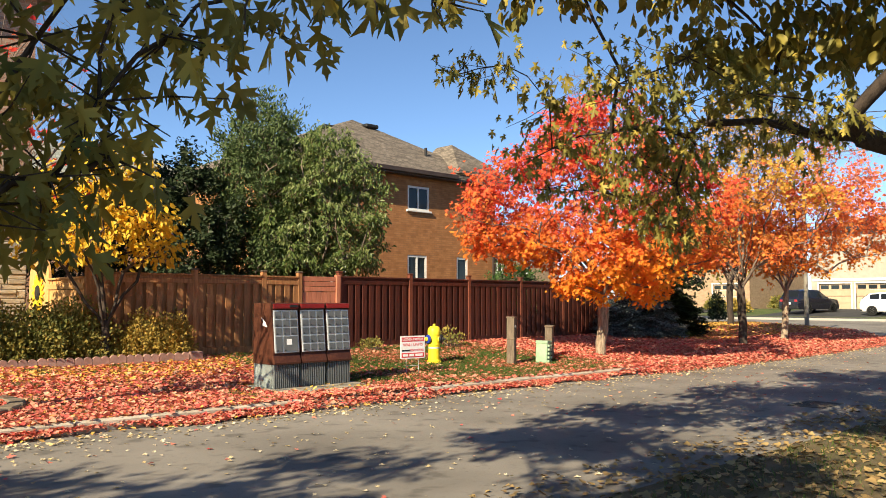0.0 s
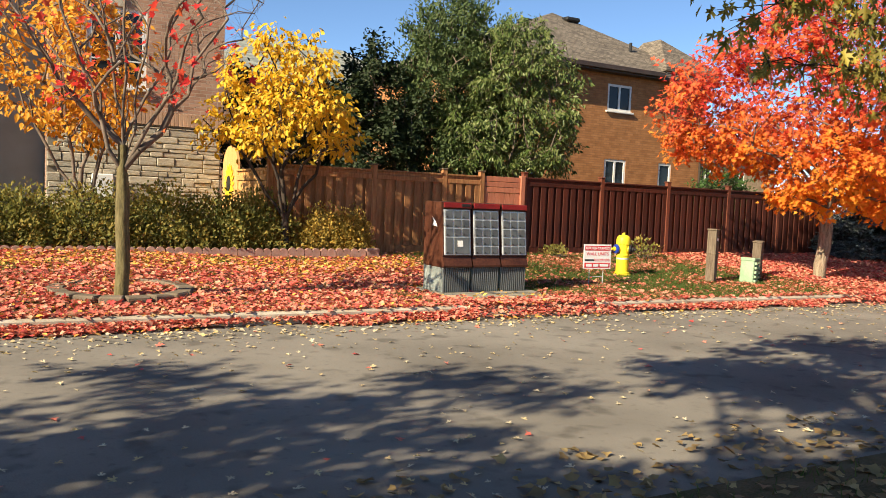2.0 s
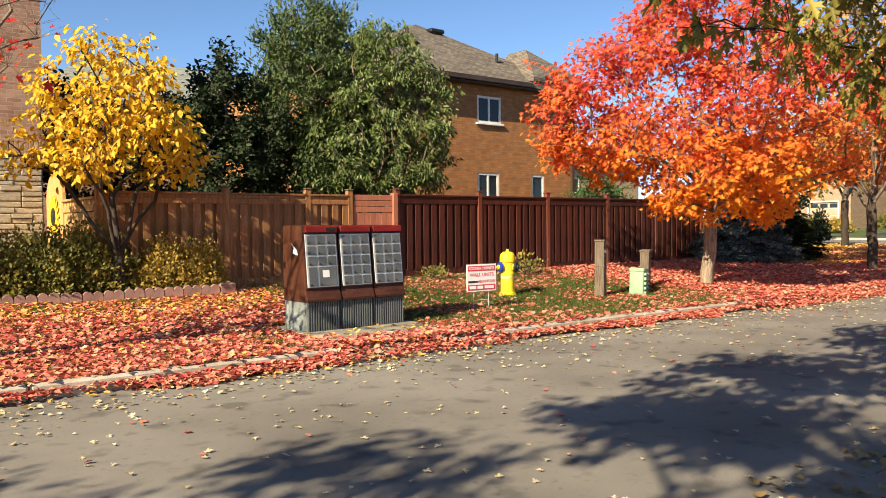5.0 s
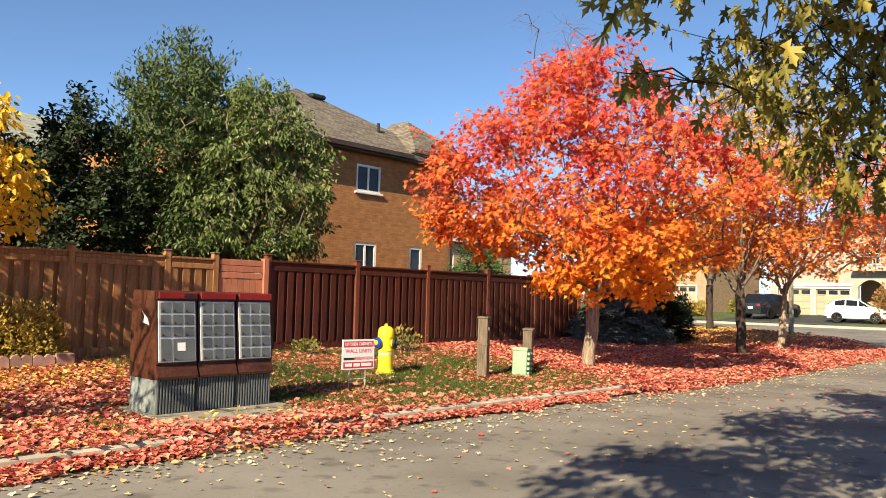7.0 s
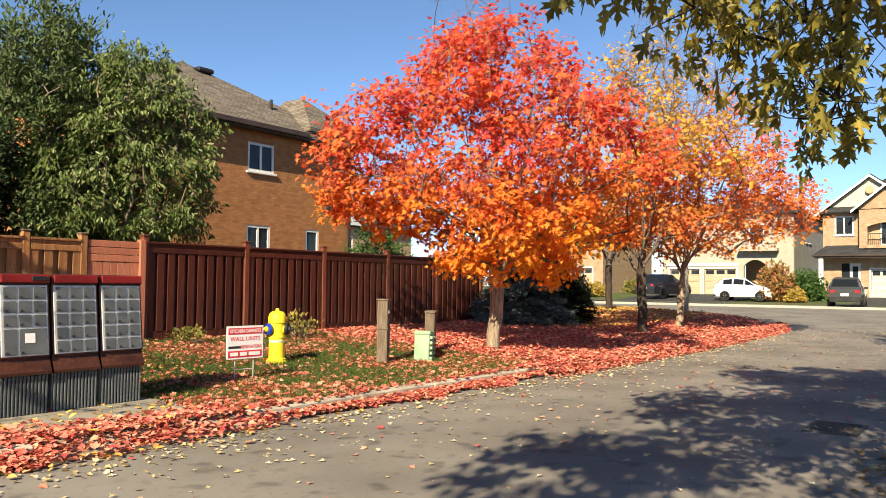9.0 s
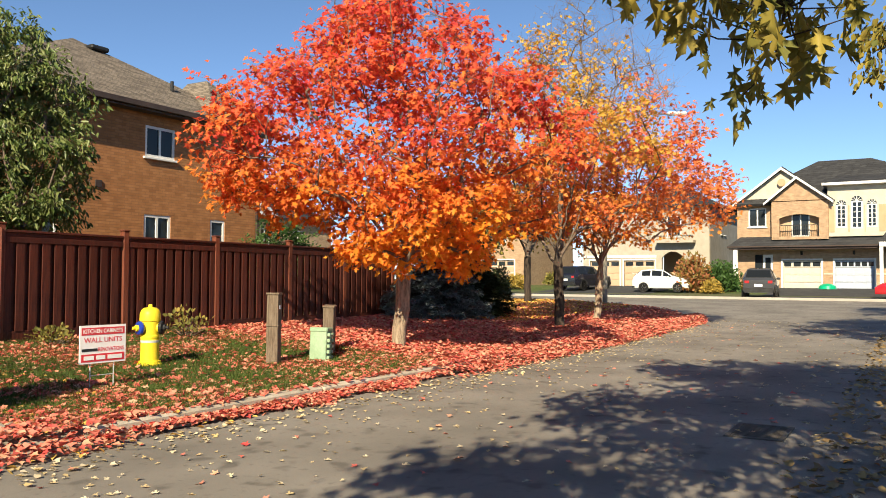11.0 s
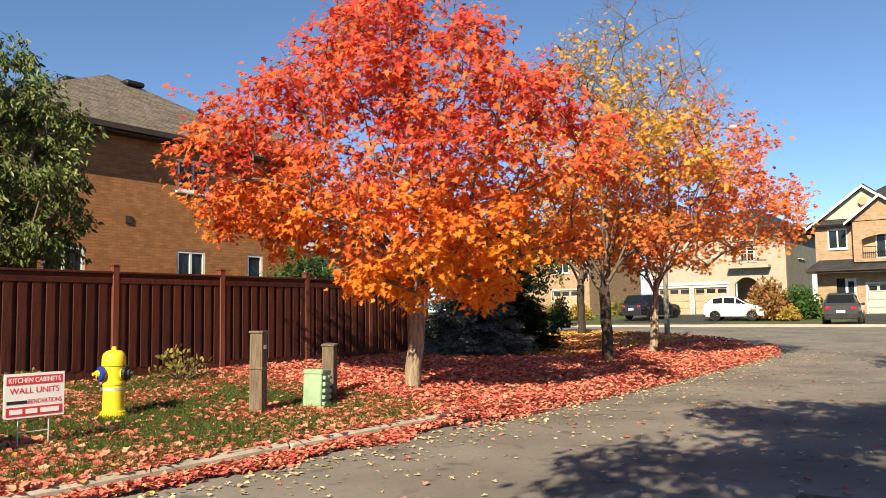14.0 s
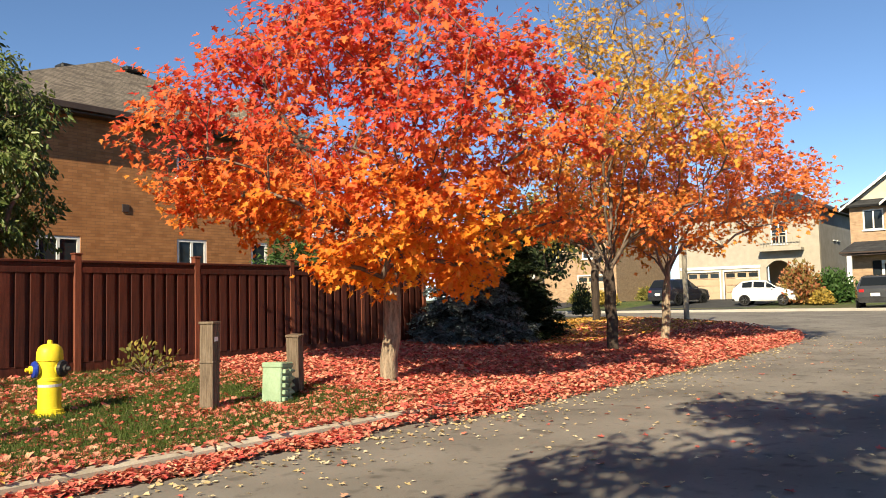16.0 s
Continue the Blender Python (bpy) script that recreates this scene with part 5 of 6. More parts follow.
TAIL_RED = car_paint("tail_lamp_red", (0.4, 0.01, 0.012))
section_car("small_white_car", (56.6, 17.3, rise(56.6) + 0.12), -84, 3.57, 1.63, 1.49, car_paint("white_car_paint", (0.78, 0.77, 0.74)), "small white hatchback parked at the kerb", "mini")
section_car("dark_suv", (58.0, 23.2, rise(58) + 0.12), -14, 4.5, 1.82, 1.66, car_paint("dark_blue_car_paint", (0.012, 0.012, 0.02)), "dark blue crossover parked on a driveway", "suv")
section_car("grey_hatchback", (51.7, 10.4, rise(51) + 0.12), 6, 4.4, 1.78, 1.6, car_paint("dark_grey_car_paint", (0.045, 0.046, 0.05)), "dark grey hatchback parked at the kerb", "suv")
section_car("red_sedan", (52.6, 2.5, rise(52.6) + 0.115), 93, 4.6, 1.78, 1.45, car_paint("red_car_paint", (0.42, 0.012, 0.02)), "shiny red saloon parked beyond the kerb", "sedan")

# ---- trees ----
rng = np.random.default_rng(11)

# the red maple by the kerb
g = profile_goals(rng, 270, (15.05, 10.4), [(1.75, 0.9), (2.2, 2.0), (2.7, 2.6), (3.6, 2.95), (4.6, 2.65), (5.3, 1.9), (5.9, 1.15), (6.3, 0.45)], 0.42, 0.33, (1.0, 1.03))
g = [p for p in g if not (p[2] < 2.35 and math.hypot(p[0] - 15.05, p[1] - 10.3) < 0.55)]
g += [A3(15.1 + r_ * math.cos(a), 10.3 + r_ * math.sin(a), 1.62 + 0.35 * rng.random()) for a, r_ in [(k * 0.42, 0.7 + 1.0 * rng.random()) for k in range(15)]]
# the long bough towards the house
for k in range(26):
    out, across = 1.8 + 1.35 * rng.random(), 0.55 * rng.normal()
    g.append(A3(15.07 - 0.54 * out + 0.84 * across, 10.32 + 0.84 * out + 0.54 * across, 2.75 + 0.95 * rng.random()))
g = [p for p in g if not (p[2] < 2.5 and 0.85 < 0.84 * (p[1] - 10.32) - 0.54 * (p[0] - 15.07))]
lv = [int(rng.choice([25, 55, 85, 115])) if p[2] > 3.0 else int(rng.choice([85, 120, 150])) for p in g]
bare = [A3(14.85 + 0.5 * rng.normal(), 10.65 + 0.5 * rng.normal(), 6.2 + 0.7 * rng.random()) for k in range(16)]
tree("red_maple", (15.07, 10.32, lawn_z(15, 10.3)), 1.78, 0.122, g + bare, lv + [0] * len(bare), 0.1, MAPLE, RED_LEAF, BARK, "maple in full red and orange autumn colour with grey trunk", "tree", 21, 0.40, 0.7, 0.55, (0.08, -0.05), 7, TWIG,
     kink=0.12, power=0.56, tip=0.003, facing=1.0, leaders=crown_leaders(rng, 9, (15.05, 10.4), 2.1, 5.9), loose=0.22)

# two thinner maples behind it
g = profile_goals(rng, 120, (21.7, 10.0), [(2.5, 1.2), (3.4, 2.2), (4.6, 2.4), (5.8, 1.9), (6.9, 1.1), (7.3, 0.5)], 0.35, 0.36)
bare = profile_goals(rng, 80, (21.7, 9.6), [(5.4, 1.9), (6.4, 1.8), (7.4, 1.2), (8.0, 0.5)], 0.3, 0.24)
lv = [62 if p[2] < 5.6 else 34 for p in g]
tree("thin_maple", (21.6, 10.1, lawn_z(21.6, 10.1)), 1.75, 0.115, g + bare, lv + [0] * len(bare), 0.108, MAPLE, YELLOW_RUST_LEAF, DARK_BARK, "half-bare maple, yellow above and rusty red below", "tree", 22, 0.46, 0.85, 0.4, (0.05, 0.05), 9, TWIG,
     power=0.6, tip=0.003, leaders=crown_leaders(rng, 9, (21.7, 10.0), 1.7, 7.2), twig_lift=0.5)
g = profile_goals(rng, 125, (24.9, 9.6), [(2.3, 1.4), (3.0, 2.3), (3.8, 2.75), (4.8, 2.4), (5.8, 1.8), (6.6, 0.9)], 0.42, 0.36)
bare = profile_goals(rng, 80, (24.8, 9.8), [(5.4, 1.9), (6.4, 1.8), (7.4, 1.2), (8.0, 0.5)], 0.3, 0.24)
lv = [105 if p[2] < 5.2 else 36 for p in g]
tree("pale_maple", (24.58, 10.25, lawn_z(24.6, 10.2)), 1.75, 0.095, g + bare, lv + [0] * len(bare), 0.108, MAPLE, RUST_LEAF, BARK, "slender maple with coral red leaves and pale bark", "tree", 23, 0.46, 0.8, 0.4, (0.1, -0.1), 10, PALE_TWIG,
     power=0.6, tip=0.003, leaders=crown_leaders(rng, 9, (24.8, 9.8), 1.9, 7.0), twig_lift=0.4)

# olive street tree up the side street
g = ellipsoid_goals(rng, 55, (29.6, 15.0, 3.9), (2.3, 2.5, 1.5), 0.4, -0.8, 0.4)
tree("olive_tree", (29.8, 14.7, lawn_z(29.8, 14.7)), 1.6, 0.12, g, 60, 0.13, OVAL, SILVER_LEAF, DARK_BARK, "street tree with olive and yellow leaves in the shade", "tree", 25, 0.5, 0.8, 0.3, (0, 0), 6, TWIG)

# sparse maple by the near hedge, with its stone ring
lead = [A3(0.35, 10.05, 3.75), A3(0.75, 9.5, 4.5), A3(1.3, 10.2, 5.0), A3(2.05, 9.6, 5.0), A3(2.5, 10.1, 4.5), A3(2.9, 9.7, 3.85), A3(1.6, 9.3, 4.3), A3(2.4, 9.3, 3.7), A3(0.9, 10.5, 4.0)]
g = profile_goals(rng, 150, (1.7, 9.85), [(2.35, 0.5), (2.8, 1.0), (3.5, 1.6), (4.4, 1.6), (5.2, 0.9)], 0.4, 0.2)
g += [A3(1.05, 9.95, 2.45), A3(1.25, 9.8, 2.5), A3(1.15, 9.95, 2.65), A3(2.2, 9.8, 2.55), A3(2.3, 9.75, 2.4)]
lv = [int(rng.choice([0, 0, 2, 4, 8])) if p[2] < 4.0 else int(rng.choice([0, 0, 0, 2])) for p in g[:-5]] + [16, 14, 12, 7, 6]
tree("sparse_maple", (1.68, 9.86, lawn_z(1.68, 9.86)), 1.78, 0.078, g, lv, 0.10, MAPLE, SPARSE_RED_LEAF, MOSSY_BARK, "young maple nearly bare, with a few red leaves", "tree", 26, 0.26, 0.9, 0.4, (-0.03, 0), 7, TWIG, power=0.55, tip=0.0022,
     twig_len=1.2, kink=0.06, leaders=lead, twig_lift=0.5)
ring = thing("tree_ring", (1.74, 10.3, lawn_z(1.74, 10.3) - 0.02), "low ring of concrete blocks round a young maple", "edging")
for i in range(17):
    a = 2 * math.pi * i / 17
    part("block", boxes((-0.13, -0.1, -0.06, 0.13, 0.1, 0.07), bevel=0.015), RING_STONE, ring, m=pose(0.74 * math.cos(a), 0.74 * math.sin(a), 0.03 * math.sin(a), 0, random.uniform(-3, 3), math.degrees(a) + 90))

# yellow trees by the hedge
lead = [A3(4.0, 14.2, 2.9), A3(4.5, 13.6, 3.3), A3(4.9, 14.2, 3.7), A3(5.4, 13.7, 3.4), A3(5.9, 14.0, 2.9)]
g = profile_goals(rng, 80, (4.92, 14.0), [(2.3, 1.15), (2.65, 1.4), (3.1, 1.2), (3.6, 0.95), (4.1, 0.7), (4.4, 0.2)], 0.45, 0.27, (1.0, 0.85))
tree("yellow_tree", (4.98, 13.95, 0.43), 0.6, 0.07, g, 52, 0.115, OVAL, YELLOW_LEAF, DARK_BARK, "small spreading tree with bright yellow leaves", "tree", 27, 0.33, 0.75, 0.9, (0, 0), 6, DARK_BARK, leaders=lead, tip=0.003)
lead = [A3(0.7, 14.3, 3.0), A3(1.2, 13.9, 3.6), A3(1.7, 14.4, 3.9), A3(2.1, 14.0, 3.3)]
g = profile_goals(rng, 70, (1.35, 14.2), [(2.3, 0.8), (2.8, 1.25), (3.6, 1.3), (4.3, 0.8), (4.7, 0.3)], 0.45, 0.28, (1.0, 0.8))
tree("amber_tree", (1.65, 14.2, 0.43), 0.75, 0.06, g, 44, 0.115, OVAL, AMBER_LEAF, DARK_BARK, "small tree with amber and yellow leaves by the stone wall", "tree", 28, 0.34, 0.75, 0.8, (0, 0), 5, TWIG, leaders=lead, tip=0.003)

# green trees behind the fence
g = profile_goals(rng, 150, (11.7, 16.7), [(2.2, 0.9), (2.7, 1.5), (3.4, 1.65), (4.5, 1.45), (5.3, 1.0), (5.9, 0.4)], 0.5, 0.34)
tree("green_pear_tree", (11.6, 16.9, 0.42), 1.2, 0.13, g, 165, 0.118, LANCE, PEAR_LEAF, BARK, "leafy green tree with drooping glossy leaves behind the fence", "tree", 29, 0.42, 0.8, 1.0, (0, 0), 6, TWIG, leaders=crown_leaders(rng, 7, (11.7, 16.7), 1.1, 5.6), loose=0.16)
g = profile_goals(rng, 150, (10.6, 17.9), [(1.6, 0.9), (2.6, 1.3), (4.0, 1.35), (5.4, 1.1), (6.2, 0.7), (6.7, 0.25)], 0.5, 0.34)
tree("upright_green_tree", (10.1, 18.1, 0.42), 1.2, 0.11, g, 210, 0.12, LANCE, BLUISH_LEAF, BARK, "upright dark green tree behind the fence", "tree", 30, 0.44, 1.0, -0.4, (0.3, 0), 7, TWIG, leaders=crown_leaders(rng, 7, (10.6, 17.9), 0.9, 6.4), twig_lift=0.5)
g = profile_goals(rng, 120, (8.65, 18.6), [(0.9, 1.3), (2.5, 1.5), (3.8, 1.35), (4.6, 0.95), (5.0, 0.3)], 0.55, 0.36)
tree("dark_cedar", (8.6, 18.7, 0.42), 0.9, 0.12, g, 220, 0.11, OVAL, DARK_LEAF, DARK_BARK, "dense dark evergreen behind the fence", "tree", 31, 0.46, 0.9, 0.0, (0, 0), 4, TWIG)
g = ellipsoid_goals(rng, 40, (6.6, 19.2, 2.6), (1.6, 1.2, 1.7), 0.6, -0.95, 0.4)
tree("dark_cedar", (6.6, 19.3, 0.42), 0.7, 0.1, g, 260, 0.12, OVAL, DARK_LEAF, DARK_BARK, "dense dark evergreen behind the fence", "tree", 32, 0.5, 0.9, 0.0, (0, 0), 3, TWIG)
g = ellipsoid_goals(rng, 34, (18.6, 16.2, 2.0), (0.9, 0.7, 0.75), 0.6, -0.95, 0.3)
tree("cedar_bush", (18.6, 16.2, 0.42), 0.6, 0.07, g, 110, 0.1, LANCE, CEDAR_LEAF, TWIG, "fresh green cedar showing over the fence", "shrub", 33, 0.34, 0.9, -0.2, (0, 0), 3, TWIG)


# near silver maples over the path
def silver_maple(at, crown, low, seed, leaves=190, limb=0.15, more=1.05):
    """crown: clumps of the high crown; low: (x, y, z, reach, leaves) of the boughs that hang over the path."""
    many = [int(leaves * q) for q in np.random.default_rng(seed).choice([0.7, 1.0, 1.3], len(crown))]
    low = [(x, y, z, reach, int(k * more)) for x, y, z, reach, k in low]
    return tree("silver_maple", at, 2.3, limb, list(crown) + [A3(*e[:3]) for e in low], many + [e[4] for e in low], 0.095, SILVER, SILVER_LEAF, DARK_BARK, "tall silver maple with olive and yellowing leaves", "tree", seed,
                [0.55] * len(crown) + [e[3] for e in low], 0.7, 1.5, (0.1, 0.2), 8, DARK_BARK, power=0.86, facing=0.15, tip=0.0035, loose=0.2)


rs = np.random.default_rng(41)
high = profile_goals(rs, 135, (6.2, 0.7), [(3.7, 2.2), (4.6, 3.3), (5.4, 3.5), (6.4, 2.6), (7.2, 1.0)], 0.3, 0.42, (1.15, 1.0))
low = [(4.95, 3.6, 2.5, 0.16, 14), (5.2, 3.5, 2.5, 0.22, 26), (5.5, 3.4, 2.5, 0.28, 42), (5.75, 3.3, 2.45, 0.3, 55), (5.95, 3.1, 2.3, 0.3, 55), (6.1, 3.0, 2.2, 0.28, 50), (6.25, 3.05, 2.15, 0.25, 40), (6.0, 2.95, 2.6, 0.4, 75),
       (6.3, 3.15, 2.6, 0.4, 85), (5.7, 3.1, 2.8, 0.4, 80), (6.4, 3.3, 2.95, 0.45, 95), (5.4, 2.9, 3.0, 0.4, 80), (6.6, 3.0, 3.0, 0.4, 90), (6.0, 3.5, 2.9, 0.4, 80), (5.8, 2.7, 2.95, 0.4, 75)]
low += [(4.1, 2.9, 3.0, 0.4, 70), (4.5, 3.2, 2.75, 0.35, 60), (4.9, 2.9, 2.9, 0.4, 70), (4.0, 2.2, 3.0, 0.4, 70), (3.6, 2.9, 3.2, 0.35, 50), (3.4, 3.2, 3.15, 0.25, 24), (4.4, 1.9, 3.2, 0.4, 80), (4.9, 1.7, 3.0, 0.4, 80)]
low += [(5.4, 2.3, 2.95, 0.45, 90), (4.6, 2.6, 3.3, 0.45, 90), (5.7, 1.6, 2.8, 0.45, 90), (5.6, 2.6, 3.2, 0.45, 95), (5.2, 1.1, 2.8, 0.45, 90), (6.3, 2.2, 3.1, 0.45, 90)]
silver_maple((6.7, 0.2, 0.06), high, low, 41)
rs = np.random.default_rng(42)
high = profile_goals(rs, 120, (-5.3, 1.2), [(3.7, 2.0), (4.6, 2.9), (5.4, 3.0), (6.4, 2.2), (7.2, 1.0)], 0.3, 0.42, (1.15, 1.0))
# clumps added above the view, placed by the shadow they cast on the road
high += [A3(-2.4 + 3.6 * f + 0.25 * rs.normal(), 2.75 - 0.9 * q + 0.8 * f, 4.9 + 0.3 * rs.normal()) for f in (0.0, 0.16, 0.33, 0.5, 0.66, 0.83, 1.0) for q in (0.0, 0.5, 1.0) if f > 0.1 or q == 0]
high += [A3(-2.5 + 2.2 * rs.random(), 0.2 + 0.8 * rs.random(), 5.0 + 0.4 * rs.normal()) for k in range(9)]


# unseen clumps are left out where sun patches should fall onto the road
def sunny(x, y):
    return (-5.0 < x < -1.9 and 1.0 < y < 2.8) or (-3.9 < x < -1.3 and y > 2.9)


high = [p for p in high if not sunny(p[0] + 1.545 * (p[2] - 5), p[1] + 0.414 * (p[2] - 5)) or rs.random() < 0.06]
low = [(-0.15, 1.2, 1.9, 0.28, 50), (-0.05, 1.15, 2.15, 0.3, 60), (0.08, 1.08, 2.0, 0.24, 36), (0.12, 1.1, 2.25, 0.28, 44), (0.25, 1.02, 2.2, 0.2, 24), (0.36, 0.96, 2.3, 0.18, 20), (0.5, 0.88, 2.36, 0.14, 12),
       (-0.2, 1.3, 2.35, 0.34, 60), (-0.38, 1.3, 2.05, 0.34, 60), (-0.32, 1.12, 1.78, 0.26, 44), (-0.16, 1.12, 1.72, 0.22, 34), (-0.02, 1.1, 1.8, 0.2, 28)]
low += [(0.1, 1.06, 1.86, 0.16, 16), (-0.25, 1.2, 2.15, 0.3, 60), (0.23, 0.58, 2.22, 0.14, 14), (0.36, 0.49, 2.22, 0.14, 14), (0.44, 0.44, 2.2, 0.12, 10), (0.1, 0.75, 2.32, 0.2, 24), (0.56, 0.36, 2.2, 0.12, 10), (-1.0, 1.3, 2.8, 0.4, 80), (-1.8, 1.2, 3.2, 0.5, 100)]
silver_maple((-4.4, 0.6, 0.06), high, low, 42, more=1.0)
# two farther maples, positioned for the shadows they throw up the road
for at, axis, seed in (((18.6, -0.6, 0.06), (19.2, 0.8), 43), ((29.0, -1.2, 0.15), (28.8, 0.2), 44)):
    silver_maple(at, profile_goals(np.random.default_rng(seed), 90, axis, [(4.2, 1.6), (5.0, 2.3), (6.2, 2.3), (7.4, 1.6), (8.2, 0.6)], 0.3, 0.42), [], seed, 150)

# spruces by the corner
def spruce(at, radius, height, boughs, material, label, seed, twig=0.085):
    """A conifer of tiers: drooping boughs with side sprays of short needled twigs."""
    r = np.random.default_rng(seed)
    ob = thing("spruce", at, label, "conifer")
    part("trunk", limb_mesh("trunk", [((0, 0, -0.05), (0, 0, height), 0.1, 0.015)], DARK_BARK, 8), DARK_BARK, ob)
    pts, ways, ups, wood = [], [], [], []
    for k in range(boughs):
        z = 0.12 + (height - 0.3) * r.random() ** 1.35
        a, ln = r.random() * 6.283, radius * (1 - z / (height * 1.04)) ** 0.8 * (0.78 + 0.34 * r.random())
        d = A3(math.cos(a), math.sin(a), 0)
        bend = lambda f: A3(0, 0, z) + d * ln * f + A3(0, 0, 1) * (0.10 * f - 0.34 * f * f + 0.14 * f ** 3) * ln
        wood += [(tuple(bend(q / 3)), tuple(bend((q + 1) / 3)), 0.016 - 0.004 * q, 0.012 - 0.004 * q) for q in range(3)]
        for f in np.linspace(0.25, 1.0, max(4, int(ln * 9))):
            p = bend(f)
            for sgn in (-1, 1):
                sd = A3(-d[1], d[0], 0) * sgn * 0.8 + d * 0.7 + A3(0, 0, r.normal(-0.12, 0.12))
                l2 = 0.34 * (1.1 - 0.7 * f) * (0.7 + 0.5 * r.random()) * min(1.0, ln)
                m = 13
                q = r.random((m, 1))
                pts.append(p + sd * l2 * q)
                ways.append(sd + spread(r, m) * 0.75)
                ups.append(spread(r, m) * 0.5 + A3(0, 0, 1))
    part("bough_frame", limb_mesh("bough_frame", wood, DARK_BARK, 4), DARK_BARK, ob)
    pts, ways, ups = np.concatenate(pts), np.concatenate(ways), np.concatenate(ups)
    part("needles", leaf_mesh("needles", pts, ways, ups, twig * (0.75 + 0.7 * r.random(len(pts))), SPRIG, material), material, ob)
    return ob


spruce((21.3, 13.45, lawn_z(21.3, 13.45)), 1.6, 2.2, 240, SPRUCE_NEEDLE, "low spreading blue-grey spruce in the shade", 51)
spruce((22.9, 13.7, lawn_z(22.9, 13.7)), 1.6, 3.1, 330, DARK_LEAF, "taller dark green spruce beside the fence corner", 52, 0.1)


def shrub(name, at, size, n, leaf, shape, material, label, seed, category="shrub", stems=14, upright=0.6):
    """A bush of stems and leaves that fills a rounded mound."""
    r = np.random.default_rng(seed)
    ob = thing(name, at, label, category)
    d = spread(r, n)
    d[:, 2] = np.abs(d[:, 2])
    p = d * (r.random((n, 1)) ** 0.35) * np.array(size) * (1 + 0.14 * np.sin(d[:, :1] * 9 + d[:, 1:2] * 7))
    p[:, 2] += 0.06
    w = spread(r, n) + d * 0.7 + np.array([0, 0, upright])
    part("leaves", leaf_mesh("leaves", p, w, spread(r, n) * 0.8 + np.array([-0.4, -0.3, 0.7]), leaf * (0.6 + 0.7 * r.random(n)), shape, material), material, ob)
    e = []
    for k in range(stems):
        q = spread(r, 1)[0] * np.array(size) * 0.8
        q[2] = abs(q[2])
        e.append(((0, 0, -0.05), tuple(q), 0.012, 0.004))
    part("stems", limb_mesh("stems", e, TWIG, 4), TWIG, ob)
    return ob


for i, x in enumerate([-3.0, -1.7, -0.5, 0.7, 1.8, 2.9, 3.9, 4.6]):
    shrub("hedge_shrub", (x, 14.2 + 0.1 * (i % 2), 0.43), (0.85, 0.6, 1.0 + 0.06 * ((i * 7) % 3 - 1)), 5600, 0.062, OVAL, HEDGE_LEAF, "clipped dull green hedge shrub with yellowing tips", 60 + i, "hedge", 24)
shrub("golden_shrub", (5.75, 14.0, 0.43), (0.5, 0.3, 0.82), 2600, 0.055, OVAL, GOLD_HEDGE_LEAF, "golden yellow shrub before the brown fence", 75, "shrub", 20)
shrub("golden_shrub", (6.3, 13.95, 0.43), (0.42, 0.3, 0.78), 2200, 0.055, OVAL, GOLD_HEDGE_LEAF, "golden yellow shrub before the brown fence", 76, "shrub", 20)
shrub("rose_bush", (13.3, 13.55, 0.38), (0.5, 0.4, 0.42), 130, 0.085, OVAL, HEDGE_LEAF, "straggly low bush with a red leaf at the fence foot", 77, "shrub", 26)
shrub("rose_bush", (10.9, 13.7, 0.38), (0.35, 0.3, 0.22), 160, 0.07, OVAL, HEDGE_LEAF, "straggly low weeds at the fence foot", 78, "shrub", 16)
shrub("red_shrub", (57.0, 15.4, rise(57) + 0.1), (1.2, 1.2, 2.3), 2600, 0.2, OVAL, TURNING_LEAF, "round shrub turning from green to rusty red", 79)
shrub("green_shrub", (58.3, 13.9, rise(58) + 0.1), (1.2, 1.3, 1.75), 2600, 0.2, OVAL, CEDAR_LEAF, "round green shrub beside the porch", 80)
shrub("yellow_shrub", (56.0, 14.0, rise(56) + 0.1), (0.6, 0.6, 0.75), 900, 0.15, OVAL, GOLD_HEDGE_LEAF, "small yellow-green shrub on the front lawn", 81)
shrub("porch_shrub", (57.5, 1.6, rise(57) + 0.1), (1.1, 1.3, 2.6), 2200, 0.2, OVAL, BLUISH_LEAF, "tall grey-green shrub beside the porch", 82)
shrub("small_cypress", (42.5, 22.0, rise(42) + 0.1), (0.5, 0.5, 1.7), 1500, 0.14, LANCE, DARK_LEAF, "small dark upright cypress", 83)
for i, (x, y) in enumerate(((58, 28.5), (60, 31.5), (63, 27.5))):
    shrub("front_shrub", (x, y, rise(x) + 0.1), (0.9, 0.9, 1.0), 900, 0.18, OVAL, (GOLD_HEDGE_LEAF, HEDGE_LEAF, HEDGE_LEAF)[i], "low front garden shrub", 84 + i)

g = ellipsoid_goals(rng, 40, (44.5, 25.5, 4.6), (2.6, 2.6, 2.0), 0.4, -0.8, 0.5)
tree("olive_tree", (44.5, 25.5, rise(44)), 2.0, 0.16, g, 70, 0.2, OVAL, SILVER_LEAF, BARK, "street tree with olive leaves and pale trunk", "tree", 91, 0.7, 0.8, 0.3, (0, 0), 4, TWIG)
g = ellipsoid_goals(rng, 75, (36.0, 21.5, 3.7), (2.9, 2.9, 1.9), 0.4, -0.85, 0.45)
# DARK_LEAF instead of olive leaves: the shade here is put into the colour
tree("olive_tree", (36.0, 21.5, lawn_z(36, 21)), 1.6, 0.16, g, 95, 0.2, OVAL, DARK_LEAF, DARK_BARK, "olive street tree with shade put into its dark leaf colour", "tree", 92, 0.7, 0.8, 0.3, (0, 0), 4, TWIG)

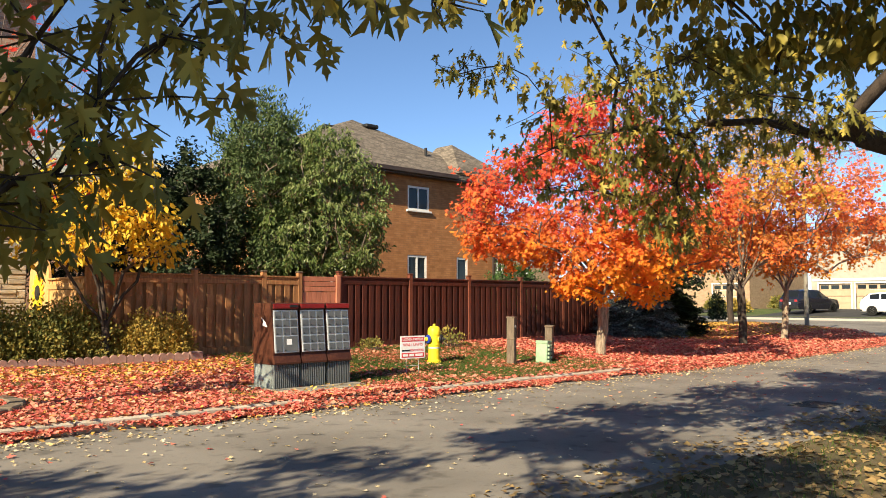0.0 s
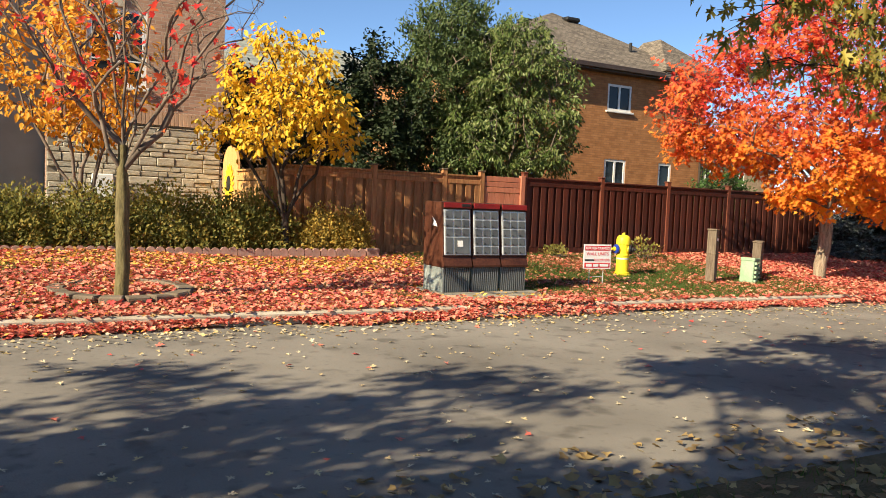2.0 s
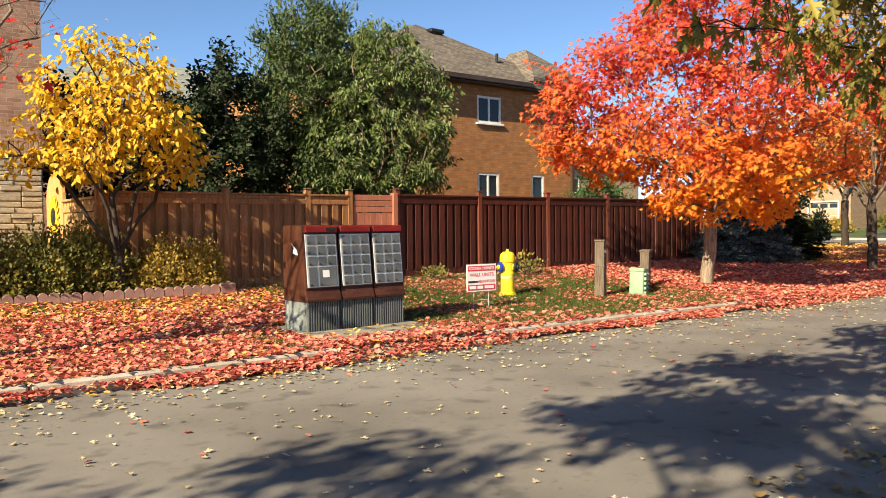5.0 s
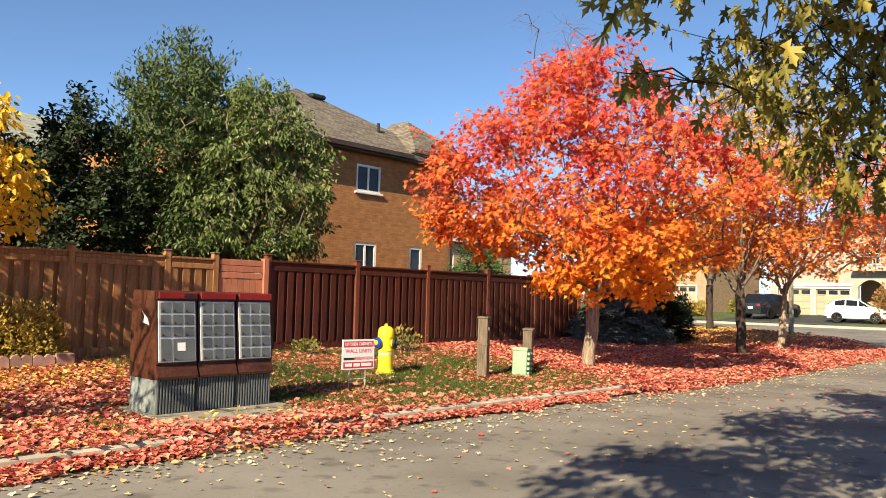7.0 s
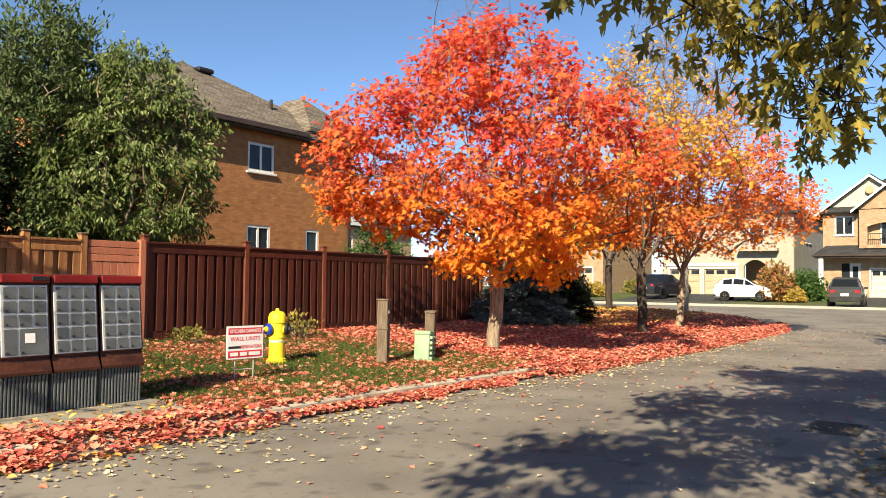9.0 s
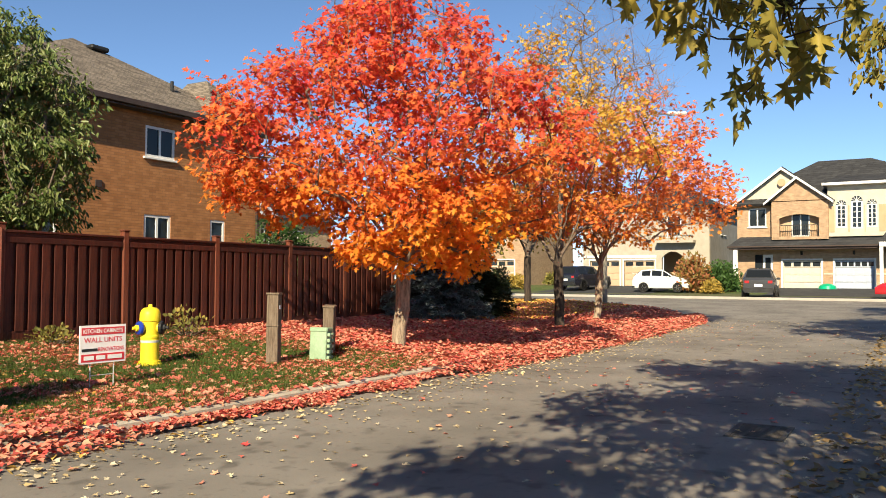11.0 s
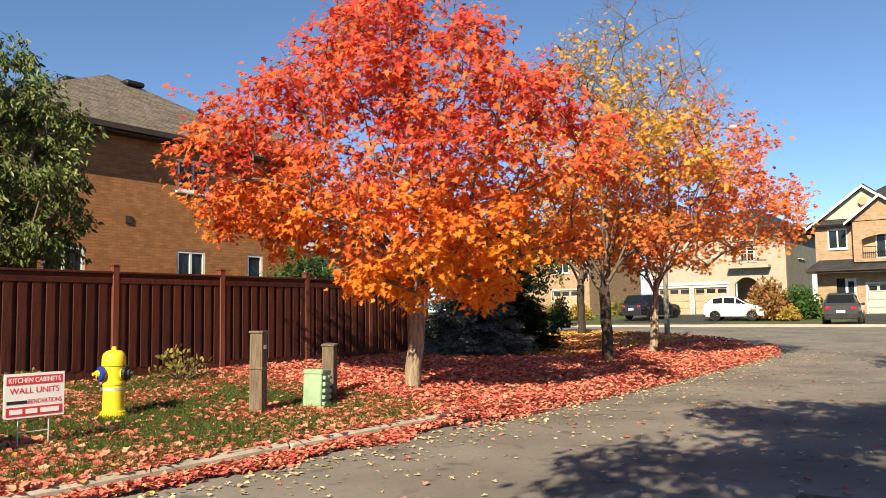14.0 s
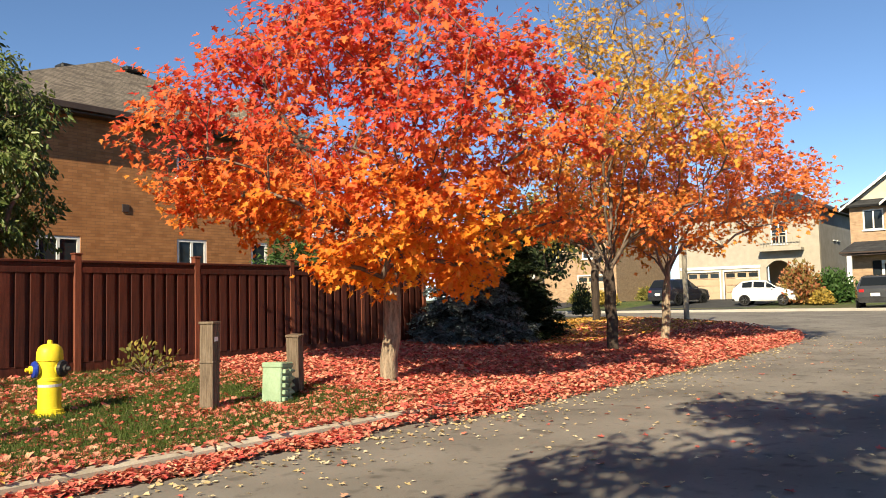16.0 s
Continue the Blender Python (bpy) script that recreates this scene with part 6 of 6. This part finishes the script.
# ---- edging of the hedge bed ----
edging = thing("scalloped_edging", (6.45, 13.6, 0.35), "low pink concrete edging with a scalloped top", "edging")
em = bmesh.new()
slab(em, [(0, 0, 0), (0.29, 0, 0)] + [(0.29 - 0.0725 + 0.0725 * math.cos(math.pi * k / 6) - 0.145 * j, 0, 0.11 + 0.075 * math.sin(math.pi * k / 6)) for j in (0, 1) for k in range(7)], 0.06)
em = mesh_of("edging_block", em, PINK_BLOCK)
for i in range(36):
    part("edging_block", em, None, edging, m=pose(-0.3 * (i + 1), 0, random.uniform(-0.008, 0.008), 0, random.uniform(-1, 1), random.uniform(-1, 1)))
part("end_block", boxes((0.0, 0.0, 0, 0.28, 0.5, 0.19), bevel=0.02), PINK_BLOCK, edging)

# ---- mailboxes ----
for i in range(3):
    mb = thing("community_mailbox", (6.03 + i * 0.515, 9.93 + i * 0.025, 0.148), "brown community mailbox with grey doors on a ribbed plinth", "mailbox", "mailboxes on the pad", 1.5)
    W, D = 0.485, 0.58
    bm = boxes((0.012, 0.02, 0, W - 0.012, D, 0.37), bevel=0.006)
    part("plinth", bm, MB_PLINTH, mb, "green-grey plinth")
    rib = mesh_of("rib", boxes((0.0, 0.0, 0.004, 0.02, 0.026, 0.366), bevel=0.004), MB_GREY)
    for k in range(13):
        part("rib", rib, None, mb, m=pose(0.018 + k * 0.0358, -0.004, 0))
    bm = bmesh.new()
    prof = [(-0.03, 0.372), (-0.035, 0.40), (0.02, 0.525), (0.0, 0.54), (0.075, 1.22), (0.05, 1.235), (0.06, 1.315), (D - 0.02, 1.325), (D + 0.005, 1.27), (D, 0.372)]
    slab(bm, [(0, y, z) for y, z in prof], -W)
    bmesh.ops.recalc_face_normals(bm, faces=bm.faces[:])
    body = part("body", bm, MB_BROWN, mb)
    if min(v.co.x for v in body.data.vertices) < -0.1:
        body.location.x = W
    part("header", boxes((0.012, 0.035, 1.236, W - 0.012, 0.07, 1.312), bevel=0.006), RED_PAINT, mb, "red header strip")
    tilt = pose(0.0, 0.0, 0.54) @ pose(0, 0, 0, -6.3, 0, 0)
    panel = part("door_panel", boxes((0.018, -0.012, 0.01, W - 0.018, 0.02, 0.675), bevel=0.004), MB_FRAME, mb, "aluminium door frame", m=tilt)
    rows_ = [(0.0, 0.13), (0.13, 0.26), (0.26, 0.39), (0.39, 0.52), (0.52, 0.65)]
    cells = [(c / 3, (c + 1) / 3, a, b) for a, b in rows_ for c in range(3)]
    if i == 0:
        cells = [(c / 3, (c + 1) / 3, a, b) for a, b in rows_[2:] for c in range(3)] + [(0, 1 / 3, 0, 0.26), (1 / 3, 1, 0, 0.26)]
    for a, b, z0, z1 in cells:
        xa, xb = 0.03 + a * (W - 0.06), 0.03 + b * (W - 0.06)
        d = part("mail_door", boxes((xa + 0.010, -0.02, z0 + 0.024, xb - 0.010, -0.01, z1 + 0.004), bevel=0.003), MB_GREY, panel)
        part("lock", lathe(bmesh.new(), [(0.011, 0), (0.009, 0.008)], 8, pose(xa + 0.035, -0.021, z0 + 0.045, 90, 0, 0)), BLACK, d)
    if i == 0:
        part("mail_slot", boxes((0.3, 0.025, 1.255, 0.45, 0.037, 1.295), bevel=0.004), BLACK, mb)
        part("notice", boxes((0.235, -0.0235, 0.13, 0.33, -0.0215, 0.22)), SIGN_WHITE, panel, "white paper notice")
        bm = bmesh.new()
        slab(bm, [(-0.004, 0.36, 1.10), (-0.004, 0.24, 1.02), (-0.004, 0.20, 0.95), (-0.004, 0.34, 0.97), (-0.004, 0.30, 1.03)], -0.003)
        part("sticker", bm, SIGN_WHITE, mb, "white arrow-like sticker")

# ---- lawn sign ----
sg = thing("lawn_sign", (9.12, 10.56, lawn_z(9.4, 10.5)), "white plastic advertising sign with red bands on wire legs", "sign", "", -3)
S0 = 0.30
part("panel", boxes((0, -0.006, S0, 0.57, 0.006, S0 + 0.42)), SIGN_WHITE, sg)
bm = bmesh.new()
for xx in (0.14, 0.43):
    tube(bm, (xx, 0.012, -0.05), (xx, 0.012, S0 + 0.3), 0.006, 0.006, 6)
tube(bm, (0.14, 0.012, S0 * 0.55), (0.43, 0.012, S0 * 0.55), 0.005, 0.005, 6)
part("wire_stand", bm, MB_FRAME, sg)
part("band", boxes((0.02, -0.009, S0 + 0.315, 0.55, -0.0065, S0 + 0.395)), SIGN_RED, sg)
part("band", boxes((0.02, -0.009, S0 + 0.02, 0.55, -0.0065, S0 + 0.105)), SIGN_RED, sg)
part("text_bar", boxes((0.025, -0.009, S0 + 0.135, 0.215, -0.0065, S0 + 0.165)), BLACK, sg)
for a, b in ((0.05, 0.17), (0.2, 0.31), (0.34, 0.52)):
    part("text_bar", boxes((a, -0.012, S0 + 0.04, b, -0.0095, S0 + 0.085)), SIGN_WHITE, sg)


def text(parent, words, x, z, width, height, y, material):
    c = bpy.data.curves.new("text", 'FONT')
    c.body, c.size, c.extrude, c.offset = words, 1.0, 0.01, 0.012
    tmp = bpy.data.objects.new("text", c)
    scene.collection.objects.link(tmp)
    bpy.context.view_layer.update()
    me = bpy.data.meshes.new_from_object(tmp.evaluated_get(bpy.context.evaluated_depsgraph_get()))
    bpy.data.objects.remove(tmp)
    co = np.empty(len(me.vertices) * 3)
    me.vertices.foreach_get("co", co)
    co = co.reshape(-1, 3)
    lo, hi = co.min(0), co.max(0)
    out = np.stack([x + (co[:, 0] - lo[0]) / (hi[0] - lo[0]) * width, y - (co[:, 2] - lo[2]) * 0.05, z + (co[:, 1] - lo[1]) / (hi[1] - lo[1]) * height], 1)
    me.vertices.foreach_set("co", out.ravel())
    me.materials.clear()
    me.materials.append(material)
    return part("lettering", me, material, parent)


text(sg, "KITCHEN CABINETS", 0.04, S0 + 0.333, 0.49, 0.046, -0.0095, SIGN_WHITE)
text(sg, "WALL UNITS", 0.05, S0 + 0.23, 0.47, 0.055, -0.0068, SIGN_RED)
text(sg, "RENOVATIONS", 0.225, S0 + 0.13, 0.32, 0.045, -0.0068, SIGN_RED)

# ---- hydrant ----
hz = lawn_z(10.86, 11.53) - 0.01
hy = thing("fire_hydrant", (10.86, 11.53, hz), "yellow fire hydrant with blue and black caps", "fire hydrant")
part("flange", lathe(bmesh.new(), [(0.165, 0), (0.165, 0.04), (0.145, 0.045), (0.145, 0.08), (0.12, 0.085)], 20), HYD_YELLOW, hy)
part("barrel", lathe(bmesh.new(), [(0.122, 0.06), (0.118, 0.3), (0.118, 0.385), (0.126, 0.39), (0.126, 0.42), (0.12, 0.425), (0.125, 0.60), (0.136, 0.61), (0.136, 0.64)], 24), HYD_YELLOW, hy, smooth=True)
part("bonnet", lathe(bmesh.new(), [(0.136, 0.641), (0.134, 0.70), (0.118, 0.75), (0.08, 0.782), (0.03, 0.79), (0.026, 0.825), (0.014, 0.832)], 24), HYD_YELLOW, hy, smooth=True)
for k in range(10):
    a = 2 * math.pi * k / 10
    part("bolt", lathe(bmesh.new(), [(0.013, 0), (0.013, 0.02)], 6, pose(0.14 * math.cos(a), 0.14 * math.sin(a), 0.035)), HYD_YELLOW, hy)
for ang, m_, r_ in ((172, HYD_BLUE, 0.085), (-62, BLACK, 0.085)):
    mm = pose(0, 0, 0.52, 0, 0, ang) @ pose(0.09, 0, 0, 0, 90, 0)
    nz = part("nozzle", lathe(bmesh.new(), [(0.065, 0), (0.065, 0.05)], 18, mm), HYD_YELLOW, hy)
    part("cap", lathe(bmesh.new(), [(r_, 0.045), (r_ + 0.008, 0.06), (r_, 0.085), (0.05, 0.095)], 18, mm), m_, nz, ("blue cap" if m_ is HYD_BLUE else "black cap"))
    part("cap_nut", lathe(bmesh.new(), [(0.045, 0.092), (0.04, 0.12), (0.022, 0.125), (0.02, 0.16)], 10, mm), HYD_YELLOW if m_ is HYD_BLUE else BLACK, nz)
part("tag_band", lathe(bmesh.new(), [(0.1195, 0.325), (0.12, 0.355)], 24), MB_FRAME, hy)

# ---- posts and the green box ----


def wood_post(at, h, w, lean, label, joint):
    ob = thing("wooden_post", at, label, "post")
    ob.matrix_basis = pose(*at, lean[0], lean[1], 24)
    n = 3
    for i in range(n):
        part("plank", boxes((-w / 2 + i * w / n + 0.002, -w / 2, -0.1, -w / 2 + (i + 1) * w / n - 0.002, w / 2, h - (0.012 if i == 1 else 0.02)), bevel=0.006), GREY_WOOD, ob)
    part("top_cap", boxes((-w / 2 - 0.012, -w / 2 - 0.012, h - 0.02, w / 2 + 0.012, w / 2 + 0.012, h + 0.012), bevel=0.008), GREY_WOOD, ob)
    if joint:
        part("collar", boxes((-w / 2 - 0.008, -w / 2 - 0.01, h * 0.55, w / 2 + 0.01, w / 2 + 0.008, h * 0.56 + 0.012), bevel=0.003), GREY_WOOD, ob)
        part("label_plate", boxes((-0.045, -w / 2 - 0.006, h * 0.79, 0.03, -w / 2 - 0.001, h * 0.84)), SIGN_WHITE, ob, "white label")
    return ob


wood_post((12.29, 10.65, lawn_z(12.3, 10.65) - 0.02), 1.04, 0.17, (0, 1.2), "tall weathered wooden marker post with a white label", True)
wood_post((13.76, 10.82, lawn_z(13.7, 10.8) - 0.06), 0.82, 0.17, (2, -5), "short weathered wooden post leaning behind a green box", False)
gb = thing("utility_box", (13.18, 10.52, lawn_z(13.2, 10.5) - 0.03), "pale green ribbed metal utility pedestal on the lawn", "utility box", "", 22)
gb.matrix_basis = pose(13.18, 10.52, lawn_z(13.2, 10.5) - 0.03, 1, 3, 22)
part("body", boxes((-0.15, -0.13, -0.05, 0.15, 0.13, 0.5), bevel=0.012), BOX_GREEN, gb)
part("lid", boxes((-0.16, -0.14, 0.46, 0.16, 0.14, 0.53), bevel=0.015), BOX_GREEN, gb)
for k in range(5):
    part("louvre", boxes((0.14, -0.145, 0.05 + k * 0.088, 0.205, 0.14, 0.085 + k * 0.088), bevel=0.01), BOX_GREEN, gb)
    for c in range(2):
        part("raised_panel", boxes((-0.12 + c * 0.13, -0.172, 0.055 + k * 0.085, -0.025 + c * 0.13, -0.12, 0.108 + k * 0.085), bevel=0.008), BOX_GREEN, gb)

# ---- street lamp beyond the maples ----
sl = thing("street_lamp", (32.0, 12.6, lawn_z(32, 12.6)), "grey street lamp with a long curved arm", "street lamp")
part("pole", lathe(bmesh.new(), [(0.09, 0), (0.06, 6.6)], 12), CONCRETE, sl)
bm = bmesh.new()
tube(bm, (0, 0, 6.5), (0.8, -1.2, 6.95), 0.035, 0.03)
tube(bm, (0.8, -1.2, 6.95), (1.3, -2.0, 7.0), 0.03, 0.03)
part("arm", bm, ALLOY, sl)
part("lamp_head", boxes((-0.14, -0.35, -0.06, 0.14, 0.35, 0.06), bevel=0.04), WHITE, sl, m=pose(1.45, -2.25, 7.0, 0, 0, 30))

# ---- green bag at the pair house ----
bag = thing("green_bag", (FX - 1.0, fy(7.5), rise(61) + 0.11), "bright green covered heap by the garage", "bag")
part("cover", lathe(bmesh.new(), [(0.55, 0), (0.5, 0.2), (0.3, 0.32), (0.1, 0.36)], 12), mat("green_plastic", [(0.01, 0.3, 0.15), (0.02, 0.42, 0.22)], 3, 20, 0.4, 0.1), bag, smooth=True)
# ---- stones of the house base ----
stone_src = []
for k in range(6):
    r = random.Random(k)
    d = 0.03 + 0.006 * k
    bm = bmesh.new()
    back = [bm.verts.new(p) for p in ((0, 0, 0), (1, 0, 0), (1, 0, 1), (0, 0, 1))]
    mid = [bm.verts.new((x, -d * 0.7, z)) for x, z in ((0.005, 0.02), (0.995, 0.02), (0.995, 0.98), (0.005, 0.98))]
    tip = [bm.verts.new((x + r.uniform(-0.012, 0.012), -d, z + r.uniform(-0.03, 0.03))) for x, z in ((0.035, 0.12), (0.965, 0.12), (0.965, 0.88), (0.035, 0.88))]
    for a, b in ((back, mid), (mid, tip)):
        for q in range(4):
            bm.faces.new((a[q], a[(q + 1) % 4], b[(q + 1) % 4], b[q]))
    bm.faces.new(tip)
    stone_src.append(mesh_of("stone", bm, STONE))
r = random.Random(5)
z = 1.0
while z < 2.78:
    h = r.choice([0.075, 0.11, 0.11, 0.15, 0.19])
    h = min(h, 2.79 - z)
    x = 4.71
    while x > 1.5:
        w = min(r.choice([0.18, 0.26, 0.36, 0.48, 0.6]), x - 1.3)
        if h > 0.14 and r.random() < 0.3:
            for hz0 in (0, h / 2):
                part("stone", r.choice(stone_src), None, stone_base, m=OFF2 @ pose(x - w, 17.73, z + hz0) @ Matrix.Diagonal((w - 0.012, 1, h / 2 - 0.01, 1)))
        else:
            part("stone", r.choice(stone_src), None, stone_base, m=OFF2 @ pose(x - w, 17.73, z) @ Matrix.Diagonal((w - 0.012, 1, h - 0.01, 1)))
        x -= w
    z += h
sold = part("soldier_course", box(bmesh.new(), 1.31, 17.69, 2.80, 4.73, 17.73, 2.84, m=OFF2), MORTAR, sh)
sm = mesh_of("brick", boxes((0, -0.03, 0, 0.074, 0, 0.27), bevel=0.004), mat("soldier_brick", [(0.36, 0.22, 0.14), (0.46, 0.31, 0.21)], 5, 50, 0.9, 0.3, vary=0.15))
for k in range(40):
    part("brick", sm, None, sh, m=OFF2 @ pose(4.66 - k * 0.084, 17.698, 2.83))

# ---- fallen leaves and grass ----


def scatter(name, pts, size, shape, material, label, seed, lie=0.45, lift=0.02):
    r = np.random.default_rng(seed)
    n = len(pts)
    a = r.random(n) * 6.283
    along = np.stack([np.cos(a), np.sin(a), r.normal(0, lie * 0.6, n)], 1)
    upv = spread(r, n) * lie + np.array([0, 0, 1.0])
    p = np.array(pts)
    p[:, 2] += r.random(n) * lift + 0.006
    ob = new(name, leaf_mesh(name, p, along, upv, size * (0.6 + 0.7 * r.random(n)), shape, material))
    return tagged(ob, label, "fallen leaves", "", "stuff")


def litter(n, x0, x1, y0, y1, keep, zf, seed):
    r = np.random.default_rng(seed)
    out = []
    while len(out) < n:
        x, y = x0 + (x1 - x0) * r.random(), y0 + (y1 - y0) * r.random()
        if r.random() < keep(x, y):
            out.append((x, y, zf(x, y)))
    return out


def patch(x, y, s=0.9):
    return 0.5 + 0.5 * noise.noise(Vector((x * s, y * s, 3.3)))


def on_lawn(x, y):
    if y < 8.62:
        return False
    if x > CORNER_X and y < CORNER_Y and math.hypot(x - CORNER_X, y - CORNER_Y) > CORNER_R:
        return False
    return x < CORNER_X + CORNER_R


def red_keep(x, y):
    if not on_lawn(x, y) or y > 14.25 or (5.9 < x < 7.75 and 9.05 < y < 10.8 and patch(x * 3, y * 3) > 0.3):
        return 0
    if x > 21.5 and y > 11.2:
        k = 0.18
    elif x > 26:
        k = 0.55
    elif x > 13.6:
        k = 1.0 if y < 12.5 else 0.8
    elif x > 7.7:
        k = 0.95 * smooth((patch(x, y, 0.9) + 0.35 * patch(x, y, 3.1) - 0.62) / 0.22) + (0.5 if y < 9.6 else 0.14)
    else:
        k = 1.0 if y < 12.3 else 0.45
        if patch(x, y, 1.1) < 0.27:
            k *= 0.5
    return k


def lift_lawn(x, y):
    return lawn_z(x, y) if y > 8.75 else rise(x) + 0.135


scatter("fallen_red_leaves", litter(76000, -4, 32.2, 8.62, 14.2, red_keep, lift_lawn, 101), 0.069, FALLEN, FALLEN_RED, "thick carpet of fallen red maple leaves on the lawn", 102, 0.5, 0.035)
scatter("gutter_leaves", litter(15000, -4, 30, 7.95, 8.62, lambda x, y: (1 if x < 28 else 0.6) * smooth((y - 8.5 + 0.55 * patch(x, 1.0, 1.1) - 0.1) / 0.22), lambda x, y: rise(x) + 0.05 * max(0, (y - 8.3) / 0.3), 103), 0.064, FALLEN, FALLEN_RED,
        "fallen red leaves heaped along the kerb", 104, 0.5, 0.03)
scatter("kerb_leaves", litter(9000, 13.0, 31.5, 8.1, 9.0, lambda x, y: 0 if x > CORNER_X and math.hypot(x - CORNER_X, y - CORNER_Y) > CORNER_R + 0.5 else min(1.0, (x - 13.0) * 0.7), lambda x, y: rise(x) + (0.15 if y > 8.55 else 0.15 * (y - 8.1) / 0.45), 121), 0.066, FALLEN, FALLEN_RED,
        "fallen red leaves drifted over the kerb", 122, 0.5, 0.03)
scatter("fallen_yellow_leaves", litter(14000, -4, 9.4, 8.2, 14.2, lambda x, y: (0.85 if y > 11.8 else 0.16) * (0.4 if x > 7.7 else 1), lambda x, y: lift_lawn(x, y) if y > 8.62 else rise(x) + 0.01, 105), 0.07, OVAL, FALLEN_YELLOW,
        "fallen yellow leaves under the hedge", 106, 0.5, 0.03)
scatter("fallen_yellow_leaves", litter(9000, 21.5, 32, 11.0, 16, lambda x, y: 0.9 if on_lawn(x, y) else 0, lawn_z, 107), 0.075, FALLEN, FALLEN_YELLOW, "yellow leaves under the bare tree", 108, 0.4, 0.02)
scatter("dry_leaves", litter(5500, 7.6, 15.0, 8.7, 13.6, lambda x, y: 0.9 * smooth((patch(x, y, 0.9) - 0.3) / 0.3) if on_lawn(x, y) else 0, lift_lawn, 131), 0.06, FALLEN, FALLEN_RED, "dry red and tan leaves lying in the grass", 132, 0.5, 0.03)
scatter("road_leaves", litter(2000, -3, 30, 2.9, 8.2, lambda x, y: 0.12 + 0.88 * max(abs(y - 5.2) / 3.0, 0) ** 2, lambda x, y: rise(x), 109), 0.056, SILVER, FALLEN_TAN, "dry tan leaves scattered on the road", 110, 0.3, 0.008)
scatter("pad_leaves", litter(1100, 5.4, 8.1, 8.3, 9.3, lambda x, y: smooth((9.35 - y) / 0.4) if patch(x * 2, y * 2) > 0.28 else 0.3, lambda x, y: min(0.13, max(0.0, 0.03 + 0.267 * (y - 8.42))) + 0.01, 151), 0.066, FALLEN, FALLEN_RED, "fallen red leaves on the sloping pad", 152, 0.5, 0.03)
scatter("kerb_edge_leaves", litter(1300, -4, 26, 7.5, 8.35, lambda x, y: smooth((y - 7.5) / 0.7), lambda x, y: rise(x), 141), 0.055, FALLEN, FALLEN_TAN, "pale tan leaves strewn along the gutter", 142, 0.35, 0.012)
scatter("road_leaves", litter(200, -3, 28, 3.5, 8.2, lambda x, y: 0.2 + 0.8 * (y / 8.2) ** 2, lambda x, y: rise(x), 111), 0.065, MAPLE, FALLEN_RED, "single red leaves on the road", 112, 0.3, 0.008)
scatter("verge_leaves", litter(13000, -2, 27, -2.0, 3.5, lambda x, y: 0.9 if y < 3.0 else 0.6, lambda x, y: rise(x) + 0.05 * min(1.0, max(0.0, (2.75 - y) / 1.2)), 113), 0.075, FALLEN, FALLEN_SHADED_BROWN, "dry brown leaves on the near verge, coloured darker for shade", 114, 0.4, 0.02)


def grass(name, pts, seed, label):
    r = np.random.default_rng(seed)
    n = len(pts)
    along = spread(r, n) * 0.55 + np.array([0, 0, 1.0])
    ob = new(name, leaf_mesh(name, np.array(pts), along, spread(r, n) * np.array([1, 1, 0.2]), 0.045 + 0.05 * r.random(n), NEEDLE, BLADE))
    return tagged(ob, label, "grass", "", "stuff")


grass("grass", litter(80000, 7.2, 14.2, 8.75, 14.2, lambda x, y: 1.0 if not (5.9 < x < 7.7 and y < 10.8) else 0, lawn_z, 115), 116, "short green lawn grass between the leaves")
grass("grass", litter(5000, -3, 5.5, 8.75, 13.5, lambda x, y: 1.0 if patch(x, y, 1.1) < 0.3 else 0.03, lawn_z, 117), 118, "short green lawn grass between the leaves")
grass("grass", litter(3500, 2, 16, 0, 2.7, lambda x, y: 1.0, lambda x, y: rise(x) + 0.05 * min(1.0, max(0.0, (2.75 - y) / 1.2)), 119), 120, "short dry grass on the near verge")
